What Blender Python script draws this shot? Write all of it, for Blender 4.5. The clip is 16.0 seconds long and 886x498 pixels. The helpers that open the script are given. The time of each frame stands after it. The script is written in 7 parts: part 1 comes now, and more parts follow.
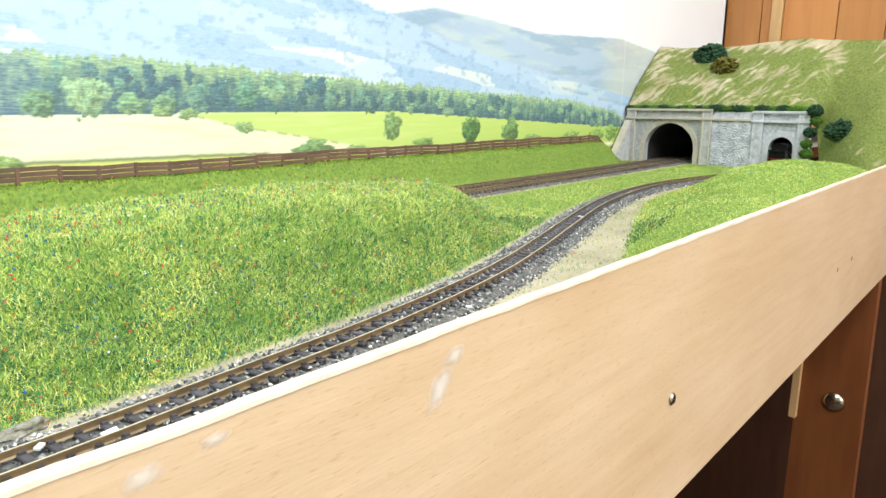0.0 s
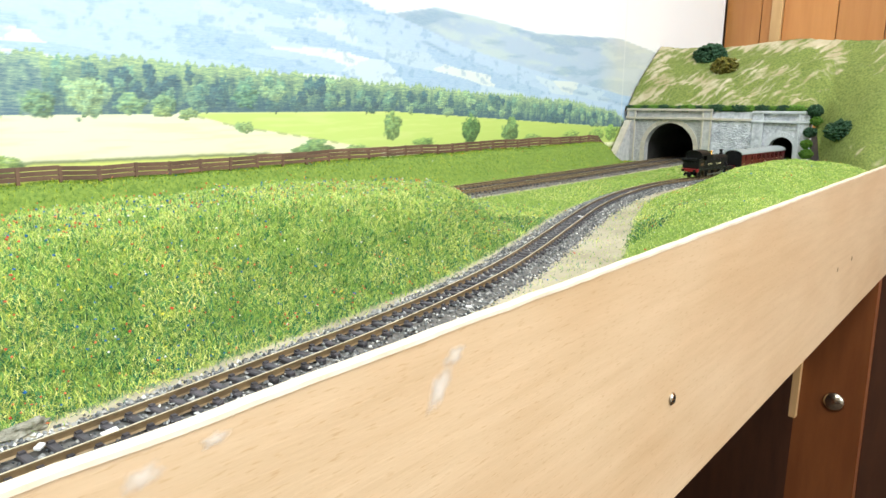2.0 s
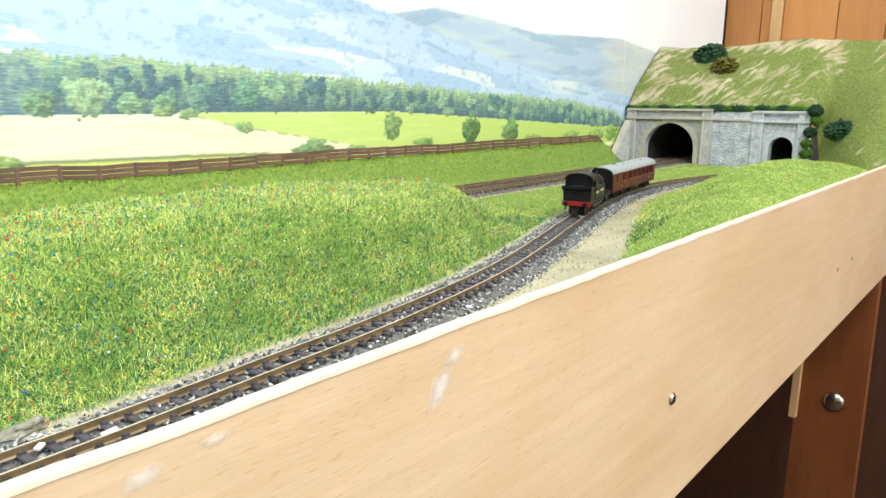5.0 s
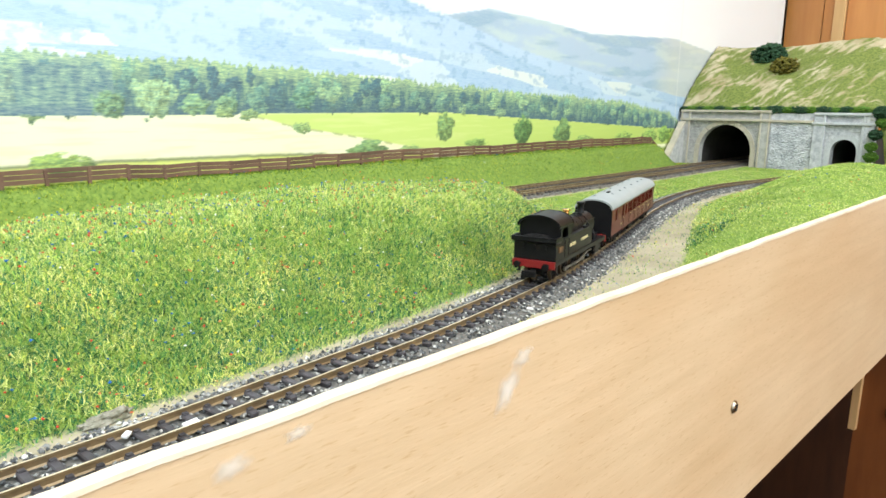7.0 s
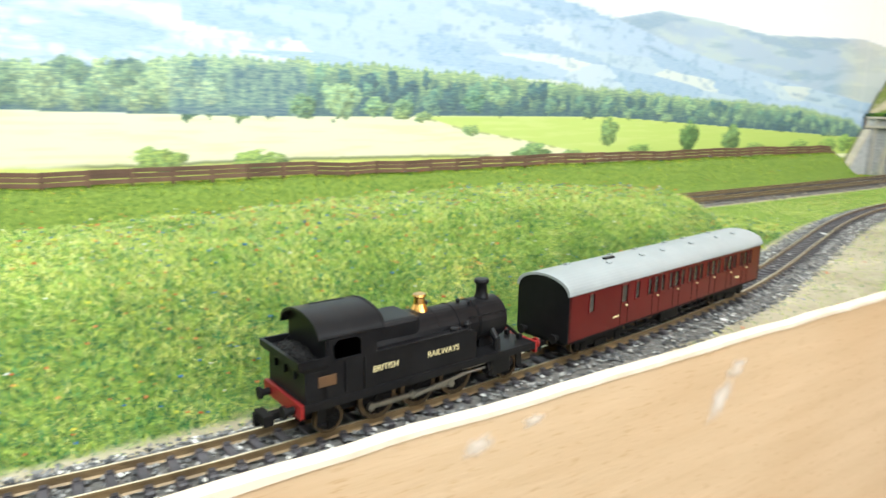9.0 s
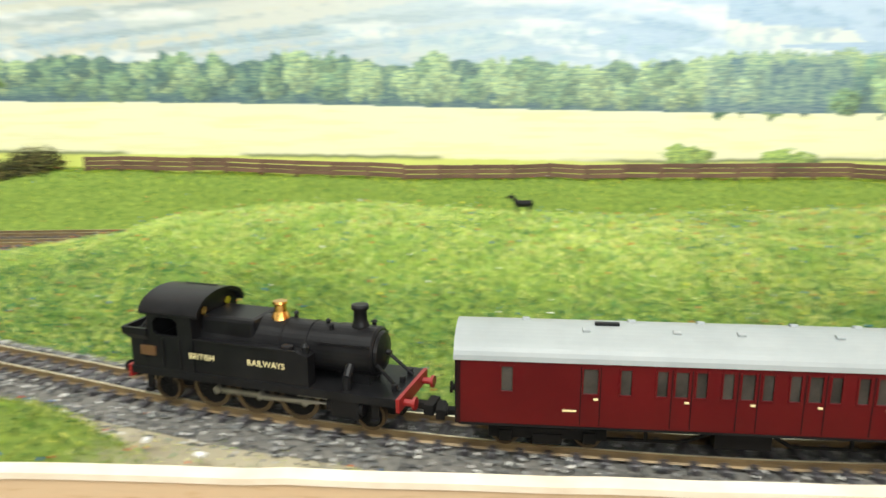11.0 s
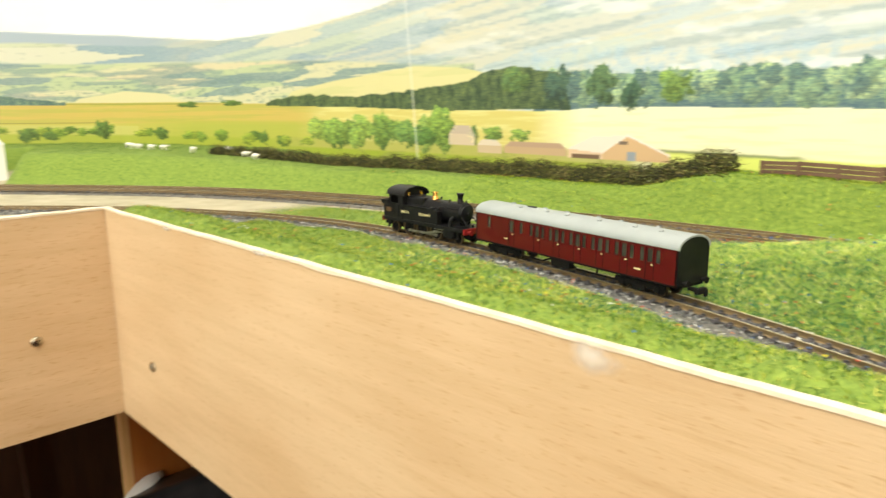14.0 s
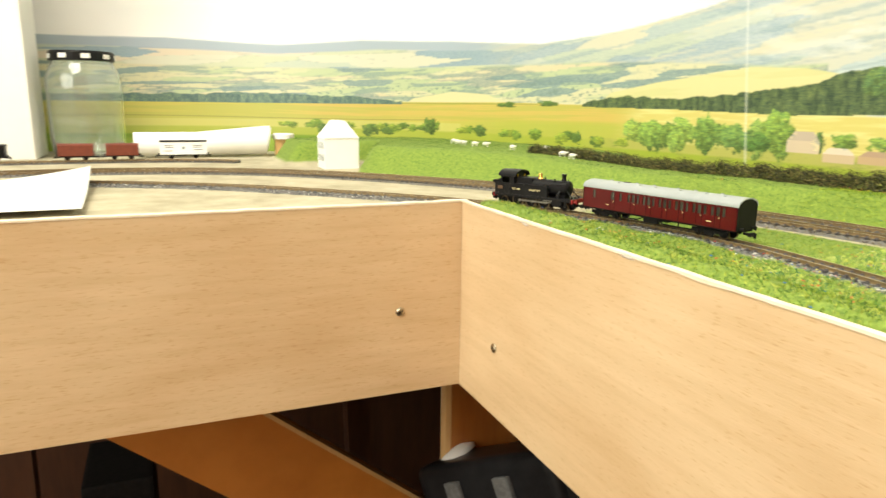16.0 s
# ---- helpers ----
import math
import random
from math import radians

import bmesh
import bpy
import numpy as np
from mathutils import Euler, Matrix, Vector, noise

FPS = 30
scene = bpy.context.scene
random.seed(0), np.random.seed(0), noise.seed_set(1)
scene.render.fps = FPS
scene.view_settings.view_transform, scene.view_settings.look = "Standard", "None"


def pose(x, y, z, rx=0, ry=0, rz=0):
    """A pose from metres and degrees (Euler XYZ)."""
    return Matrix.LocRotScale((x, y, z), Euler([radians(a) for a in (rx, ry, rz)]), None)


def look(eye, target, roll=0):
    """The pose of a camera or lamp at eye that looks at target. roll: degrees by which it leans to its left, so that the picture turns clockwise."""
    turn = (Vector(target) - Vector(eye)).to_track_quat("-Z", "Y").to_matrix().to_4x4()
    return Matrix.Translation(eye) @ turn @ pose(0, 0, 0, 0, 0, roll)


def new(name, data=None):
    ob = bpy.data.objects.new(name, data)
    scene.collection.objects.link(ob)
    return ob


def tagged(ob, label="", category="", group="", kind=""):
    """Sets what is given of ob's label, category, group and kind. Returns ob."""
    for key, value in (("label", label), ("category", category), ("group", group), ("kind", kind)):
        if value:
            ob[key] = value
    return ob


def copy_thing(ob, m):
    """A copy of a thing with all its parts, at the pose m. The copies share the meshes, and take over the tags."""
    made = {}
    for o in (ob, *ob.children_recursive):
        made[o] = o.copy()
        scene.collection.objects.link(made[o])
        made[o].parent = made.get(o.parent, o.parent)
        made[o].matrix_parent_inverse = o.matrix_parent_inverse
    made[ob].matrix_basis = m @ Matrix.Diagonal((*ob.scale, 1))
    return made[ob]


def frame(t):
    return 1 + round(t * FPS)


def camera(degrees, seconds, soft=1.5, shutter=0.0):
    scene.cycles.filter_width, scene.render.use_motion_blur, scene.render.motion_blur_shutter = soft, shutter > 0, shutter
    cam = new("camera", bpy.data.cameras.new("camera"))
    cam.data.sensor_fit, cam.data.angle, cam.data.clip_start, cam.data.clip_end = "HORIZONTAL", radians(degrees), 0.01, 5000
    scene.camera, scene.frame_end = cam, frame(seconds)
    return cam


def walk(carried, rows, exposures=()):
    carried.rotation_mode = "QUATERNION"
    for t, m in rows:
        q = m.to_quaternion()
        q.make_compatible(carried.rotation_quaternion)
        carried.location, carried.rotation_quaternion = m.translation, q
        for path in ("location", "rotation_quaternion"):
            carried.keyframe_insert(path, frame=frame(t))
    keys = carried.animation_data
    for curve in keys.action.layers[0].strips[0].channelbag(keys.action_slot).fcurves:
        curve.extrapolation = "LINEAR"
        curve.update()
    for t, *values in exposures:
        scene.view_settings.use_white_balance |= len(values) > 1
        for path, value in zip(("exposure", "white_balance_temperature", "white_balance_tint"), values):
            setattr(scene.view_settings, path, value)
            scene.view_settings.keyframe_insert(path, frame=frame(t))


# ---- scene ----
cam = camera(66.5, 16.0, shutter=0.5)
# seconds, eye, tilt, lean, heading
PATH = [
    (0, 0.2021, -0.1093, 0.0574, 77.93, -0.30, -48.97),
    (3.2, 0.2021, -0.1093, 0.0574, 77.93, -0.30, -48.97),
    (4.9, 0.2021, -0.1093, 0.0574, 77.93, -0.30, -48.97),
    (5.2, 0.2021, -0.1093, 0.0574, 77.93, -0.30, -48.87),
    (5.5, 0.2011, -0.1086, 0.0577, 78.01, -0.35, -48.46),
    (6, 0.1995, -0.1073, 0.0578, 77.98, -0.36, -47.28),
    (6.5, 0.1979, -0.1058, 0.0576, 77.99, -0.35, -46.31),
    (7, 0.1963, -0.1050, 0.0579, 77.95, -0.37, -45.20),
    (7.5, 0.1943, -0.1036, 0.0579, 77.94, -0.40, -44.07),
    (8, 0.1918, -0.1026, 0.0580, 77.94, -0.55, -43.37),
    (8.5, 0.1862, -0.0996, 0.0583, 77.87, -0.82, -41.29),
    (8.7, 0.1814, -0.0966, 0.0578, 77.94, -0.81, -38.31),
    (10.8, 0.1404, -0.0945, 0.0580, 77.81, -0.45, -1.75),
    (11, 0.1310, -0.0940, 0.0575, 77.78, 0.25, 3.20),
    (11.5, 0.1092, -0.0922, 0.0577, 77.86, 0.46, 10.74),
    (12, 0.0903, -0.1002, 0.0574, 78.06, 0.40, 19.27),
    (12.5, 0.0842, -0.1027, 0.0576, 78.14, 0.37, 21.81),
    (13, 0.0624, -0.1193, 0.0585, 78.12, 0.14, 30.66),
    (13.5, 0.0520, -0.1292, 0.0593, 78.11, 0.13, 37.62),
    (14, 0.0419, -0.1417, 0.0573, 78.38, -0.02, 44.67),
    (14.5, 0.0360, -0.1510, 0.0590, 78.23, -0.18, 50.88),
    (15, 0.0305, -0.1613, 0.0592, 78.25, -0.35, 56.89),
    (15.5, 0.0274, -0.1725, 0.0595, 78.22, -0.44, 62.95),
    (16, 0.0267, -0.1816, 0.0615, 78.05, -0.64, 67.73),
]
EXPOSURES = ((0, 0.21, 5950, 5), (8.5, 0.18, 5950, 4), (11, -0.04, 6450, 4), (12.5, -0.02, 6850, 5), (14, 0.13, 7250, 4), (16, 0.22, 7400, 3))
walk(cam, [(t, pose(x, y, z, rx, ry, rz)) for t, x, y, z, rx, ry, rz in PATH], EXPOSURES)

# ---- light and room air ----
def make_world():
    w = bpy.data.worlds.new("room_air")
    w.use_nodes = True
    bg = w.node_tree.nodes["Background"]
    sky = w.node_tree.nodes.new("ShaderNodeTexSky")
    sky.sky_type, sky.sun_disc = "NISHITA", False
    sky.sun_elevation, sky.sun_rotation = radians(40), radians(200)
    w.node_tree.links.new(sky.outputs[0], bg.inputs[0])
    bg.inputs[1].default_value = 0.08
    scene.world = w


def area_lamp(name, m, sx, sy, watts, colour):
    d = bpy.data.lights.new(name, "AREA")
    d.shape, d.size, d.size_y, d.energy, d.color = "RECTANGLE", sx, sy, watts, colour
    ob = new(name, d)
    ob.matrix_world = m
    return ob


make_world()
# daylight in an assumed window behind the camera; added overhead fill, no roof opening
area_lamp("window_light", look((0.85, -2.36, 0.95), (0.0, 0.2, 0.0)), 2.2, 1.3, 50, (1.0, 0.985, 0.95))
area_lamp("roof_window_light", look((-0.05, -0.74, 1.47), (-0.05, -0.44, 0.0)), 1.5, 0.9, 44, (1.0, 0.985, 0.955))


# ---- small helpers ----
def inputs_of(node, **values):
    for key, value in values.items():
        node.inputs[key.replace("_", " ")].default_value = value


def mat(name, colour, colour2=None, rough=0.6, metal=0.0, scale=40.0, bump=0.0, bump_scale=None, stretch=(1, 1, 1), mix=(0.35, 0.65), island=None, objrand=0.0, clear=0.0, spec=0.5):
    """Two colours mixed by noise at a real-world scale, with a fine relief; island: list of (position, colour) by random piece."""
    m = bpy.data.materials.new(name)
    m.use_nodes = True
    nt = m.node_tree
    n, l = nt.nodes, nt.links
    b = n["Principled BSDF"]
    inputs_of(b, Roughness=rough, Metallic=metal)
    b.inputs["Coat Weight"].default_value = clear
    b.inputs["Specular IOR Level"].default_value = spec
    co = n.new("ShaderNodeTexCoord")
    mp = n.new("ShaderNodeMapping")
    mp.inputs["Scale"].default_value = stretch
    l.new(co.outputs["Object"], mp.inputs[0])
    noi = n.new("ShaderNodeTexNoise")
    inputs_of(noi, Scale=scale, Detail=6.0, Roughness=0.62)
    l.new(mp.outputs[0], noi.inputs["Vector"])
    ramp = n.new("ShaderNodeValToRGB")
    ramp.color_ramp.elements[0].position, ramp.color_ramp.elements[1].position = mix
    c2 = colour2 or [c * 0.75 for c in colour]
    ramp.color_ramp.elements[0].color, ramp.color_ramp.elements[1].color = (*colour, 1), (*c2, 1)
    l.new(noi.outputs["Fac"], ramp.inputs[0])
    out = ramp.outputs[0]
    if island:
        geo = n.new("ShaderNodeNewGeometry")
        r2 = n.new("ShaderNodeValToRGB")
        r2.color_ramp.interpolation = "CONSTANT"
        els = r2.color_ramp.elements
        els[0].position, els[0].color = island[0][0], (*island[0][1], 1)
        els[1].position, els[1].color = island[1][0], (*island[1][1], 1)
        for pos, col in island[2:]:
            e = els.new(pos)
            e.color = (*col, 1)
        l.new(geo.outputs["Random Per Island"], r2.inputs[0])
        mx = n.new("ShaderNodeMix")
        mx.data_type, mx.blend_type = "RGBA", "MULTIPLY"
        mx.inputs[0].default_value = 1.0
        l.new(out, mx.inputs[6])
        l.new(r2.outputs[0], mx.inputs[7])
        out = mx.outputs[2]
    if objrand:
        oi = n.new("ShaderNodeObjectInfo")
        hsv = n.new("ShaderNodeHueSaturation")
        mr = n.new("ShaderNodeMapRange")
        inputs_of(mr, To_Min=1 - objrand, To_Max=1 + objrand)
        l.new(oi.outputs["Random"], mr.inputs[0])
        l.new(mr.outputs[0], hsv.inputs["Value"])
        l.new(out, hsv.inputs["Color"])
        out = hsv.outputs[0]
    l.new(out, b.inputs["Base Color"])
    if bump:
        n2 = n.new("ShaderNodeTexNoise")
        inputs_of(n2, Scale=bump_scale or scale * 4, Detail=5.0)
        l.new(mp.outputs[0], n2.inputs["Vector"])
        bp = n.new("ShaderNodeBump")
        inputs_of(bp, Strength=0.6, Distance=bump)
        l.new(n2.outputs["Fac"], bp.inputs["Height"])
        l.new(bp.outputs[0], b.inputs["Normal"])
    return m


def finish(me, material, smooth=False):
    for x in (material if isinstance(material, (list, tuple)) else [material]):
        me.materials.append(x)
    if smooth:
        me.polygons.foreach_set("use_smooth", [True] * len(me.polygons))
    return me


def mesh_of(name, bm, material, smooth=False):
    me = bpy.data.meshes.new(name)
    bm.normal_update()
    bm.to_mesh(me)
    bm.free()
    return finish(me, material, smooth)


def part(name, bm, material, parent, label="", smooth=False):
    ob = new(name, mesh_of(name, bm, material, smooth))
    ob.parent = parent
    if label:
        ob["label"] = label
    return ob


def thing(name, label, category, m=None, group="", kind=""):
    ob = new(name)
    ob.empty_display_size = 0.01
    if m is not None:
        ob.matrix_basis = m
    return tagged(ob, label, category, group, kind)


def solid(name, bm, material, label, category="", m=None, group="", kind="", smooth=False):
    ob = new(name, mesh_of(name, bm, material, smooth))
    if m is not None:
        ob.matrix_basis = m
    return tagged(ob, label, category, group, kind)


def pydata(name, verts, faces, material, smooth=False):
    me = bpy.data.meshes.new(name)
    me.from_pydata([tuple(v) for v in verts], [], [tuple(f) for f in faces])
    me.update()
    return finish(me, material, smooth)


def box(bm, x0, x1, y0, y1, z0, z1, bevel=0.0, m=None, seg=2):
    r = bmesh.ops.create_cube(bm, size=1)
    vs = r["verts"]
    for v in vs:
        v.co = Vector((x0 + (v.co.x + 0.5) * (x1 - x0), y0 + (v.co.y + 0.5) * (y1 - y0), z0 + (v.co.z + 0.5) * (z1 - z0)))
    if bevel:
        es = {e for v in vs for e in v.link_edges}
        r2 = bmesh.ops.bevel(bm, geom=list(es), offset=bevel, segments=seg, affect="EDGES", profile=0.7)
        vs = list({v for f in r2["faces"] for v in f.verts} | {v for v in vs if v.is_valid})
    if m is not None:
        bmesh.ops.transform(bm, matrix=m, verts=[v for v in vs if v.is_valid])
    return vs


def rod(bm, a, b, r0, r1=None, seg=16, caps=True):
    a, b = Vector(a), Vector(b)
    d = b - a
    m = Matrix.Translation((a + b) / 2) @ d.to_track_quat("Z", "Y").to_matrix().to_4x4()
    return bmesh.ops.create_cone(bm, cap_ends=caps, segments=seg, radius1=r0, radius2=r0 if r1 is None else r1, depth=d.length, matrix=m)["verts"]


def lathe(bm, profile, seg=32, m=None):
    """profile: (radius, height) from bottom to top, turned about z."""
    rings = []
    for r, h in profile:
        rings.append([bm.verts.new((r * math.cos(2 * math.pi * i / seg), r * math.sin(2 * math.pi * i / seg), h)) for i in range(seg)])
    for a, b in zip(rings, rings[1:]):
        for i in range(seg):
            bm.faces.new((a[i], a[(i + 1) % seg], b[(i + 1) % seg], b[i]))
    for ring, flip in ((rings[0], True), (rings[-1], False)):
        bm.faces.new(ring[::-1] if flip else ring)
    if m is not None:
        bmesh.ops.transform(bm, matrix=m, verts=[v for r in rings for v in r])


def extrude_outline(bm, outline, a, b, axis="x"):
    """A closed outline of (y, z) carried along x from a to b (or (x, z) along y)."""
    def at(p, t):
        return (t, p[0], p[1]) if axis == "x" else (p[0], t, p[1])
    A = [bm.verts.new(at(p, a)) for p in outline]
    B = [bm.verts.new(at(p, b)) for p in outline]
    n = len(outline)
    for i in range(n):
        bm.faces.new((A[i], A[(i + 1) % n], B[(i + 1) % n], B[i]))
    bm.faces.new(A[::-1])
    bm.faces.new(B)
    bmesh.ops.recalc_face_normals(bm, faces=bm.faces[:])


def spline(points, n=24):
    P = np.array(points, float)
    P = np.vstack([2 * P[0] - P[1], P, 2 * P[-1] - P[-2]])
    out = []
    for i in range(1, len(P) - 2):
        a, b, c, d = P[i - 1:i + 3]
        for u in np.arange(n) / n:
            out.append(0.5 * (2 * b + (c - a) * u + (2 * a - 5 * b + 4 * c - d) * u * u + (3 * b - a - 3 * c + d) * u ** 3))
    out.append(P[-2])
    return np.array(out)


class Line:
    """A plan curve by its length."""
    def __init__(self, points):
        Q = spline(points)
        for _ in range(30):
            Q[1:-1] = 0.25 * Q[:-2] + 0.5 * Q[1:-1] + 0.25 * Q[2:]
        S = np.r_[0, np.cumsum(np.linalg.norm(np.diff(Q, axis=0), axis=1))]
        self.length = S[-1]
        n = int(S[-1] / 0.003)
        self.s = np.linspace(0, S[-1], n)
        self.p = np.stack([np.interp(self.s, S, Q[:, k]) for k in (0, 1)], 1)
        d = np.gradient(self.p, axis=0)
        self.d = d / np.linalg.norm(d, axis=1)[:, None]

    def at(self, s):
        return np.array([np.interp(s, self.s, self.p[:, k]) for k in (0, 1)])

    def way(self, s):
        d = np.array([np.interp(s, self.s, self.d[:, k]) for k in (0, 1)])
        return d / np.linalg.norm(d)

    def distance(self, xy):
        """Signed distance (left of travel positive) of many points."""
        xy = np.asarray(xy, float)
        best = np.full(len(xy), 9.0)
        sign = np.ones(len(xy))
        for k in range(0, len(self.p), 3):
            v = xy - self.p[k]
            d = np.hypot(v[:, 0], v[:, 1])
            near = d < best
            best[near] = d[near]
            sign[near] = np.sign(self.d[k, 0] * v[near, 1] - self.d[k, 1] * v[near, 0])
        return best * sign


# ---- the plan, in metres: fascia front along y = 0, baseboard top at BASE ----
BASE, RAIL = -0.021, -0.0165
CORNER_X = -0.3816
BACK_Y = 0.348
TRACK = Line([(1.42, 0.085), (1.3, 0.108), (1.2, 0.124), (1.13, 0.132), (1.03, 0.1385), (0.937, 0.154), (0.88, 0.1625), (0.824, 0.1655), (0.749, 0.158), (0.664, 0.139), (0.579, 0.112), (0.458, 0.0735),
              (0.366, 0.056), (0.31, 0.0505), (0.25, 0.0455), (0.19, 0.0445), (0.12, 0.0525), (0.06, 0.067), (0, 0.0875), (-0.08, 0.112), (-0.176, 0.129), (-0.23, 0.1345), (-0.28, 0.1355),
              (-0.34, 0.128), (-0.42, 0.1), (-0.509, 0.047), (-0.5916, -0.0325), (-0.673, -0.127), (-0.73, -0.231), (-0.7575, -0.324), (-0.765, -0.5)])
OUTER = Line([(1.42, 0.29), (1.13, 0.281), (1.0, 0.279), (0.83, 0.277), (0.6, 0.277), (0.3, 0.28), (0.1, 0.282), (-0.05, 0.28), (-0.14, 0.273), (-0.22, 0.262), (-0.30, 0.247), (-0.39, 0.226),
              (-0.5, 0.188), (-0.6, 0.135), (-0.726, 0.033), (-0.8, -0.05), (-0.85, -0.15), (-0.868, -0.24), (-0.866, -0.343), (-0.84, -0.5)])
SIDING = Line([(-0.975, -0.085), (-1.0, -0.13), (-1.017, -0.2), (-1.02, -0.3), (-1.01, -0.5)])


def backdrop_plan(u):
    """Plan point at length u; u equals x along the straight back, and runs on round the corner below u = -0.30."""
    return BACK_CURVE.at(1.5 - u)


def back_points():
    pts = [(x, BACK_Y) for x in np.linspace(1.5, -0.25, 30)]
    for k in range(1, 25):
        a = k / 24 * math.pi / 2
        e = 2 / 2.5
        pts.append((-0.30 - 0.99 * math.sin(a) ** e, -0.36 + (BACK_Y + 0.36) * math.cos(a) ** e))
    pts += [(-1.29, -0.5), (-1.29, -0.62)]
    return pts


BACK_CURVE = Line(back_points())


def smooth(a, b, x):
    t = np.clip((x - a) / (b - a), 0, 1)
    return t * t * (3 - 2 * t)


def lumps(x, y, f, seed):
    return np.array([noise.noise((a * f + seed, b * f - seed, seed * 1.7)) for a, b in zip(x, y)])


def ground_height(xy):
    """Height of the scenery, its grass share (0 to 1) at many plan points."""
    xy = np.asarray(xy, float)
    x, y = xy[:, 0], xy[:, 1]
    d1, d2 = -TRACK.distance(xy), -OUTER.distance(xy)  # positive towards the back
    z = np.full(len(x), BASE)
    grass = np.zeros(len(x))
    rough = lumps(x, y, 38, 3.1) * 0.5 + lumps(x, y, 90, 7.7) * 0.25
    # the long hill between the tracks
    along = smooth(-0.20, 0.07, x) * (1 - smooth(0.505, 0.590, x))
    across = smooth(0.014 + 0.008 * smooth(0.15, 0.28, x), 0.085 - 0.02 * smooth(0.3, 0.45, x), d1) * smooth(0.028, 0.075, -d2)
    peak = 0.0312 + 0.0026 * np.sin(x * 19 + 0.8) + 0.0005 * smooth(0.3, 0.42, x) - 0.002 * smooth(0.46, 0.55, x)
    hill = peak * along * across
    between = (d1 > 0.0) & (d2 < 0)
    z += np.where(between, hill + 0.004 * rough * (hill > 0.002), 0)
    flat = smooth(0.013 + 0.004 * smooth(0.1, 0.25, x) * (1 - smooth(0.6, 0.75, x)), 0.021 + 0.009 * smooth(0.1, 0.25, x) * (1 - smooth(0.6, 0.75, x)), d1) * smooth(0.03, 0.037, -d2) * smooth(-0.46, -0.38, x)
    grass = np.maximum(grass, np.where(between, np.maximum(flat * np.where(x > 0.5, 0.95, 0.9), smooth(0.004, 0.009, hill + 0.002 * rough)), 0))
    # bank below the fence, and the meadow round to the house
    rise = 0.030 + 0.006 * smooth(0.1, -0.14, x) - 0.014 * smooth(-0.14, -0.22, x) + 0.010 * smooth(-0.5, -0.75, x)
    depth = 0.024 + 0.03 * smooth(-0.4, -0.75, x)
    bank = smooth(0.026, 0.026 + depth, d2) * rise * (1 - smooth(1.025, 1.085, x))
    yard = np.maximum(smooth(0.055, 0.085, y + 0.35 * (x + 0.85)), smooth(-0.905, -0.94, x) * smooth(-0.03, 0.0, y)) * (1 - smooth(-1.03, -1.07, x))
    behind = d2 > 0
    z += np.where(behind, bank * yard * (1 + 0.10 * rough), 0)
    grass = np.maximum(grass, np.where(behind, smooth(0.024, 0.030, d2) * smooth(0.05, 0.3, yard), 0))
    # the strip along the fascia before the track bends away, and the mound by the small tunnel
    front = d1 < 0
    close = 0.0085 * smooth(0.01, -0.12, x)
    left = smooth(0.075, 0.03, x) * smooth(0.022 - close, 0.035 - close, -d1)
    z += np.where(front, left * (0.0195 * (1 - smooth(0.010, 0.07, y)) + 0.004 + 0.004 * rough), 0) * smooth(CORNER_X - 0.004, CORNER_X + 0.02, x)
    keep = smooth(CORNER_X + 0.0, CORNER_X + 0.03, x)
    grass = np.maximum(grass, np.where(front, left * keep, 0))
    wide = 0.020 * smooth(0.8, 0.5, x)
    right = smooth(0.42, 0.50, x) * smooth(0.022 + wide, 0.034 + wide, -d1)
    swell = smooth(0.44, 0.62, x) * smooth(0.018, 0.105, -d1)
    mound = 0.024 + 0.006 * smooth(0.62, 0.72, x) + 0.001 * np.exp(-((x - 0.86) / 0.07) ** 2) - 0.022 * smooth(0.87, 1.03, x) - 0.003 * smooth(0.05, 0.0, y)
    z += np.where(front, swell * mound * (1 + 0.12 * rough), 0)
    grass = np.maximum(grass, np.where(front, right, 0))
    z = np.where(front & (x > CORNER_X - 0.004), np.minimum(z, -0.0012 + np.maximum(y - 0.0028, 0) * 0.55), z)
    return z, grass


# ---- materials ----
PLY = mat("beech_plywood", (0.63, 0.468, 0.295), (0.53, 0.380, 0.222), rough=0.42, scale=26, stretch=(0.5, 0.5, 5), bump=0.00010, bump_scale=240, mix=(0.25, 0.8))


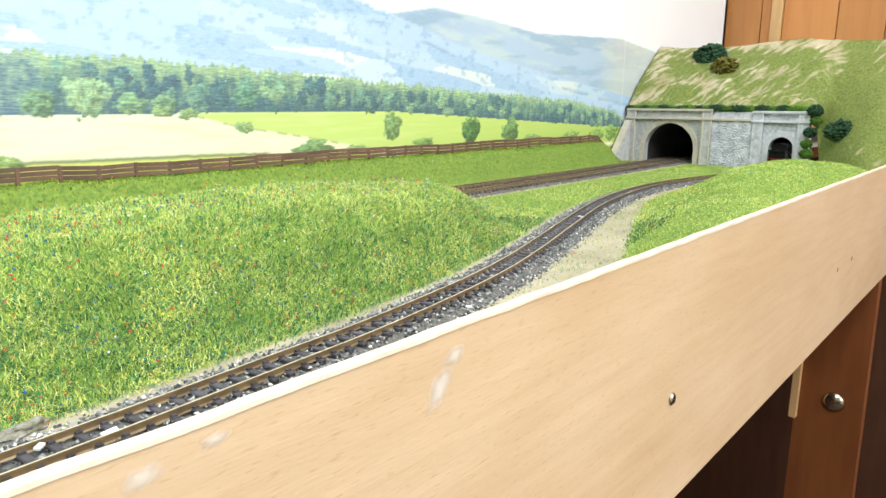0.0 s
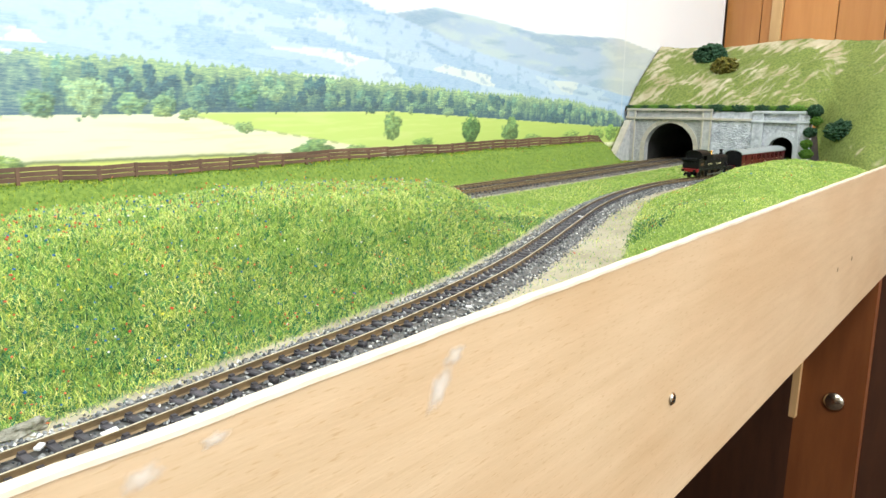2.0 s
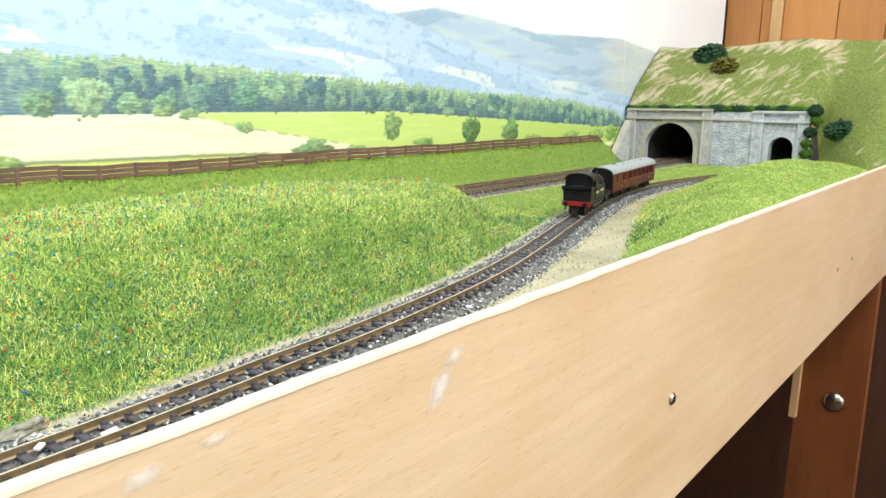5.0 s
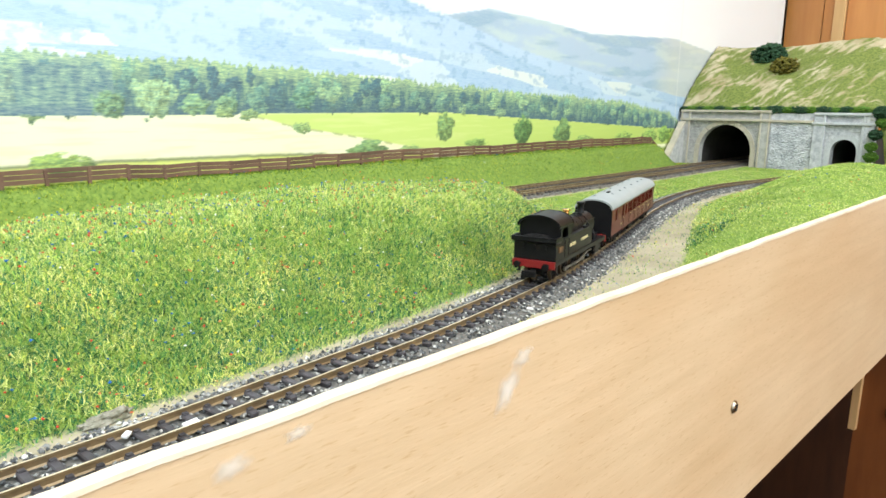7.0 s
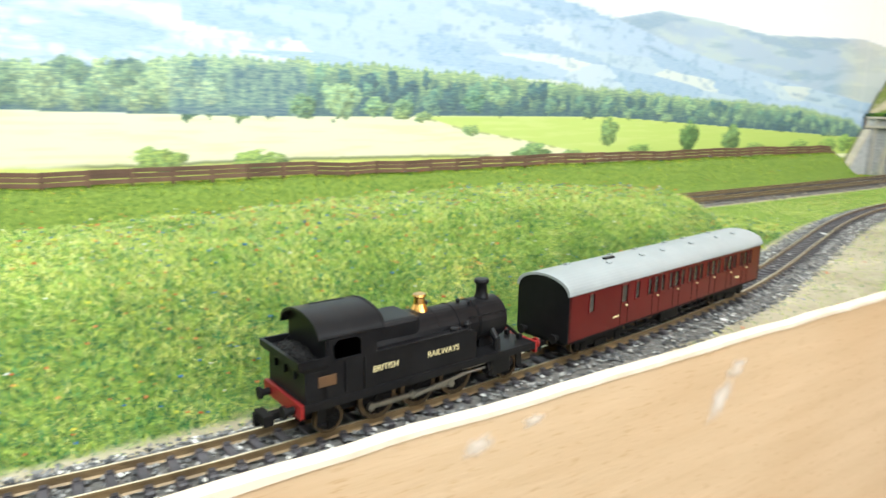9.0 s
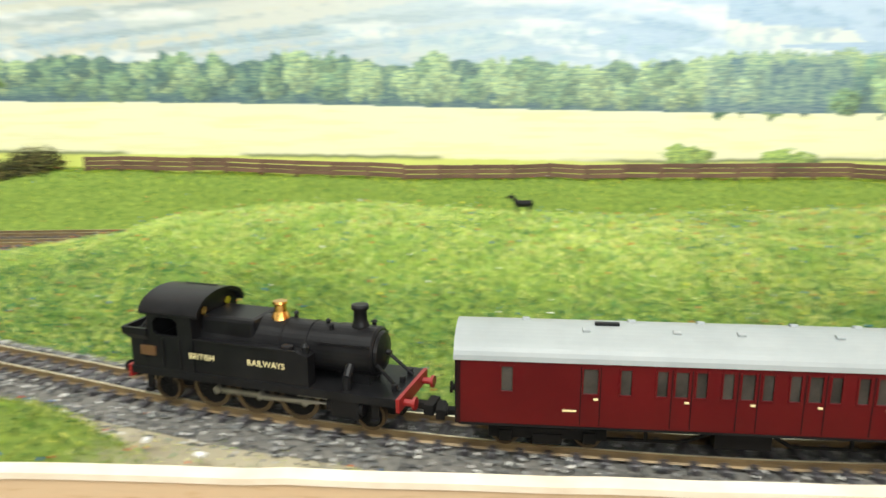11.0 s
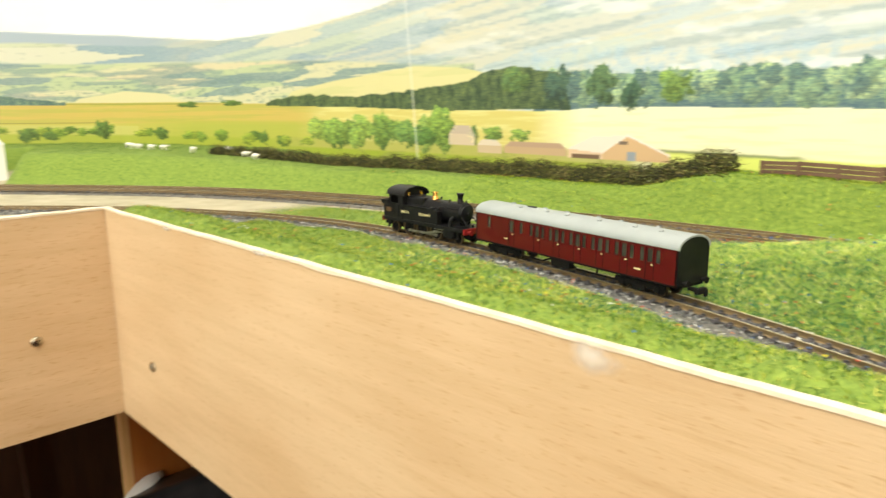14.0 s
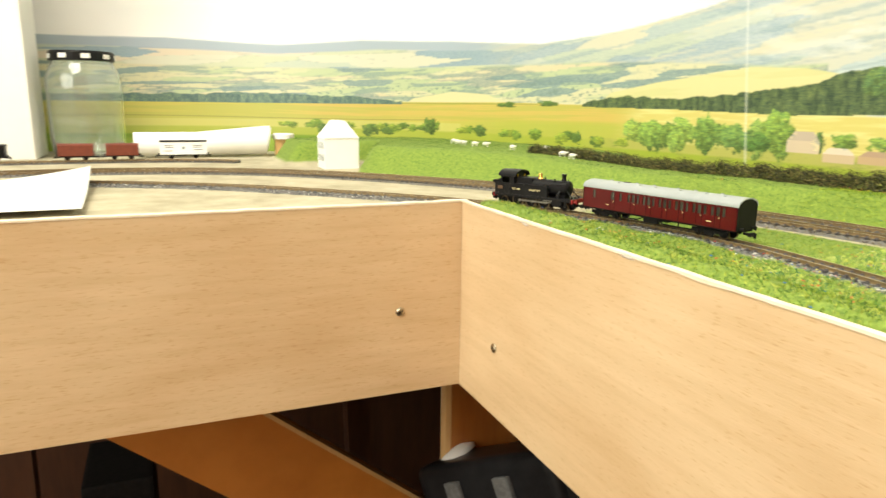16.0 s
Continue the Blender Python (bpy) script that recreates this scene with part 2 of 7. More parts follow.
def beech_flecks(m):
    """Short dark pores along the grain, and broad warm clouds over the board."""
    n, l = m.node_tree.nodes, m.node_tree.links
    b = n["Principled BSDF"]
    src = b.inputs["Base Color"].links[0].from_socket
    co = n.new("ShaderNodeTexCoord")
    for stretch, scale, lo, hi, dark in (((0.2, 0.2, 1.3), 900.0, 0.58, 0.72, (0.86, 0.80, 0.72)), ((1, 1, 1.6), 9.0, 0.42, 0.66, (0.93, 0.89, 0.84)), ((0.06, 0.06, 1.0), 260.0, 0.50, 0.72, (0.95, 0.93, 0.90))):
        mp = n.new("ShaderNodeMapping")
        mp.inputs["Scale"].default_value = stretch
        l.new(co.outputs["Object"], mp.inputs[0])
        noi = n.new("ShaderNodeTexNoise")
        inputs_of(noi, Scale=scale, Detail=2.0)
        l.new(mp.outputs[0], noi.inputs["Vector"])
        mr = n.new("ShaderNodeMapRange")
        inputs_of(mr, From_Min=lo, From_Max=hi)
        l.new(noi.outputs["Fac"], mr.inputs[0])
        mx = n.new("ShaderNodeMix")
        mx.data_type, mx.blend_type = "RGBA", "MULTIPLY"
        l.new(mr.outputs[0], mx.inputs[0])
        l.new(src, mx.inputs[6])
        mx.inputs[7].default_value = (*dark, 1)
        src = mx.outputs[2]
    l.new(src, b.inputs["Base Color"])


beech_flecks(PLY)
PLY_EDGE = mat("pale_plywood_edge", (0.78, 0.70, 0.56), (0.66, 0.55, 0.40), rough=0.6, scale=60, bump=0.0002)
DARKWOOD = mat("varnished_orange_wood", (0.38, 0.135, 0.030), (0.27, 0.085, 0.018), rough=0.35, scale=7, stretch=(6, 6, 1), bump=0.0001)
WARDROBE = mat("varnished_pine_panel", (0.56, 0.25, 0.07), (0.44, 0.175, 0.045), rough=0.35, scale=6, stretch=(7, 7, 0.6), mix=(0.3, 0.7), objrand=0.12)
PALEWOOD = mat("pale_wood_strip", (0.66, 0.42, 0.19), (0.56, 0.34, 0.14), rough=0.45, scale=9, stretch=(6, 6, 1))
PLANKWOOD = mat("bright_orange_plank", (0.58, 0.22, 0.045), (0.46, 0.16, 0.03), rough=0.35, scale=9, stretch=(6, 1, 1))
LEGWOOD = mat("brown_leg_wood", (0.20, 0.066, 0.018), (0.15, 0.045, 0.012), rough=0.4, scale=7, stretch=(6, 6, 1))
# brown posts, and sheets whose dark tone stands in for shade below the board
SHADEWOOD = mat("dark_wood_and_shade", (0.075, 0.028, 0.012), (0.05, 0.018, 0.008), rough=0.5, scale=7, stretch=(6, 6, 1))
STEEL = mat("bright_screw_steel", (0.55, 0.50, 0.40), (0.40, 0.35, 0.26), rough=0.25, metal=1.0, scale=300)
WALL = mat("white_wall_paint", (0.80, 0.79, 0.76), (0.74, 0.73, 0.70), rough=0.8, scale=3, bump=0.0003, bump_scale=90)
CARPET = mat("dark_carpet", (0.10, 0.07, 0.05), (0.06, 0.04, 0.03), rough=0.95, scale=30, bump=0.001)
RAIL_SIDE = mat("rusty_rail_side", (0.27, 0.19, 0.095), (0.15, 0.105, 0.055), rough=0.45, metal=0.3, scale=120)
RAIL_TOP = mat("worn_rail_head", (0.86, 0.76, 0.56), (0.74, 0.63, 0.44), rough=0.32, metal=0.75, scale=60)
SLEEPER = mat("black_plastic_sleeper", (0.04, 0.038, 0.042), (0.075, 0.07, 0.078), rough=0.5, scale=160, objrand=0.25)
BALLAST_BED = mat("grey_ballast_bed", (0.20, 0.19, 0.17), (0.09, 0.09, 0.085), rough=0.95, scale=500, bump=0.0006, bump_scale=900)
STONES = mat("mixed_grey_ballast", (1, 1, 1), (0.8, 0.82, 0.8), rough=0.8, scale=300,
             island=[(0.0, (0.07, 0.075, 0.08)), (0.28, (0.17, 0.175, 0.18)), (0.55, (0.29, 0.29, 0.285)), (0.8, (0.48, 0.47, 0.45)), (0.94, (0.8, 0.79, 0.75))])
OUTER_STONES = mat("brown_grey_ballast", (1, 1, 1), (0.8, 0.78, 0.74), rough=0.85, scale=300,
                   island=[(0.0, (0.10, 0.085, 0.065)), (0.35, (0.17, 0.14, 0.10)), (0.7, (0.25, 0.215, 0.16)), (0.93, (0.50, 0.46, 0.38))])
GRASS = mat("static_grass_fibre", (1.0, 1.0, 1.0), (0.50, 0.66, 0.46), rough=0.7, scale=40, mix=(0.36, 0.62),
            island=[(0.0, (0.025, 0.16, 0.085)), (0.16, (0.08, 0.32, 0.14)), (0.32, (0.32, 0.52, 0.09)), (0.50, (0.70, 0.74, 0.14)), (0.74, (0.95, 0.88, 0.32))])
# bluish green fibre, its dark tone also carrying the front slope's shade
SHADED_FIBRE = mat("shaded_green_fibre", (1.0, 1.0, 1.0), (0.55, 0.70, 0.60), rough=0.7, scale=60, mix=(0.36, 0.62),
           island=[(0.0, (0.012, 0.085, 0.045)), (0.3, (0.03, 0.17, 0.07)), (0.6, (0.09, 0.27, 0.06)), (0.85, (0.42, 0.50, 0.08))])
# straw fibre, its paleness also standing in for overhead light on the crest
LIT_STRAW = mat("lit_straw_fibre", (1, 1, 1), (0.72, 0.85, 0.6), rough=0.7, scale=34, mix=(0.36, 0.62),
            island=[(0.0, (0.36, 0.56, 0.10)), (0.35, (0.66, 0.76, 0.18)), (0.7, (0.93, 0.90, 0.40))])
MOUND = mat("mound_fibre", (1, 1, 1), (0.62, 0.78, 0.5), rough=0.7, scale=34, mix=(0.36, 0.62),
            island=[(0.0, (0.16, 0.30, 0.04)), (0.2, (0.36, 0.50, 0.07)), (0.45, (0.60, 0.68, 0.14)), (0.72, (0.88, 0.86, 0.38))])
ROCK = mat("olive_grey_rock", (0.34, 0.33, 0.27), (0.13, 0.125, 0.08), rough=0.95, scale=420, bump=0.0006, bump_scale=700)
MEADOW = mat("meadow_fibre", (1, 1, 1), (0.7, 0.85, 0.6), rough=0.7, scale=14, mix=(0.38, 0.6),
             island=[(0.0, (0.022, 0.075, 0.007)), (0.3, (0.045, 0.12, 0.009)), (0.6, (0.078, 0.16, 0.011)), (0.85, (0.15, 0.21, 0.022))])
FLECK = mat("coloured_foam_fleck", (1, 1, 1), (0.9, 0.9, 0.9), rough=0.8, scale=100,
            island=[(0.0, (0.62, 0.07, 0.03)), (0.3, (0.75, 0.22, 0.08)), (0.50, (0.03, 0.14, 0.42)), (0.74, (0.75, 0.65, 0.05)), (0.92, (0.80, 0.80, 0.75))])
BANK_GRASS = mat("bank_fibre", (1, 1, 1), (0.6, 0.75, 0.5), rough=0.75, scale=22, mix=(0.36, 0.62),
                 island=[(0.0, (0.05, 0.14, 0.012)), (0.25, (0.15, 0.27, 0.018)), (0.5, (0.36, 0.46, 0.03)), (0.76, (0.58, 0.60, 0.06))])
VERGE = mat("verge_fibre", (1, 1, 1), (0.55, 0.70, 0.45), rough=0.75, scale=30, mix=(0.36, 0.62),
            island=[(0.0, (0.045, 0.12, 0.014)), (0.24, (0.14, 0.25, 0.022)), (0.52, (0.32, 0.40, 0.04)), (0.80, (0.60, 0.58, 0.12))])
HEDGE_LEAF = mat("hedge_foam", (1, 1, 1), (0.7, 0.7, 0.6), rough=0.85, scale=40,
                 island=[(0.0, (0.03, 0.03, 0.012)), (0.35, (0.07, 0.075, 0.02)), (0.65, (0.13, 0.14, 0.03)), (0.85, (0.22, 0.18, 0.06))])
BUSH_DARK = mat("dark_green_foam", (0.018, 0.05, 0.022), (0.03, 0.085, 0.035), rough=0.9, scale=200, bump=0.0012, bump_scale=400)
BUSH_LIGHT = mat("light_green_foam", (0.12, 0.24, 0.02), (0.06, 0.14, 0.015), rough=0.9, scale=200, bump=0.0012, bump_scale=400)
BUSH_OCHRE = mat("ochre_foam", (0.16, 0.13, 0.01), (0.09, 0.09, 0.012), rough=0.9, scale=200, bump=0.0012, bump_scale=400)
FENCE = mat("stained_brown_fence", (0.15, 0.085, 0.052), (0.10, 0.055, 0.032), rough=0.75, scale=90, objrand=0.2)
WHITE_CARD = mat("white_card", (0.84, 0.84, 0.83), (0.80, 0.80, 0.79), rough=0.7, scale=20)
BLACK = mat("satin_black_paint", (0.006, 0.006, 0.007), (0.011, 0.011, 0.012), rough=0.36, scale=120, spec=0.15)
BLACK_MATT = mat("matt_black_plastic", (0.007, 0.007, 0.007), (0.013, 0.012, 0.012), rough=0.6, scale=150, spec=0.1)
MAROON = mat("maroon_coach_paint", (0.088, 0.0034, 0.005), (0.070, 0.003, 0.0045), rough=0.33, scale=50, spec=0.3)
ROOF_GREY = mat("grey_roof_paint", (0.31, 0.34, 0.345), (0.27, 0.30, 0.305), rough=0.45, scale=60)
GLASSDARK = mat("dim_window_glazing", (0.022, 0.021, 0.019), (0.06, 0.055, 0.048), rough=0.10, scale=120, spec=0.5)
RED = mat("buffer_beam_red", (0.24, 0.010, 0.010), (0.19, 0.008, 0.008), rough=0.45, scale=120)
BRASS = mat("polished_brass", (0.85, 0.52, 0.16), (0.75, 0.42, 0.11), rough=0.22, metal=1.0, scale=150)
GOLD = mat("gold_lettering", (0.75, 0.66, 0.36), (0.68, 0.58, 0.3), rough=0.5, scale=200)
WAGON = mat("bauxite_wagon_paint", (0.17, 0.032, 0.013), (0.13, 0.024, 0.010), rough=0.6, scale=120)
WHEEL_RIM = mat("tarnished_wheel_rim", (0.13, 0.09, 0.05), (0.07, 0.05, 0.03), rough=0.45, metal=0.6, scale=200)
ROD = mat("dull_rod_steel", (0.30, 0.29, 0.26), (0.22, 0.21, 0.19), rough=0.4, metal=0.8, scale=200)
STONE_A = mat("buff_grey_stone", (0.52, 0.51, 0.49), (0.34, 0.34, 0.34), rough=0.9, scale=160, bump=0.0006, bump_scale=260)
STONE_B = mat("pale_grey_stone", (0.66, 0.67, 0.70), (0.36, 0.38, 0.42), rough=0.9, scale=150, bump=0.0010, bump_scale=240)
COPING = mat("cream_coping_stone", (0.55, 0.50, 0.40), (0.46, 0.42, 0.34), rough=0.85, scale=120, bump=0.0002)
COPING_B = mat("white_grey_coping", (0.60, 0.62, 0.64), (0.50, 0.52, 0.54), rough=0.85, scale=120, bump=0.0002)
DARK_LINING = mat("plain_dark_lining", (0.035, 0.032, 0.03), (0.055, 0.05, 0.045), rough=0.95, scale=80)
CHALK = mat("white_filler_smear", (0.80, 0.76, 0.70), (0.70, 0.60, 0.46), rough=0.9, scale=120, mix=(0.4, 0.7))


def soften(m):
    """Lets the filler thin out towards its edge."""
    n, l = m.node_tree.nodes, m.node_tree.links
    at = n.new("ShaderNodeAttribute")
    at.attribute_name = "body"
    noi = n.new("ShaderNodeTexNoise")
    inputs_of(noi, Scale=420.0, Detail=5.0)
    mu = n.new("ShaderNodeMath")
    mu.operation = "MULTIPLY"
    l.new(at.outputs["Fac"], mu.inputs[0])
    l.new(noi.outputs["Fac"], mu.inputs[1])
    mr = n.new("ShaderNodeMapRange")
    inputs_of(mr, From_Min=0.06, From_Max=0.40, To_Max=0.65)
    l.new(mu.outputs[0], mr.inputs[0])
    l.new(mr.outputs[0], n["Principled BSDF"].inputs["Alpha"])


soften(CHALK)


def scenery_material(name, dirt, dirt2, green, green2):
    m = mat(name, dirt, dirt2, rough=0.95, scale=30, bump=0.0008, bump_scale=300, mix=(0.3, 0.7))
    n, l = m.node_tree.nodes, m.node_tree.links
    b = n["Principled BSDF"]
    src = b.inputs["Base Color"].links[0].from_socket
    at = n.new("ShaderNodeAttribute")
    at.attribute_name = "grass"
    noi = n.new("ShaderNodeTexNoise")
    inputs_of(noi, Scale=380.0, Detail=6.0, Roughness=0.7)
    co = n.new("ShaderNodeTexCoord")
    l.new(co.outputs["Object"], noi.inputs["Vector"])
    ramp = n.new("ShaderNodeValToRGB")
    ramp.color_ramp.elements[0].position, ramp.color_ramp.elements[1].position = 0.35, 0.65
    ramp.color_ramp.elements[0].color, ramp.color_ramp.elements[1].color = (*green, 1), (*green2, 1)
    l.new(noi.outputs["Fac"], ramp.inputs[0])
    ad = n.new("ShaderNodeMath")
    ad.operation = "MULTIPLY_ADD"
    l.new(noi.outputs["Fac"], ad.inputs[0])
    ad.inputs[1].default_value = 0.7
    l.new(at.outputs["Fac"], ad.inputs[2])
    st = n.new("ShaderNodeMapRange")
    inputs_of(st, From_Min=0.52, From_Max=0.95)
    l.new(ad.outputs[0], st.inputs[0])
    mx = n.new("ShaderNodeMix")
    mx.data_type = "RGBA"
    l.new(st.outputs[0], mx.inputs[0])
    l.new(src, mx.inputs[6])
    l.new(ramp.outputs[0], mx.inputs[7])
    l.new(mx.outputs[2], b.inputs["Base Color"])
    return m


SCENERY = scenery_material("painted_scenery", (0.30, 0.27, 0.18), (0.48, 0.43, 0.31), (0.10, 0.175, 0.026), (0.24, 0.33, 0.055))
HILLSIDE = scenery_material("plaster_hillside", (0.33, 0.27, 0.14), (0.58, 0.51, 0.36), (0.10, 0.14, 0.026), (0.23, 0.27, 0.062))


# ---- the large structure ----
def room():
    def wall(name, x0, x1, y0, y1, z0, z1, material=WALL, label="plain white painted room wall"):
        bm = bmesh.new()
        box(bm, x0, x1, y0, y1, z0, z1)
        return solid(name, bm, material, label, "wall", kind="structure")
    wall("wall_north", -1.85, 2.1, 0.40, 0.50, -0.95, 1.55)
    wall("wall_west", -1.85, -1.75, -2.4, 0.40, -0.95, 1.55)
    wall("wall_east", 2.0, 2.1, -2.4, 0.40, -0.95, 1.55)
    # the wall behind the camera, with an assumed window opening
    wall("wall_south", -1.85, -0.30, -2.5, -2.4, -0.95, 1.55)
    wall("wall_south", 1.98, 2.1, -2.5, -2.4, -0.95, 1.55)
    wall("wall_south", -0.30, 1.98, -2.5, -2.4, -0.95, 0.27)
    bm = bmesh.new()
    box(bm, -1.85, 2.1, -2.5, 0.5, 1.55, 1.62)
    solid("ceiling", bm, WALL, "plain white ceiling", "ceiling", kind="structure")
    bm = bmesh.new()
    box(bm, -1.85, 2.1, -2.5, 0.5, -1.0, -0.95)
    solid("floor", bm, CARPET, "dark carpeted floor under the layout", "floor", kind="structure")


room()


def fascia(name, x0, x1, y0, y1):
    """Plywood board standing on edge, its cut top edge pale and a little uneven."""
    ob = thing(name, "pale beech plywood fascia board with a whitish top edge", "board", kind="structure")
    bm = bmesh.new()
    box(bm, x0, x1, y0, y1, -0.13, -0.0008, 0.0002)
    part("board", bm, PLY, ob)
    bm = bmesh.new()
    n = 240
    long_x = x1 - x0 > y1 - y0
    L = (x1 - x0) if long_x else (y1 - y0)
    rng = random.Random(5)
    rows = []
    for i in range(n + 1):
        t = i / n * L
        w = noise.noise((t * 60, 1.3, 0)) * 0.0004 + noise.noise((t * 260, 4.3, 0)) * 0.0002
        drip = max(0, noise.noise((t * 25, 9.1, 0)) - 0.3) * 0.0018
        if long_x:
            rows.append([(x0 + t, y0 - 0.0003, -0.0009 - drip + w), (x0 + t, y0 - 0.0003, 0.0002 + w), (x0 + t, y1 + 0.0002, 0.0003 + w), (x0 + t, y1 + 0.0002, -0.0012)])
        else:
            rows.append([(x1 + 0.0003, y0 + t, -0.0009 - drip * 0.3 + w), (x1 + 0.0003, y0 + t, 0.0002 + w), (x0 - 0.0002, y0 + t, 0.0003 + w), (x0 - 0.0002, y0 + t, -0.0012)])
    vs = [[bm.verts.new(p) for p in r] for r in rows]
    for a, b in zip(vs, vs[1:]):
        for k in range(3):
            bm.faces.new((a[k], b[k], b[k + 1], a[k + 1]))
    bmesh.ops.recalc_face_normals(bm, faces=bm.faces[:])
    part("top_edge", bm, PLY_EDGE, ob, "rough whitish sawn top edge")
    return ob


fascia("fascia_front", CORNER_X + 0.0005, 1.32, 0.0, 0.0026)
fascia("fascia_side", CORNER_X - 0.0052, CORNER_X, -0.62, 0.0050)


def terrain():
    xs = np.unique(np.r_[np.arange(-1.29, CORNER_X - 0.0056, 0.006), CORNER_X - 0.0054, CORNER_X - 0.003, np.arange(CORNER_X, 0.75, 0.0042), np.arange(0.75, 1.5, 0.007)])
    ys = np.unique(np.r_[np.arange(-0.62, 0.0, 0.008), 0.0027, np.arange(0.0080, 0.356, 0.0042)])
    X, Y = np.meshgrid(xs, ys, indexing="ij")
    xy = np.stack([X.ravel(), Y.ravel()], 1)
    z, g = ground_height(xy)
    ny = len(ys)
    keep = ~((X > CORNER_X - 0.0053) & (Y < 0.0026)).ravel()
    # the hidden rest of the board lies under the tunnel hill
    z = np.where(xy[:, 0] > 1.14, np.minimum(z, BASE), z)
    faces = []
    for i in range(len(xs) - 1):
        for j in range(ny - 1):
            a, b, c, d = i * ny + j, (i + 1) * ny + j, (i + 1) * ny + j + 1, i * ny + j + 1
            if keep[a] and keep[b] and keep[c] and keep[d]:
                faces.append((a, b, c, d))
    me = pydata("ground", np.c_[xy, z], faces, SCENERY, True)
    at = me.attributes.new("grass", "FLOAT", "POINT")
    at.data.foreach_set("value", g.astype(np.float32))
    ob = new("ground", me)
    tagged(ob, "modelled scenery base with sandy earth and green turf", "scenery", kind="structure")
    bm = bmesh.new()
    box(bm, CORNER_X - 0.006, 1.5, 0.0066, 0.36, -0.034, BASE - 0.0015)
    box(bm, -1.3, CORNER_X - 0.0066, -0.62, 0.36, -0.034, BASE - 0.0016)
    solid("baseboard", bm, PLY, "plywood baseboard carrying the model railway", "baseboard", kind="structure")


terrain()


def track(line, name, label, s0, s1, near, stones, offset=0.0, wide=0.0135, per_m=5200, seed=1, size=(0.0005, 0.0011)):
    """Two rails on sleepers in loose ballast along a plan line; near: lengths between which sleepers are parts of their own."""
    ob = thing(name, label, "railway track", kind="structure")
    S = np.arange(s0, s1, 0.004)
    P = np.stack([np.interp(S, line.s, line.p[:, k]) for k in (0, 1)], 1)
    D = np.gradient(P, axis=0)
    D /= np.linalg.norm(D, axis=1)[:, None]
    N = np.stack([-D[:, 1], D[:, 0]], 1)
    P = P + N * offset
    # ballast bed
    prof = [(-wide, BASE - 0.0005), (-wide * 0.72, BASE + 0.0013), (wide * 0.72, BASE + 0.0013), (wide, BASE - 0.0005)]
    v, f = [], []
    for i in range(len(P)):
        w = 1 + 0.12 * noise.noise((S[i] * 45, seed, 0))
        for o, z in prof:
            v.append((*(P[i] + N[i] * o * w), z))
    for i in range(len(P) - 1):
        for k in range(3):
            f.append((i * 4 + k, (i + 1) * 4 + k, (i + 1) * 4 + k + 1, i * 4 + k + 1))
    b = new("ballast_bed", pydata("ballast_bed", v, f, BALLAST_BED, True))
    b.parent = ob
    # rails
    sec = [(-0.0006, -0.0021), (-0.0002, -0.0017), (-0.0002, -0.0007), (-0.00034, -0.0005), (-0.0003, 0.0), (0.0003, 0.0), (0.00034, -0.0005), (0.0002, -0.0007), (0.0002, -0.0017), (0.0006, -0.0021)]
    for side in (-1, 1):
        v, f = [], []
        for i in range(len(P)):
            for o, z in sec:
                v.append((*(P[i] + N[i] * (side * 0.0049 + o)), RAIL + z))
        m = len(sec)
        for i in range(len(P) - 1):
            for k in range(m - 1):
                f.append((i * m + k, (i + 1) * m + k, (i + 1) * m + k + 1, i * m + k + 1))
        me = pydata("rail", v, f, (RAIL_SIDE, RAIL_TOP))
        me.polygons.foreach_set("material_index", [1 if i % (m - 1) == 4 else 0 for i in range(len(f))])
        r = new("rail", me)
        r.parent = ob
    # sleepers
    bm = bmesh.new()
    box(bm, -0.0011, 0.0011, -0.0079, 0.0079, -0.0016, 0, 0.0003, seg=1)
    for sy in (-1, 1):
        box(bm, -0.0007, 0.0007, sy * 0.0049 - 0.0014, sy * 0.0049 + 0.0014, 0, 0.0005)
    me = mesh_of("sleeper", bm, SLEEPER)
    co = np.array([tuple(q.co) for q in me.vertices])
    fc = [tuple(q.vertices) for q in me.polygons]
    v, f = [], []
    for s in np.arange(s0, s1 - 0.004, 0.0061):
        i = min(int((s - s0) / 0.004), len(P) - 1)
        c, d, nn = P[i] + D[i] * (s - S[i]), D[i], N[i]
        if near and near[0] < s < near[1]:
            o = new("sleeper", me)
            o.parent = ob
            o.matrix_basis = Matrix(((d[0], nn[0], 0, c[0]), (d[1], nn[1], 0, c[1]), (0, 0, 1, RAIL - 0.0016), (0, 0, 0, 1)))
        else:
            k = len(v)
            v += [(c[0] + d[0] * q[0] + nn[0] * q[1], c[1] + d[1] * q[0] + nn[1] * q[1], RAIL - 0.0016 + q[2]) for q in co]
            f += [tuple(k + j for j in q) for q in fc]
    if v:
        o = new("far_sleepers", pydata("far_sleepers", v, f, SLEEPER))
        o.parent = ob
        o["kind"] = "stuff"
    # loose stones
    rng = np.random.RandomState(seed)
    n = int((s1 - s0) * per_m)
    s = rng.uniform(s0, s1, n)
    o = rng.normal(0, wide * 0.55, n)
    o = np.where(rng.rand(n) < 0.35, np.sign(o) * wide * rng.uniform(0.6, 1.08, n), o)
    o = np.clip(o, -wide * 1.12, wide * 1.12)
    i = np.minimum(((s - s0) / 0.004).astype(int), len(P) - 1)
    c = P[i] + N[i] * o[:, None] + D[i] * (s - S[i])[:, None]
    h = np.where(abs(o) > wide * 0.72, BASE + 0.0013 - (abs(o) - wide * 0.72) / (wide * 0.4) * 0.0016, BASE + 0.0020)
    st = stone_mesh("loose_ballast", c, h, rng.uniform(*size, n), stones, rng)
    st.parent = ob
    st["kind"] = "stuff"
    return ob


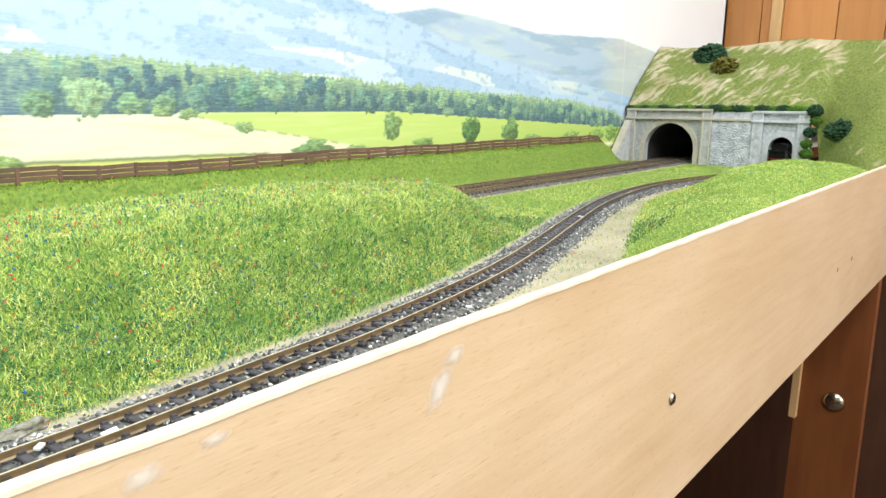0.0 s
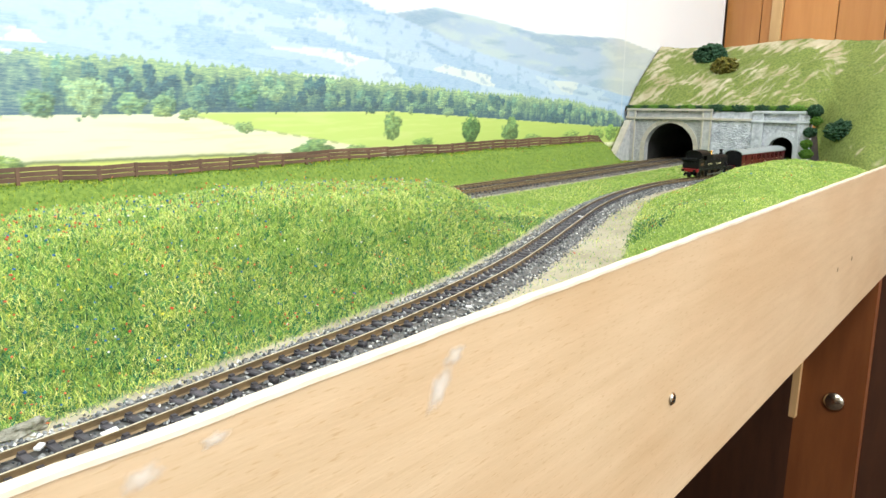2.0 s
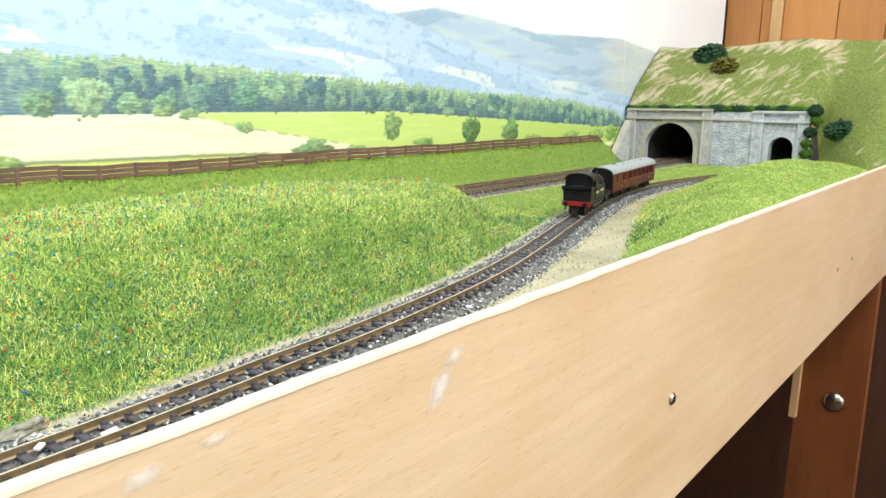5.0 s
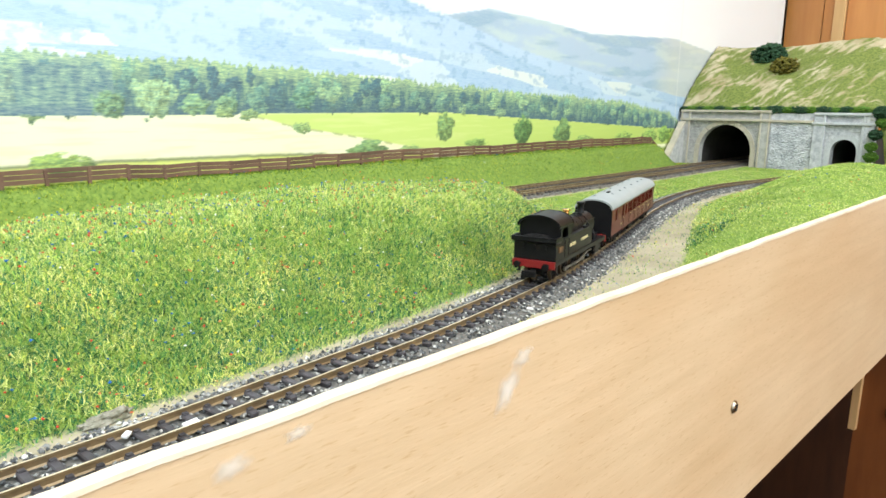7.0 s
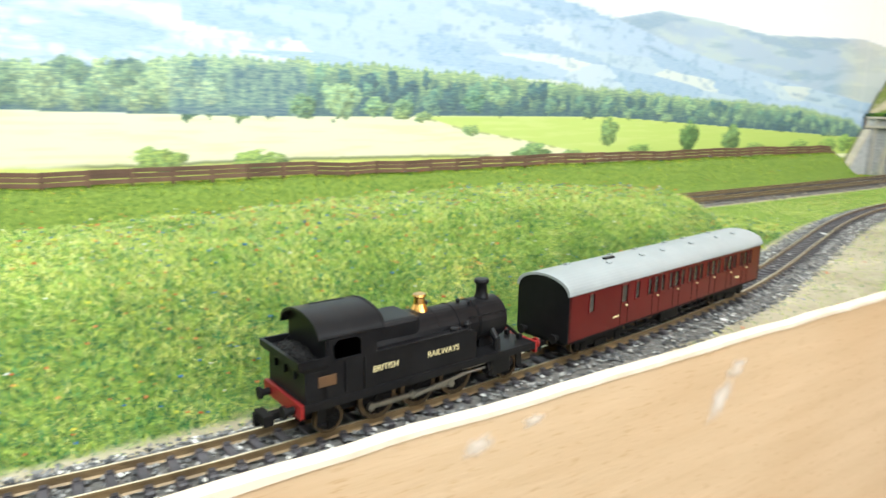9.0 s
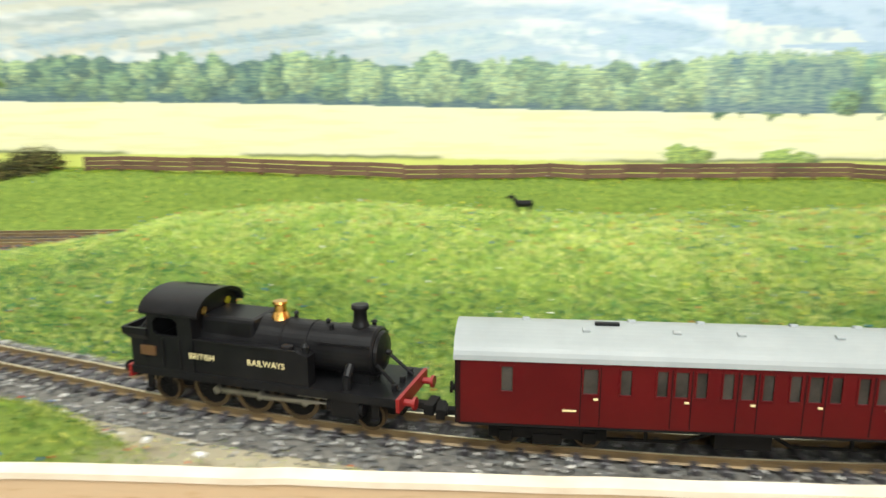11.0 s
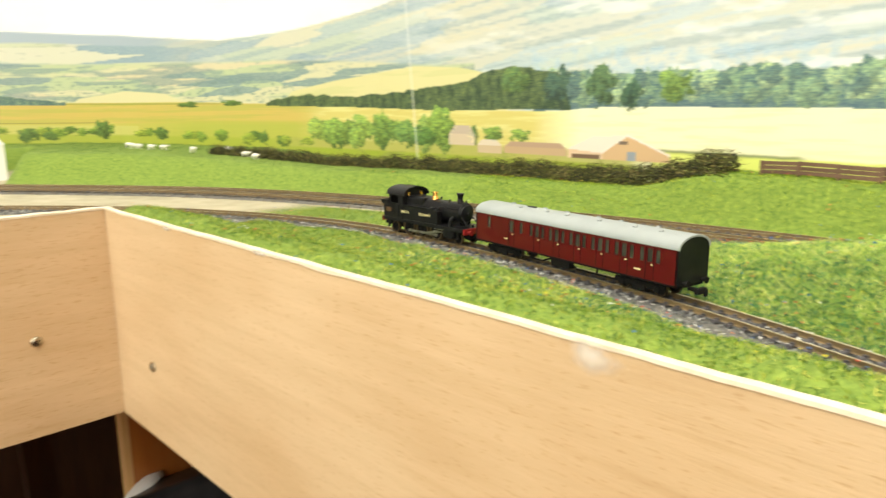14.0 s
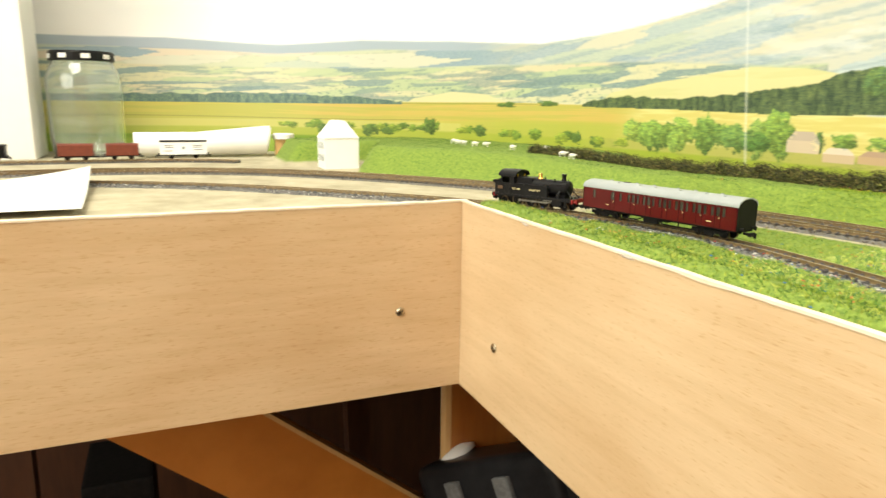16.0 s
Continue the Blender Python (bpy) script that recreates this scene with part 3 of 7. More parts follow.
def stone_mesh(name, c, h, r, material, rng):
    """Many small uneven pebbles in one mesh."""
    n = len(c)
    base = np.array([(1, 0, 0), (-1, 0, 0), (0, 1, 0), (0, -1, 0), (0, 0, 1), (0, 0, -1)], float)
    tri = np.array([(0, 2, 4), (2, 1, 4), (1, 3, 4), (3, 0, 4), (2, 0, 5), (1, 2, 5), (3, 1, 5), (0, 3, 5)])
    a = rng.uniform(0, 6.28, n)
    V = base[None] * rng.uniform(0.6, 1.25, (n, 6, 1)) + rng.uniform(-0.28, 0.28, (n, 6, 3))
    x = V[..., 0] * np.cos(a)[:, None] - V[..., 1] * np.sin(a)[:, None]
    y = V[..., 0] * np.sin(a)[:, None] + V[..., 1] * np.cos(a)[:, None]
    V = np.stack([x, y, V[..., 2] * 0.8], -1) * r[:, None, None]
    V += np.c_[c, h + r * 0.3][:, None]
    F = (tri[None] + (np.arange(n) * 6)[:, None, None]).reshape(-1, 3)
    me = bpy.data.meshes.new(name)
    me.from_pydata(V.reshape(-1, 3).tolist(), [], F.tolist())
    me.update()
    return new(name, finish(me, material))


track(TRACK, "inner_track", "single line of model track in grey ballast", 0.05, 2.5, (0.70, 2.5), STONES, wide=0.0165, per_m=15000, seed=2, size=(0.0004, 0.00085))
track(OUTER, "outer_track", "line of model track in brown ballast", 0.05, OUTER.length - 0.01, None, OUTER_STONES, offset=0.0135, wide=0.0145, per_m=3500, seed=3)
track(OUTER, "outer_track", "line of model track in brown ballast", 0.05, OUTER.length - 0.01, None, OUTER_STONES, offset=-0.0135, wide=0.0150, per_m=4500, seed=4)
track(SIDING, "siding_track", "short siding of model track on bare board", 0.0, SIDING.length - 0.01, None, OUTER_STONES, wide=0.009, per_m=2500, seed=5)


# ---- printed landscape sheet ----
def backdrop():
    us = np.r_[np.arange(-1.75, -0.75, 0.002), np.arange(-0.75, 1.18, 0.0013), np.arange(1.18, 1.5, 0.004)]
    vs = np.r_[-0.03, -0.01, np.arange(0, 0.1, 0.0009), np.arange(0.1, 0.18, 0.0018), np.linspace(0.182, 0.42, 8)]
    U, V = np.meshgrid(us, vs, indexing="ij")
    col, leafy = paint(U, V)
    P = np.array([backdrop_plan(u) for u in us])
    verts = np.stack([np.repeat(P[:, 0], len(vs)), np.repeat(P[:, 1], len(vs)), V.ravel()], 1)
    n = len(vs)
    i = np.arange(len(us) - 1)[:, None] * n + np.arange(n - 1)[None]
    F = np.stack([i, i + n, i + n + 1, i + 1], -1).reshape(-1, 4)
    m = bpy.data.materials.new("printed_landscape_paper")
    m.use_nodes = True
    nt = m.node_tree
    at = nt.nodes.new("ShaderNodeAttribute")
    at.attribute_name = "print"
    b = nt.nodes["Principled BSDF"]
    b.inputs["Roughness"].default_value = 0.4
    # fine print of the foliage: sunlit leaves and blue gaps, as strong as the alpha of the print says
    src = at.outputs["Color"]
    for scale, low, high in ((300.0, (0.50, 0.66, 0.86), (1.50, 1.42, 1.12)), (800.0, (0.62, 0.74, 0.88), (1.36, 1.30, 1.10))):
        noi = nt.nodes.new("ShaderNodeTexNoise")
        inputs_of(noi, Scale=scale, Detail=4.0, Roughness=0.6)
        ramp = nt.nodes.new("ShaderNodeValToRGB")
        els = ramp.color_ramp.elements
        els[0].position, els[0].color = 0.34, (*low, 1)
        els[1].position, els[1].color = 0.68, (*high, 1)
        nt.links.new(noi.outputs["Fac"], ramp.inputs[0])
        mul = nt.nodes.new("ShaderNodeMix")
        mul.data_type, mul.blend_type = "RGBA", "MULTIPLY"
        nt.links.new(at.outputs["Alpha"], mul.inputs[0])
        nt.links.new(src, mul.inputs[6])
        nt.links.new(ramp.outputs[0], mul.inputs[7])
        src = mul.outputs[2]
    nt.links.new(src, b.inputs["Base Color"])
    me = bpy.data.meshes.new("backdrop")
    me.from_pydata(verts.tolist(), [], F.tolist())
    me.update()
    finish(me, m, True)
    a = me.attributes.new("print", "FLOAT_COLOR", "POINT")
    a.data.foreach_set("color", np.c_[col.reshape(-1, 3), leafy.ravel()].astype(np.float32).ravel())
    ob = new("backdrop", me)
    tagged(ob, "printed photographic backdrop of green fields woods and hills", "backdrop", kind="structure")


def srgb(r, g, b):
    return np.array([(x / 255 / 12.92 if x <= 10 else ((x / 255 + 0.055) / 1.055) ** 2.4) for x in (r, g, b)]) * INK


INK = 0.82


def lattice(a, b, seed):
    n = (a * 374761393 + b * 668265263 + seed * 974711) & 0xFFFFFFFF
    n = ((n ^ (n >> 13)) * 1274126177) & 0xFFFFFFFF
    return ((n ^ (n >> 16)) & 0xFFFF) / 65535.0


def patches(u, v, seed):
    """Uneven cells like distant fields: a chance value for each cell, and the nearness of its border (0 on it)."""
    iu, iv = np.floor(u).astype(np.int64), np.floor(v).astype(np.int64)
    first, second, value = np.full(u.shape, 9.0), np.full(u.shape, 9.0), np.zeros(u.shape)
    for da in (-1, 0, 1):
        for db in (-1, 0, 1):
            a, b = iu + da, iv + db
            d = np.hypot(a + lattice(a, b, seed) - u, b + lattice(a, b, seed + 1) - v)
            near = d < first
            second = np.where(near, first, np.minimum(second, d))
            value = np.where(near, lattice(a, b, seed + 2), value)
            first = np.where(near, d, first)
    return value, second - first


def value_noise(u, v, seed):
    iu, iv = np.floor(u).astype(np.int64), np.floor(v).astype(np.int64)
    fu, fv = u - iu, v - iv
    fu, fv = fu * fu * (3 - 2 * fu), fv * fv * (3 - 2 * fv)

    def h(a, b):
        return lattice(a, b, seed)
    return (h(iu, iv) * (1 - fu) + h(iu + 1, iv) * fu) * (1 - fv) + (h(iu, iv + 1) * (1 - fu) + h(iu + 1, iv + 1) * fu) * fv


def fbm(u, v, fu, fv, seed, octaves=4):
    s, a, t = 0, 1.0, 0
    for k in range(octaves):
        s = s + a * value_noise(u * fu * 2 ** k + 17 * k + 400, v * fv * 2 ** k + 400, seed + k)
        t += a
        a *= 0.55
    return s / t


def paint(U, V):
    """The printed picture: sky, hazy hills, woods, fields, hedges and a farm, by length along the sheet and height."""
    def lv(*pairs):
        return np.interp(U, [p[0] for p in pairs], [p[1] for p in pairs])

    c = np.ones(U.shape + (3,)) * srgb(250, 251, 252)
    leafy = np.zeros(U.shape)
    cloud = fbm(U, V, 4, 14, 3)
    c += (srgb(235, 242, 248) - c) * np.clip((cloud - 0.5) * 3, 0, 1)[..., None] * 0.25

    def over(mask, col, k=1.0, leaf=0.0):
        m = np.clip(mask, 0, 1) * k
        leafy[...] = leafy * (1 - m) + leaf * m
        m = m[..., None]
        c[...] = c * (1 - m) + col * m

    def quilt(mask, fu, fv, slope, seed, palette, k=1.0, hedge=0.0):
        """Hazy patchwork of fields and woods lying along a slope; palette: (share up to, colour, leafiness)."""
        w = 0.25 * (fbm(U, V, fu * 1.5, fv * 1.5, seed + 9, 3) - 0.5)
        val, edge = patches(U * fu + w * 2.5, (V - slope * U) * fv + w * 2.5, seed)
        lo = 0.0
        for hi, col, leaf in palette:
            over(mask * (val >= lo) * (val < hi), col, k, leaf)
            lo = hi
        if hedge:
            over(mask * np.clip(1 - edge / 0.07, 0, 1) * (fbm(U, V, 60, 120, seed + 5, 2) > 0.42), srgb(128, 150, 150), hedge, 0.3)

    def below(line, soft=0.0012):
        return np.clip((line - V) / soft + 0.5, 0, 1)

    left = np.clip((-0.25 - U) / 0.3, 0, 1)
    n1 = fbm(U, V, 6, 26, 11, 5)
    n2 = fbm(U + V * 1.6, V, 18, 80, 21, 5)
    n3 = fbm(U - V * 2.5, V, 14, 90, 31, 5)
    # grey-white cloud banks over the left hills
    over(np.clip((cloud - 0.38) * 3, 0, 1) * left, srgb(226, 229, 230), 0.75)
    # far hills
    ridge = lv((-1.75, .168), (-1.5, .1705), (-1.3, .1615), (-1.15, .1655), (-.97, .1565), (-.8, .143), (-.66, .150), (-.54, .162), (-.45, .176), (-.3, .19), (-.15, .165), (0, .135), (.1, .128), (.2, .132),
               (.33, .150), (.5, .166), (.62, .152), (.66, .1385), (.715, .1485), (.8, .1455), (.893, .1388), (1.1, .1477), (1.22, .135), (1.5, .12)) + (n1 - 0.5) * 0.004
    hill = below(ridge, 0.002)
    mix = left[..., None]
    over(hill, srgb(208, 225, 240) * (1 - mix) + srgb(184, 196, 196) * mix)
    # the big slope rising to the right from the valley, striped along its fall
    rise = hill * np.clip((U + 0.98) / 0.10, 0, 1) * np.clip((0.22 - U) / 0.2, 0, 1)
    quilt(rise, 9, 75, 0.10, 101, ((.22, srgb(214, 206, 168), 0), (.40, srgb(196, 206, 176), .1), (.62, srgb(160, 178, 186), .25), (.74, srgb(226, 218, 180), 0), (.88, srgb(178, 194, 190), .15), (1.1, srgb(206, 212, 190), 0)), 0.85, 0.25)
    over(rise * np.clip((U + 0.5) / 0.3, 0, 1), srgb(222, 231, 236), 0.45)
    bands = fbm(U - V * 6, V - 0.10 * U, 10, 150, 111, 4)
    over(rise * np.clip((bands - 0.57) * 14, 0, 1), srgb(136, 160, 174), 0.55, 0.35)
    over(rise * np.clip((0.40 - bands) * 14, 0, 1), srgb(232, 220, 178), 0.5)
    over(rise, srgb(188, 203, 216), 0.26, 0.15)
    # flat lilac plateau and the country below it
    flat_hill = hill * np.clip((-0.80 - U) / 0.12, 0, 1)
    over(flat_hill, srgb(166, 182, 200), 0.8)
    low_ridge = lv((-1.75, .152), (-1.5, .154), (-1.3, .147), (-1.12, .150), (-.95, .142), (-.8, .138), (-.6, .13)) + (n1 - 0.5) * 0.006
    near_land = flat_hill * below(low_ridge, 0.002)
    quilt(near_land, 7, 90, 0.0, 121, ((.30, srgb(218, 218, 196), 0), (.5, srgb(196, 206, 190), .1), (.72, srgb(150, 172, 186), .3), (.86, srgb(228, 214, 190), 0), (1.1, srgb(206, 212, 180), 0)), 0.9, 0.3)
    # blue slopes behind the middle wood and the tunnel end
    fall = hill * np.clip((U - 0.02) / 0.25, 0, 1)
    quilt(fall, 8, 55, -0.13, 131, ((.3, srgb(196, 217, 238), .1), (.5, srgb(216, 232, 240), 0), (.72, srgb(178, 203, 230), .2), (.86, srgb(236, 243, 238), 0), (1.1, srgb(204, 222, 236), .1)), 0.8)
    over(fall * np.clip((fbm(U + V * 5, V + 0.13 * U, 12, 110, 141, 4) - 0.56) * 12, 0, 1), srgb(156, 186, 216), 0.5, 0.3)
    pale = np.clip((n2 - 0.58) * 9, 0, 1) * hill * (1 - left)
    over(pale, srgb(246, 249, 246), 0.6)
    # blue mountain behind the tunnel end, and a shaded flank before it
    m2 = lv((.6, .09), (.64, .125), (.661, .1385), (.715, .1485), (.8, .1455), (.893, .1388), (1.1, .1477), (1.2, .138), (1.5, .1)) + (n1 - 0.5) * 0.003
    far = below(m2) * (U > 0.6)
    over(far, srgb(186, 206, 226))
    over(far * np.clip((0.79 - U) / 0.1, 0, 1) * np.clip((V - 0.115) / 0.02, 0, 1), srgb(164, 186, 206), 0.6, 0.15)
    over(far * np.clip((n2 - 0.5) * 7, 0, 1), srgb(206, 222, 220), 0.7)
    over(far * np.clip((n3 - 0.56) * 9, 0, 1), srgb(152, 180, 206), 0.55, 0.25)
    over(far * np.clip((U - 1.04) / 0.06, 0, 1), srgb(222, 218, 200), 0.5)
    fl = lv((.2, .15), (.45, .17), (.55, .16), (.66, .136), (.741, .1188), (.838, .1043), (.95, .09), (1.116, .071), (1.5, .05)) + (n1 - 0.5) * 0.004
    flank = below(fl) * (U > 0.28)
    over(flank, srgb(198, 219, 240), 0.75)
    quilt(flank, 11, 80, -0.14, 151, ((.35, srgb(192, 214, 238), .1), (.55, srgb(216, 231, 238), 0), (.75, srgb(172, 199, 228), .25), (.85, srgb(238, 243, 232), 0), (1.1, srgb(202, 221, 234), .1)), 0.7)
    over(flank * np.clip((fbm(U, V, 120, 180, 161) - 0.60) * 9, 0, 1), srgb(150, 180, 212), 0.5, 0.3)
    over(np.exp(-((V - fl + 0.012) / 0.0022) ** 2) * flank * (U > 0.6) * np.clip((n3 - 0.4) * 6, 0, 1), srgb(136, 166, 198), 0.6, 0.3)
    # misty wood above the middle trees
    mist = lv((-.3, .108), (-.12, .1015), (0, .106), (.1, .104), (.2, .103), (.3, .1)) + (fbm(U, V * 0, 60, 1, 5) - 0.5) * 0.006
    mk = below(mist) * (np.abs(U - 0.0) < 0.34)
    over(mk * np.clip((fbm(U, V, 170, 200, 41) - 0.40) * 3.5, 0, 1), srgb(176, 203, 222), 0.65, 0.3)
    # distant plain to the left: hazy fields and wood strips
    plain = below(lv((-1.75, .128), (-1.2, .122), (-.9, .118), (-.7, .116), (-.55, .108), (-.45, .1)), 0.003) * (U < -0.4)
    over(plain, srgb(196, 204, 178))
    quilt(plain, 12, 130, 0.02, 171, ((.28, srgb(222, 216, 170), 0), (.5, srgb(190, 204, 152), 0), (.68, srgb(120, 146, 146), .5), (.84, srgb(210, 212, 160), 0), (1.1, srgb(226, 210, 166), 0)), 0.9, 0.5)
    strip = fbm(U - V * 3, V, 13, 150, 51, 4)
    over(plain * np.clip((strip - 0.56) * 14, 0, 1), srgb(104, 134, 140), 0.65, 0.5)
    over(plain * np.clip((fbm(U, V, 160, 260, 61) - 0.62) * 10, 0, 1) * np.clip((0.115 - V) / 0.03, 0, 1), srgb(104, 132, 126), 0.8, 0.5)
    over(plain, srgb(196, 208, 210), 0.18, 0.2)
    lite = below(lv((-.69, .066), (-.673, .0793), (-.6, .09), (-.479, .101), (-.42, .0975), (-.391, .0923), (-.36, .085))) * (U > -0.69) * (U < -0.36)
    over(lite, srgb(222, 216, 162))
    over(lite * np.clip((strip - 0.5) * 8, 0, 1), srgb(206, 208, 150), 0.6)
    knoll = below(lv((-1.06, .066), (-1.049, .0727), (-.969, .083), (-.9, .079), (-.862, .066))) * (U > -1.06) * (U < -0.862)
    over(knoll, srgb(222, 216, 172))

    # fields
    top = lv((-1.75, .063), (-1.1, .0665), (-.86, .0674), (-.65, .0632), (-.43, .057), (-.3, .0565), (-.26, .0596), (-.13, .0593), (.03, .0566), (.17, .0528), (.285, .0505), (.48, .0506), (.66, .0507), (.742, .0464), (.84, .0411), (1.1, .0275), (1.5, .02))
    f = below(top, 0.001)
    over(f, srgb(248, 247, 206))
    over(f * np.clip((-0.28 - U) / 0.05, 0, 1), srgb(216, 204, 122))
    grain = fbm(U, V, 30, 420, 71, 3)
    over(f * np.clip((grain - 0.5) * 5, 0, 1), srgb(236, 236, 168), 0.45)
    # left meadows: orange stubble, yellow and green strips
    lf = f * np.clip((-0.62 - U) / 0.05, 0, 1)
    over(lf, srgb(200, 190, 98))
    orange = lf * np.clip((V - 0.039 - 0.004 * (n1 - 0.5)) / 0.001, 0, 1) * np.clip((U + 1.32) / 0.1, 0, 1)
    over(orange, srgb(212, 184, 104), 0.75)
    over(lf * np.clip((fbm(U, V - 0.004 * np.sin(U * 7), 5, 200, 73, 4) - 0.5) * 9, 0, 1), srgb(182, 184, 92), 0.7)
    over(lf * np.clip((0.046 - V) / 0.004, 0, 1) * np.clip((U + 1.0) / 0.15, 0, 1), srgb(180, 186, 84), 0.8)
    over(lf * np.clip((0.036 - V) / 0.001, 0, 1) * (U < -0.95), srgb(202, 200, 116), 0.9)
    over(lf * np.clip((0.024 - V) / 0.003, 0, 1), srgb(168, 180, 72), 0.9)
    over(lf * np.clip((0.0105 - V) / 0.003, 0, 1), srgb(124, 160, 52))
    line = np.exp(-((V - 0.039 + 0.0015 * np.sin(U * 9)) / 0.0006) ** 2) * (U < -1.0)
    over(line * f, srgb(112, 126, 62), 0.85)
    line = np.exp(-((V - 0.0652) / 0.0007) ** 2) * (U < -0.8) * (U > -1.2)
    over(line, srgb(128, 150, 72), 0.8)
    # farm ground
    farm = f * np.clip((-0.215 - U) / 0.02, 0, 1) * np.clip((U + 0.72) / 0.06, 0, 1)
    over(farm * np.clip((0.026 - V + 0.003 * (n1 - 0.5)) / 0.003, 0, 1), srgb(178, 178, 96), 0.9)
    over(farm * np.clip((0.015 - V) / 0.002, 0, 1), srgb(160, 176, 66))
    over(farm * np.clip((fbm(U, V, 50, 180, 81) - 0.6) * 9, 0, 1) * np.clip((0.03 - V) / 0.01, 0, 1), srgb(150, 160, 80), 0.7)
    # right: bright green field beyond a slanting hedge
    bound = lv((.30, .09), (.447, .0508), (.491, .0401), (.543, .0322), (.623, .0187), (.7, .012), (1.5, .0))
    gf = f * np.clip((V - bound) / 0.001, 0, 1) * (U > 0.40)
    over(gf, srgb(206, 226, 128))
    over(gf * np.clip((grain - 0.5) * 5, 0, 1), srgb(222, 234, 150), 0.5)
    over(gf * np.clip((U - 0.62) / 0.3, 0, 1), srgb(190, 212, 106), 0.7)
    bl = np.exp(-((V - bound) / 0.0008) ** 2) * (U > 0.43) * (U < 0.66) * (fbm(U, V, 130, 130, 91) > 0.47)
    over(bl, srgb(150, 168, 104), 0.8)
    # long hedge and the strip below it
    hl = lv((-.21, .0265), (-.087, .0251), (.031, .0235), (.07, .023), (.252, .0198), (.332, .0215), (.436, .0203), (.52, .0187), (.62, .016)) + (fbm(U, V * 0, 200, 1, 95) - 0.5) * 0.0012
    under = f * np.clip((hl - V) / 0.001, 0, 1) * (U > -0.215) * (U < 0.64)
    over(under, srgb(222, 232, 120), 0.95)
    gaps = np.clip((fbm(U, V * 0, 16, 1, 97, 2) - 0.33) * 12, 0, 1)
    hedge_line = np.exp(-((V - hl) / 0.0012) ** 2) * gaps * (U > -0.215) * (U < 0.56)
    over(hedge_line, srgb(112, 128, 80), 0.92)

    us, vs = U[:, 0], V[0]
    rng = np.random.RandomState(7)

    def blob(u, v, a, b, col, seed, ragged=1.05, shade=0.55):
        """One printed tree crown: ragged outline, lit from above, leafy inside."""
        i0, i1 = np.searchsorted(us, (u - a * 1.5, u + a * 1.5))
        j0, j1 = np.searchsorted(vs, (v - b * 1.5, v + b * 1.5))
        if i1 - i0 < 1 or j1 - j0 < 1:
            return
        su, sv = U[i0:i1, j0:j1], V[i0:i1, j0:j1]
        n = fbm(su, sv, 2.2 / a, 2.2 / b, seed, 3)
        r = ((su - u) / a) ** 2 + ((sv - v) / b) ** 2
        m = np.clip((1 + (n - 0.5) * 2 * ragged - r) * 4, 0, 1)
        leaf = fbm(su, sv, 5 / a, 5 / b, seed + 50, 3)
        light = np.clip(0.5 + 0.45 * (sv - v) / b - 0.25 * (su - u) / a + (leaf - 0.5) * 1.9, 0, 1)
        cc = col[None, None] * (shade + (1.45 - shade) * light[..., None])
        p = c[i0:i1, j0:j1]
        p[...] = p * (1 - m[..., None]) + cc * m[..., None]
        q = leafy[i0:i1, j0:j1]
        q[...] = q * (1 - m) + 0.85 * m

    # conifer wood on the right
    wt = lv((.22, .083), (.335, .087), (.403, .0868), (.484, .084), (.592, .0793), (.741, .0729), (.962, .0634), (1.102, .049), (1.14, .03))
    wb = lv((.22, .0515), (.335, .0498), (.48, .0506), (.66, .0507), (.742, .0464), (.841, .0411), (1.104, .0275), (1.5, .02))
    saw = np.abs(((U * 170 + 3 * fbm(U, V * 0, 40, 1, 13)) % 1) - 0.5) * 2
    tip = wt + (saw - 0.5) * 0.0035 + (fbm(U, V * 0, 90, 1, 15) - 0.5) * 0.007
    wood = below(tip, 0.001) * (V > wb) * (U > 0.27) * (U < 1.135)
    hh = np.clip((V - wb) / (wt - wb + 1e-6), 0, 1.2)
    tex = fbm(U, V, 260, 120, 17, 3)
    stripe = fbm(U, V, 210, 26, 19, 3)
    k = np.clip(0.25 + 0.6 * (hh - 0.35) + (tex - 0.5) * 1.3 + (stripe - 0.5) * 1.0, 0, 1)[..., None]
    dark, lite_c = srgb(54, 88, 98), srgb(158, 184, 126)
    over(wood, dark * (1 - k) + lite_c * k, 1.0, 0.9)
    over(wood * np.clip((hh - 0.62) * 3, 0, 1), srgb(190, 208, 144), 0.6, 0.8)
    over(wood * np.clip((0.30 - hh) * 4, 0, 1), srgb(48, 78, 96), 0.65, 0.6)
    for q in range(170):
        u = rng.uniform(0.28, 1.10)
        t = float(np.interp(u, us, wt[:, 0]))
        b = float(np.interp(u, us, wb[:, 0]))
        h = (t - b) * rng.uniform(0.13, 0.26)
        v = b + (t - b) * rng.uniform(0.1, 0.8)
        blob(u, v, rng.uniform(0.004, 0.008), h, srgb(*((56, 90, 98), (78, 112, 106), (112, 146, 118), (150, 176, 126))[q % 4]) * (0.75 + 0.5 * (v - b) / (t - b)), 700 + q, 1.1)
    # mixed trees along the middle
    mt = lv((-.32, .09), (-.21, .0903), (-.124, .0886), (.032, .0883), (.17, .0845), (.3, .082), (.42, .08))
    mb = lv((-.32, .0565), (-.26, .0596), (-.127, .0593), (.032, .0566), (.172, .0528), (.285, .0505), (.42, .05))
    band = below(mt - 0.004 + (fbm(U, V * 0, 70, 1, 23) - 0.5) * 0.012, 0.001) * (V > mb) * (U > -0.33) * (U < 0.36)
    k = np.clip((tex - 0.3) * 1.8, 0, 1)[..., None]
    over(band, srgb(70, 100, 100) * (1 - k) + srgb(140, 164, 126) * k, 1.0, 0.9)
    over(band * np.clip((mb + 0.006 - V) / 0.003, 0, 1), srgb(56, 84, 104), 0.6, 0.6)
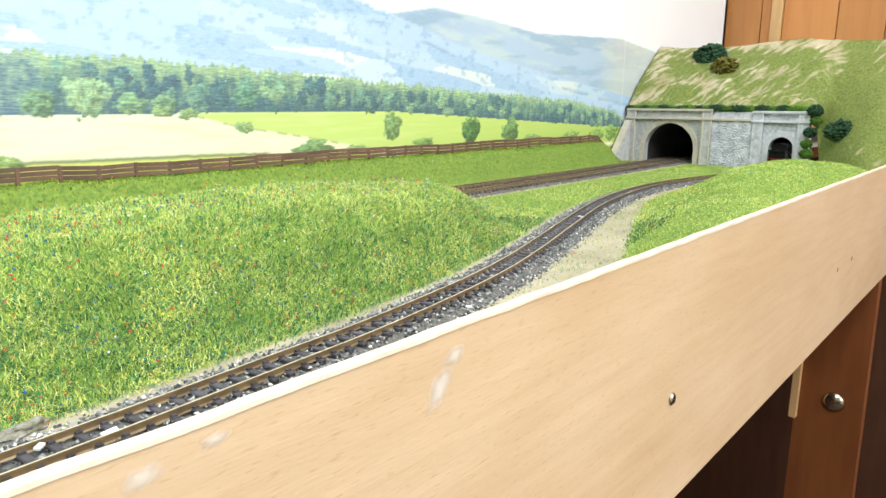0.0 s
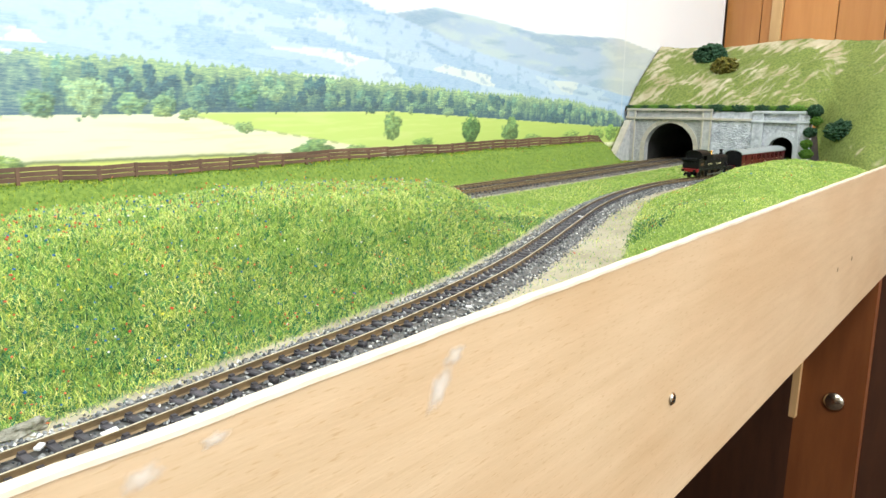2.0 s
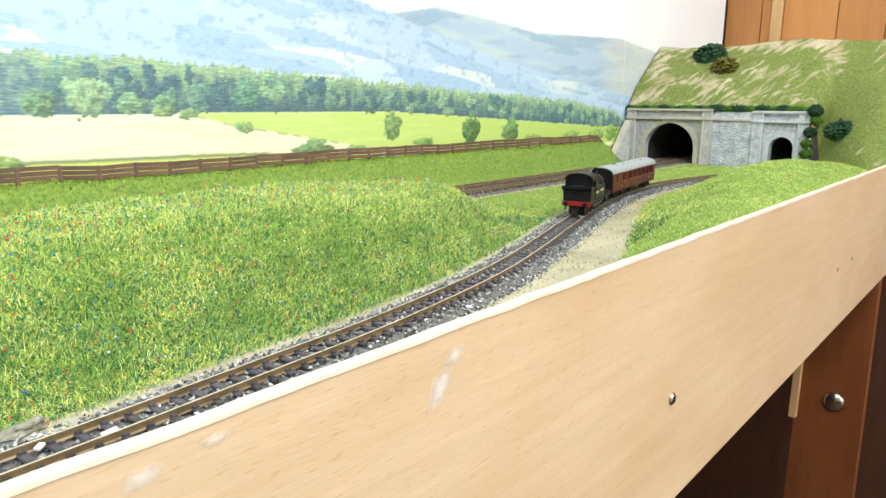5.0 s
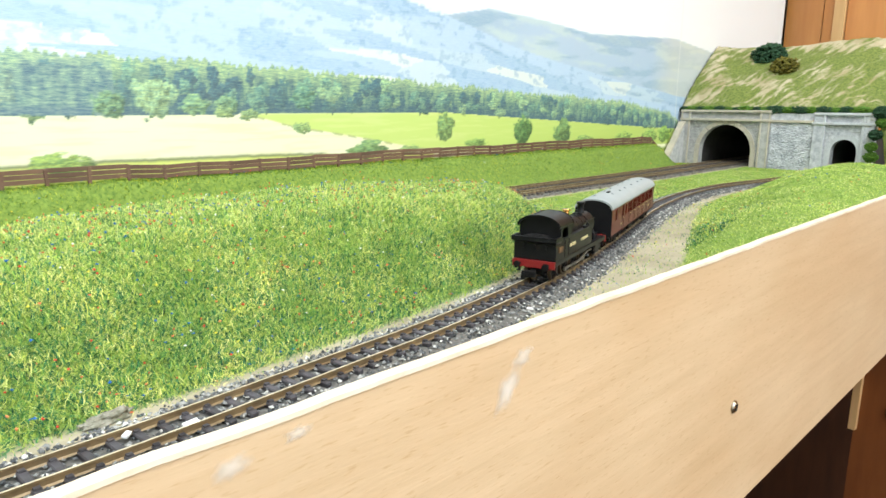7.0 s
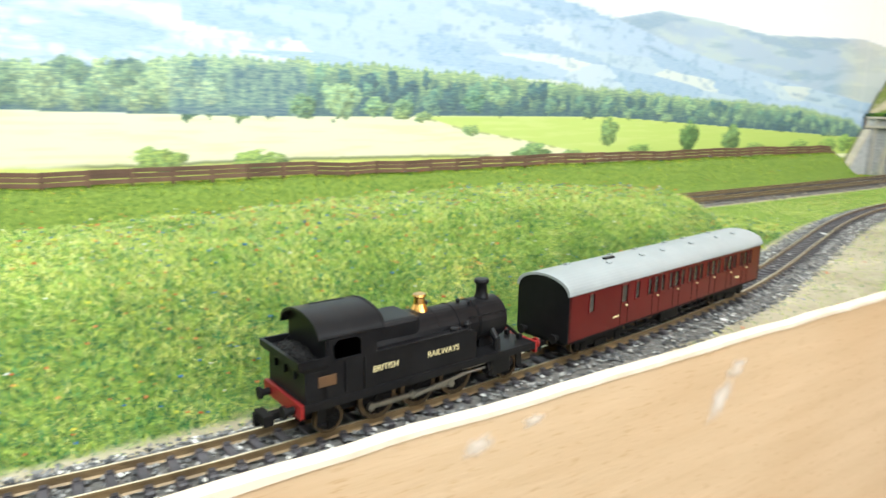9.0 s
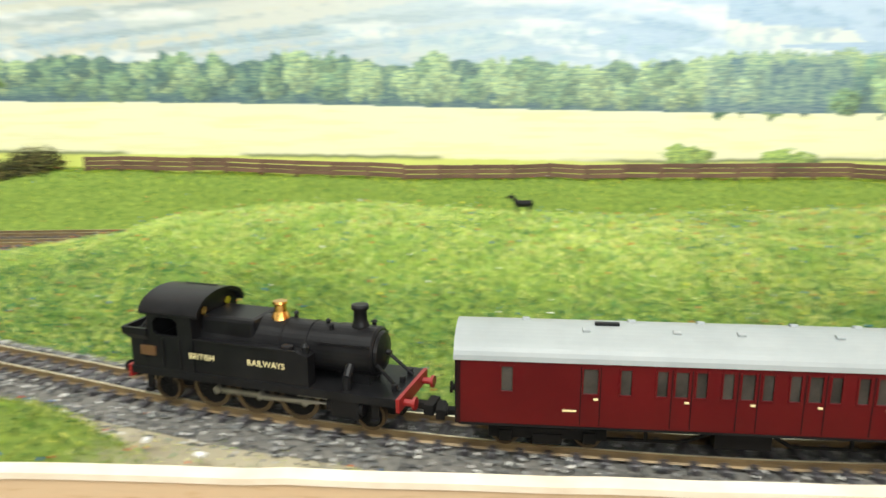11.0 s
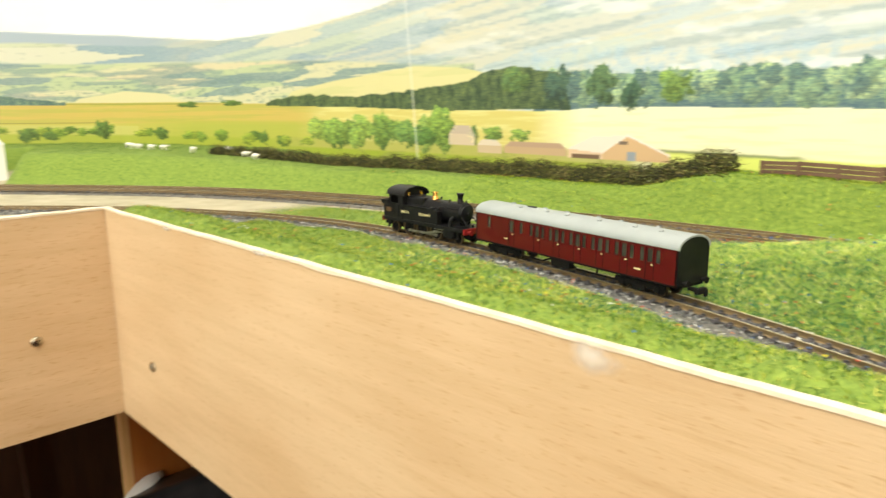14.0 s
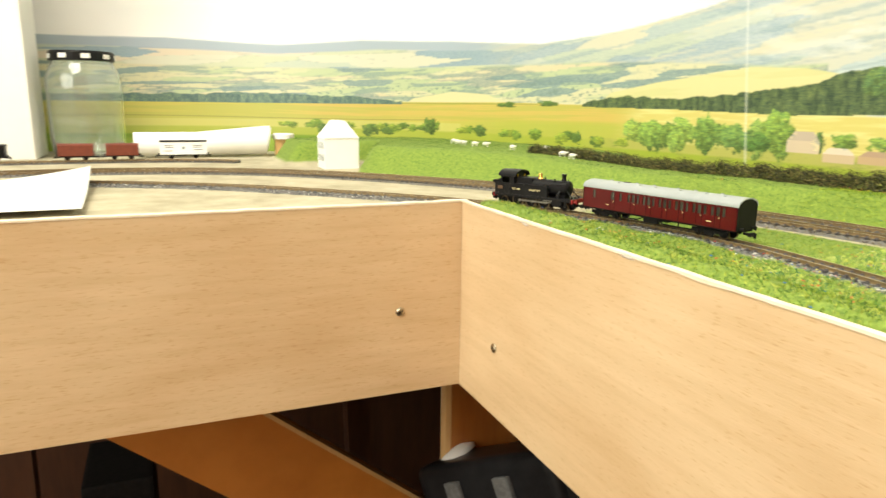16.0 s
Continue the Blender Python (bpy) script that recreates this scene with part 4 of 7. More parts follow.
    for q in range(190):
        u = rng.uniform(-0.33, 0.31)
        t = float(np.interp(u, us, mt[:, 0]))
        b = float(np.interp(u, us, mb[:, 0]))
        a = rng.uniform(0.005, 0.010)
        hgt = (t - b) * rng.uniform(0.2, 0.36)
        v = rng.uniform(b + hgt * 0.98, t - hgt * 0.75)
        kind = rng.rand() + (0.2 if u > 0 else -0.1)
        col = srgb(160, 178, 132) if kind > 0.6 else srgb(124, 148, 110) if kind > 0.25 else srgb(80, 106, 94)
        blob(u, v, a, hgt, col, q)
    # summer haze over both woods
    over(wood, srgb(180, 206, 224), 0.15, 1.0)
    over(below(mt + 0.004) * (V > mb) * (U > -0.33) * (U < 0.36) * (leafy > 0.6), srgb(176, 202, 218), 0.14, 1.0)
    # dark wood and long copse left of it
    lt = lv((-.72, .064), (-.71, .069), (-.655, .0758), (-.569, .0722), (-.476, .0771), (-.43, .082), (-.39, .0905), (-.352, .0952), (-.304, .0901), (-.29, .06))
    lb = lv((-.72, .063), (-.71, .0623), (-.568, .0603), (-.43, .0566), (-.347, .058), (-.29, .0575))
    copse = below(lt + (fbm(U, V * 0, 90, 1, 27) - 0.5) * 0.006, 0.001) * (V > lb) * (U < -0.29) * (U > -0.72)
    k = np.clip((tex - 0.25) * 1.3, 0, 1)[..., None]
    over(copse, srgb(58, 78, 58) * (1 - k) + srgb(120, 134, 88) * k, 1.0, 0.9)
    for u, v, a, b2, s in ((-.35, .083, .016, .012, (98, 122, 74)), (-.305, .076, .015, .016, (70, 94, 82)), (-.262, .077, .014, .016, (84, 108, 78)), (-.2, .075, .014, .014, (120, 146, 82)), (-.235, .07, .009, .012, (70, 96, 78))):
        blob(u, v, a, b2, srgb(*s), int(abs(u) * 1000))
    # far left tree lines
    fb = below(lv((-1.75, .074), (-1.5, .078), (-1.4, .081), (-1.25, .078), (-1.15, .074), (-1.07, .069)) + (fbm(U, V * 0, 50, 1, 33) - 0.5) * 0.007, 0.001) * (V > 0.0635) * (U < -1.07)
    k = np.clip((tex - 0.25) * 1.5, 0, 1)[..., None]
    over(fb, srgb(76, 104, 108) * (1 - k) + srgb(132, 154, 132) * k, 1.0, 0.8)
    for q in range(40):
        u = rng.uniform(-1.3, -0.64)
        blob(u, 0.020 + 0.007 * rng.rand() + (0.004 if u < -0.9 else 0), rng.uniform(0.006, 0.016), rng.uniform(0.003, 0.0075), srgb(*((96, 120, 56), (122, 146, 62), (146, 160, 66))[q % 3]), 300 + q)
    for u, v, a, b2 in ((-1.135, .021, .016, .010), (-1.10, .02, .013, .007), (-1.015, .029, .013, .014), (-1.23, .022, .010, .0085), (-.91, .026, .012, .009), (-.727, .023, .009, .008), (-.86, .064, .02, .004), (-.78, .066, .02, .004)):
        blob(u, v, a, b2, srgb(92, 116, 58), int(abs(u) * 999))
    # farm trees and buildings
    for q in range(46):
        u = rng.uniform(-0.64, -0.43)
        blob(u, rng.uniform(0.026, 0.044) - 0.006 * abs(math.sin(u * 40)), rng.uniform(0.005, 0.011), rng.uniform(0.006, 0.012), srgb(*((118, 142, 70), (140, 162, 84), (96, 122, 62))[q % 3]), 500 + q, 1.1)
    for u, v, a, b2, s in ((-.63, .036, .02, .014, (146, 168, 84)), (-.6, .034, .022, .015, (132, 158, 78)), (-.56, .036, .022, .016, (140, 164, 82)), (-.525, .038, .02, .019, (120, 148, 74)), (-.49, .034, .022, .013, (110, 138, 74)),
                           (-.444, .042, .018, .018, (128, 154, 74)), (-.465, .03, .016, .009, (92, 124, 62)), (-.375, .036, .014, .007, (122, 148, 72)), (-.345, .035, .012, .007, (134, 158, 78)), (-.40, .034, .006, .009, (90, 118, 66))):
        blob(u, v, a, b2, srgb(*s), int(abs(u) * 1500))

    def house(u0, u1, v0, eaves, apex, peak, wall, roof):
        """Printed building: gable wall right of the ridge end, long roof left of it."""
        w = (U > u0) & (U < u1) & (V > v0) & (V < eaves)
        c[w] = wall
        r = (U > u0) & (U < u1) & (V >= eaves) & (V < np.interp(U, (u0, peak, apex, u1), (eaves, eaves + (eaves - v0) * 0.75, eaves + (eaves - v0) * 0.75, eaves)))
        c[r] = roof

    wallc, roofc = srgb(226, 198, 166), srgb(228, 216, 200)
    house(-.432, -.399, .024, .0345, -.405, -.425, srgb(214, 196, 170), srgb(196, 180, 164))
    house(-.394, -.365, .0178, .025, -.372, -.389, srgb(208, 186, 154), srgb(226, 212, 192))
    house(-.362, -.293, .0182, .0245, -.30, -.355, srgb(198, 170, 134), srgb(186, 158, 134))
    house(-.292, -.199, .0175, .0245, -.236, -.262, wallc, roofc)
    barn_roof = (U > -.292) & (U < -.236) & (V < np.interp(U, (-.292, -.268, -.236), (.0255, .0362, .0375))) & (V > np.interp(U, (-.292, -.255), (.0252, .0222)))
    c[barn_roof] = srgb(236, 228, 214)
    gable = (U > -.258) & (U < -.199) & (V > .0175) & (V < np.interp(U, (-.258, -.236, -.199), (.0235, .0372, .0225)))
    c[gable] = srgb(214, 180, 138)
    c[(U > -.258) & (U < -.199) & (np.abs(V - np.interp(U, (-.258, -.236, -.199), (.0235, .0376, .0228))) < 0.0008)] = srgb(240, 232, 220)
    c[(U > -.288) & (U < -.26) & (V > .0175) & (V < .0215)] = srgb(120, 96, 78)
    c[(U > -.236) & (U < -.228) & (V > .0175) & (V < .0245)] = srgb(150, 160, 168)
    c[(U > -.244) & (U < -.236) & (V > .0305) & (V < .033)] = srgb(120, 104, 90)
    # lone trees and field bushes on the right
    for u, v, a, b2, s in ((.383, .0615, .013, .0140, (158, 182, 142)), (.355, .057, .010, .009, (122, 150, 118)), (.412, .0565, .010, .007, (136, 164, 128)), (.435, .057, .009, .007, (128, 156, 124)), (.50, .062, .012, .009, (112, 146, 126)), (.655, .038, .013, .0125, (136, 160, 104)),
                           (.77, .032, .017, .0155, (104, 134, 84)), (.846, .030, .016, .0135, (124, 150, 96)), (.498, .0395, .009, .0048, (146, 168, 112)), (.563, .0205, .022, .0075, (130, 156, 104)), (.61, .0185, .012, .004, (150, 172, 110)),
                           (.262, .0225, .016, .0085, (148, 166, 92)), (.325, .020, .018, .007, (146, 166, 92)), (.432, .0515, .008, .004, (150, 170, 120)), (.452, .050, .008, .0042, (150, 170, 120)), (.70, .0215, .016, .004, (140, 166, 96)), (.89, .019, .018, .005, (150, 172, 100)),
                           (.98, .020, .022, .006, (156, 178, 98)), (1.05, .019, .02, .008, (150, 174, 92)), (1.09, .02, .02, .011, (140, 168, 84))):
        blob(u, v, a, b2, srgb(*s), int(u * 2000))
    # foot of the sheet, hidden behind grass
    over(np.clip((0.004 - V) / 0.004, 0, 1), srgb(150, 176, 70), 0.9)
    # joints between the sheets
    for u in (-0.482, 1.118):
        j = np.exp(-((U - u - 0.10 * (0.07 - V) * (u < 0)) / 0.0012) ** 2)
        over(j, srgb(240, 240, 232), 0.45)
    return c, leafy


backdrop()


# ---- tunnel mouths ----
PX = 1.13


def arch_outline(yc, half, spring, foot, n=18):
    pts = [(yc - half, foot)]
    pts += [(yc - half * math.cos(a), spring + half * math.sin(a)) for a in np.linspace(0, math.pi, n)]
    pts += [(yc + half, foot)]
    return pts


def arch_wall(bm, y0, y1, z0, z1, yc, half, spring, x0, x1):
    """A wall across x0..x1 with an arched opening, outline going up and over the opening."""
    arch = arch_outline(yc, half, spring, z0)
    A = [[bm.verts.new((x, y, z)) for y, z in arch] for x in (x0, x1)]
    n = len(arch)
    top = []
    for k, (y, z) in enumerate(arch):
        t = k / (n - 1)
        ty = y0 + (y1 - y0) * t
        top.append((ty, z1 if 0 < k < n - 1 else z0))
    # outer ring points: foot, up the side, along the top, down
    ring = []
    for k in range(n):
        a = math.pi * (k - 1) / (n - 3) if 0 < k < n - 1 else (0 if k == 0 else math.pi)
        if k == 0:
            ring.append((y0, z0))
        elif k == n - 1:
            ring.append((y1, z0))
        else:
            cy, cz = -math.cos(a), math.sin(a)
            w = (y1 - y0) / 2
            hgt = z1 - spring
            s = min(w / abs(cy) if abs(cy) > 1e-6 else 9, hgt / cz if cz > 1e-6 else 9)
            ring.append(((y0 + y1) / 2 + cy * s, spring + cz * s))
    B = [[bm.verts.new((x, y, z)) for y, z in ring] for x in (x0, x1)]
    for k in range(n - 1):
        bm.faces.new((A[0][k], A[0][k + 1], B[0][k + 1], B[0][k]))
        bm.faces.new((A[1][k], B[1][k], B[1][k + 1], A[1][k + 1]))
        bm.faces.new((A[0][k], A[1][k], A[1][k + 1], A[0][k + 1]))
        bm.faces.new((B[0][k], B[0][k + 1], B[1][k + 1], B[1][k]))
    bmesh.ops.recalc_face_normals(bm, faces=bm.faces[:])


def block_courses(parent, y0, y1, z0, z1, material, hole=None, seed=1, row=0.0042, block=0.009, proud=0.0006):
    """Coursed stone blocks laid on a wall face, each one a piece, left out over the opening."""
    rng = random.Random(seed)
    meshes = {}
    rows = max(1, int(round((z1 - z0) / row)))
    h = (z1 - z0) / rows
    for r in range(rows):
        y = y0 - rng.uniform(0, block * 0.6)
        z = z0 + r * h
        while y < y1:
            w = block * rng.choice((0.7, 0.9, 1.1, 1.3))
            a, b = max(y, y0), min(y + w, y1)
            y += w
            if b - a < 0.002:
                continue
            if hole:
                yc, half, spring = hole
                cy, cz = (a + b) / 2, z + h / 2
                inside = abs(cy - yc) < half + (b - a) / 2 and cz < spring
                if inside or math.hypot(max(abs(cy - yc) - (b - a) / 2, 0), max(cz - h / 2 - spring, 0)) < half and cz >= spring:
                    continue
            key = round((b - a) / 0.0008)
            if key not in meshes:
                bm = bmesh.new()
                box(bm, -proud, 0.0004, 0.0002, key * 0.0008 - 0.0002, 0.0002, h - 0.0002, 0.00025, seg=1)
                meshes[key] = mesh_of("stone_block", bm, material)
            o = new("stone_block", meshes[key])
            o.parent = parent
            o.location = (PX - rng.uniform(0, 0.0003), a, z)


def portal(name, label, y0, y1, top, yc, half, crown, stone, coping, seed):
    ob = thing(name, label, "tunnel portal")
    spring = crown - half
    bm = bmesh.new()
    arch_wall(bm, y0, y1, BASE, top - 0.002, yc, half, spring, PX, PX + 0.012)
    part("wall", bm, stone, ob)
    for a0 in np.linspace(0, math.pi, 16)[:-1]:
        bm = bmesh.new()
        a1 = a0 + math.pi / 15 - 0.018
        pts = [(yc - math.cos(a) * r, spring + math.sin(a) * r) for a, r in ((a0, half), (a1, half), (a1, half + 0.006), (a0, half + 0.006))]
        A = [bm.verts.new((PX - 0.0014, y, z)) for y, z in pts]
        B = [bm.verts.new((PX + 0.001, y, z)) for y, z in pts]
        bm.faces.new(A[::-1])
        for i in range(4):
            bm.faces.new((A[i], A[(i + 1) % 4], B[(i + 1) % 4], B[i]))
        bmesh.ops.recalc_face_normals(bm, faces=bm.faces[:])
        part("arch_stone", bm, coping, ob)
    for sgn in (-1, 1):
        ya, yb = sorted((yc + sgn * half, yc + sgn * (half + 0.006)))
        bm = bmesh.new()
        box(bm, PX - 0.0014, PX + 0.001, ya, yb, BASE, spring)
        part("jamb", bm, coping, ob)
    for ya, yb in ((y0, y0 + 0.013), (y1 - 0.013, y1)):
        bm = bmesh.new()
        box(bm, PX - 0.003, PX + 0.002, ya, yb, BASE, top - 0.002, 0.0004)
        part("pilaster", bm, stone, ob)
        for e in (ya, yb - 0.0022) if half > 0.02 else (yb - 0.0022,) if ya == y0 else (ya,):
            bm = bmesh.new()
            box(bm, PX - 0.0038, PX - 0.0026, e, e + 0.0022, BASE, top - 0.002, 0.0003)
            part("quoin_strip", bm, coping, ob)
    bm = bmesh.new()
    box(bm, PX - 0.0048, PX + 0.003, y0 - 0.0015, y1 + 0.0015, top - 0.0145, top - 0.0115, 0.0004)
    part("string_course", bm, coping, ob)
    bm = bmesh.new()
    box(bm, PX - 0.0045, PX + 0.012, y0 - 0.001, y1 + 0.001, top - 0.003, top, 0.0005)
    part("parapet_cap", bm, coping, ob)
    block_courses(ob, y0 + 0.013, y1 - 0.013, BASE, top - 0.015, stone, (yc, half + 0.006, spring), seed)
    bm = bmesh.new()   # dark lining, closed at its far end
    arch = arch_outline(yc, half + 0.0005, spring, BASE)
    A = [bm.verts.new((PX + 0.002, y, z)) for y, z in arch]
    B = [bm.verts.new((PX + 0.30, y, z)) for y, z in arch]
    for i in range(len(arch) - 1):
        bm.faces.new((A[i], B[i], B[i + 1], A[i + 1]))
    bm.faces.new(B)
    part("tunnel_lining", bm, DARK_LINING, ob, "dark tunnel lining closed at its far end")
    return ob


big = portal("double_portal", "buff stone double-track tunnel portal with cream copings", 0.2215, 0.3425, 0.0535, 0.2795, 0.0355, 0.0342, STONE_A, COPING, 1)
# wing wall splayed forward along the bank, with its coping
bm = bmesh.new()
w = [(PX - 0.050, BASE - 0.002), (PX + 0.002, BASE - 0.002), (PX + 0.002, 0.034), (PX - 0.006, 0.034), (PX - 0.046, -0.012), (PX - 0.050, -0.012)]
extrude_outline(bm, w, 0.3370, 0.3425, "y")
part("wing_wall", bm, STONE_A, big, "sloping stone wing wall")
bm = bmesh.new()
w = [(PX - 0.0515, -0.012), (PX - 0.0455, -0.012), (PX - 0.0055, 0.0342), (PX + 0.001, 0.0342), (PX + 0.001, 0.0372), (PX - 0.0072, 0.0372), (PX - 0.0475, -0.009), (PX - 0.0515, -0.009)]
extrude_outline(bm, w, 0.3355, 0.3440, "y")
part("wing_coping", bm, COPING, big, "cream sloping coping")
portal("single_portal", "pale grey stone single-track tunnel portal", 0.103, 0.1695, 0.0515, 0.1337, 0.0142, 0.0196, STONE_B, COPING_B, 2)


def retaining_wall():
    ob = thing("retaining_wall", "whitish grey stone retaining wall between the tunnels", "wall")
    bm = bmesh.new()
    box(bm, PX + 0.0005, PX + 0.012, 0.1700, 0.2212, BASE, 0.050)
    part("wall", bm, STONE_B, ob)
    bm = bmesh.new()
    box(bm, PX - 0.003, PX + 0.013, 0.1712, 0.2200, 0.0385, 0.0415, 0.0004)
    part("string_course", bm, COPING, ob)
    bm = bmesh.new()   # uneven rubble face
    ny, nz = 64, 72
    grid = [[bm.verts.new((PX - 0.0006 + 0.0016 * noise.noise((i * 0.42, k * 0.50, 1.0)) + 0.0007 * noise.noise((i * 1.1, k * 1.3, 4.0)), 0.1702 + 0.0508 * i / ny, BASE + (0.038 - BASE) * k / nz)) for k in range(nz + 1)] for i in range(ny + 1)]
    for i in range(ny):
        for k in range(nz):
            bm.faces.new((grid[i][k], grid[i][k + 1], grid[i + 1][k + 1], grid[i + 1][k]))
    part("rubble_face", bm, STONE_B, ob, "mottled white and grey rubble stone")


retaining_wall()


def hillside():
    """Steep plaster hill above the tunnels, coming down beside the small one to the fascia."""
    ny, nt = 110, 60
    v, f, g = [], [], []
    for i in range(ny):
        y = 0.346 - 0.339 * i / (ny - 1)
        low = float(smooth(0.112, 0.07, y))
        bx, bz = PX + 0.004 - 0.10 * low * float(smooth(0.11, 0.02, y)), (0.052 if low < 0.01 else 0.052 + (BASE - 0.0 - 0.052) * low)
        tx, tz = 1.237, 0.1405 - 0.003 * math.sin(y * 30)
        for k in range(nt):
            t = k / (nt - 1)
            bulge = math.sin(t * math.pi) * (0.010 + 0.02 * low)
            r = (noise.noise((y * 30, t * 5, 2.0)) * 0.006 + noise.noise((y * 90, t * 14, 5.0)) * 0.003) * (1 - 0.75 * t ** 6) + noise.noise((y * 260, t * 30, 1.0)) * 0.0012
            v.append((bx + (tx - bx) * t - bulge + r * 0.4, y, bz + (tz - bz) * t + r))
            m = noise.noise((y * 22 + t * 2, t * 4 - y * 8, 8.0)) + 0.8 * noise.noise((y * 130 + t * 12, t * 6, 3.0)) + 0.8 * noise.noise((y * 300 + t * 25, t * 14, 6.0))
            g.append(0.60 + 0.75 * m - 0.35 * float(smooth(0.75, 1.0, t)) + 0.47 * low)
    for i in range(ny - 1):
        for k in range(nt - 1):
            a = i * nt + k
            f.append((a, a + 1, a + nt + 1, a + nt))
    me = pydata("tunnel_hillside", v, f, HILLSIDE, True)
    at = me.attributes.new("grass", "FLOAT", "POINT")
    at.data.foreach_set("value", np.array(g, np.float32))
    ob = new("tunnel_hillside", me)
    mod = ob.modifiers.new("thickness", "SOLIDIFY")
    mod.thickness, mod.offset = 0.003, -1
    tagged(ob, "steep plaster hillside with patchy turf above the tunnels", "hillside", kind="structure")
    return np.array(v).reshape(ny, nt, 3)


HILL_GRID = hillside()


def hill_at(y, t):
    i = int(round((0.346 - y) / 0.339 * 109))
    k = int(round(t * 59))
    return Vector(HILL_GRID[min(max(i, 0), 109), min(max(k, 0), 59)])


def bush(c, r, material, label, seed, squash=(1, 1, 0.8)):
    """Clump of torn foam: many small overlapping lumps with an uneven outline."""
    rng = np.random.RandomState(seed)
    n = 700
    d = rng.normal(0, 1, (n, 3))
    d /= np.linalg.norm(d, axis=1)[:, None]
    p = d * (rng.rand(n, 1) ** 0.4) * r * np.array(squash)
    ob = stone_mesh("foam_bush", p[:, :2], p[:, 2], rng.uniform(0.08, 0.20, n) * r, material, rng)
    ob.matrix_basis = Matrix.Translation(c)
    return tagged(ob, label, "bush", "foam bushes on the tunnel hill")


def bushes():
    rng = random.Random(3)
    y = 0.343
    i = 0
    while y > 0.108:
        m = (BUSH_DARK, BUSH_LIGHT, BUSH_DARK, BUSH_LIGHT)[i % 4]
        r = rng.uniform(0.006, 0.0095)
        bush(Vector((PX + 0.004, y, 0.0535)), r, m, "dark green foam bush along the portal parapet" if m is BUSH_DARK else "light green foam bush along the portal parapet", i, (0.8, 1.5, 0.6))
        y -= r * 1.7
        i += 1
    for k, (y, z, r, m) in enumerate(((0.098, 0.052, 0.009, BUSH_DARK), (0.096, 0.040, 0.007, BUSH_LIGHT), (0.101, 0.026, 0.008, BUSH_DARK), (0.104, 0.012, 0.007, BUSH_LIGHT), (0.103, 0.0, 0.008, BUSH_LIGHT))):
        bush(Vector((PX - 0.004, y, z)), r, m, "foam bush clinging beside the small portal", 60 + k)
    bush(hill_at(0.262, 0.84) + Vector((-0.005, 0, 0.002)), 0.0215, BUSH_DARK, "dark green foam bush high on the tunnel hill", 81, (0.7, 1.1, 0.75))
    bush(hill_at(0.230, 0.62) + Vector((-0.005, 0, 0.002)), 0.0165, BUSH_OCHRE, "ochre foam gorse bush on the tunnel hill", 82, (0.7, 1.1, 0.8))
    bush(hill_at(0.062, 0.30) + Vector((-0.006, 0, 0.003)), 0.0155, BUSH_DARK, "dark green foam bush low on the tunnel hill", 83, (0.7, 1.1, 0.8))


bushes()


# ---- fence and hedge ----
def ground_z(x, y):
    return float(ground_height([(x, y)])[0][0])


def fence():
    ob = thing("fence", "weathered brown three-rail model fence on the bank", "fence")
    pitch = 0.0232
    n = int((1.056 + 0.139) / pitch)
    xs = [1.056 - i * pitch for i in range(n + 1)]
    ys = [0.338 + 0.0012 * math.sin(x * 9) for x in xs]
    zs = ground_height([(x, 0.336) for x in xs])[0] - 0.0003
    bm = bmesh.new()
    box(bm, -0.0011, 0.0011, -0.0014, 0.0004, -0.002, 0.0105, 0.0002, seg=1)
    post = mesh_of("post", bm, FENCE)
    bm = bmesh.new()
    box(bm, 0, pitch, 0.0004, 0.0012, -0.00130, 0.00130, 0.0002, seg=1)
    slat = mesh_of("slat", bm, FENCE)
    rng = random.Random(4)
    for i, (x, y, z) in enumerate(zip(xs, ys, zs)):
        p = new("post", post)
        p.parent = ob
        p.matrix_basis = pose(x, y, z, rng.uniform(-3, 3), rng.uniform(-4, 4), 0)
        if i == len(xs) - 1:
            break
        a = math.degrees(math.atan2(ys[i + 1] - y, xs[i + 1] - x))
        step = 0.0006 * ((i // 6) % 2)
        tilt = math.degrees(math.atan2(zs[i + 1] - z, pitch))
        for h in (0.0030, 0.0060, 0.0090):
            s = new("slat", slat)
            s.parent = ob
            s.matrix_basis = pose(x, y, z + h + step + rng.uniform(-0.0002, 0.0002), 0, 0, a) @ pose(0, 0, 0, 0, -tilt, 0)


fence()


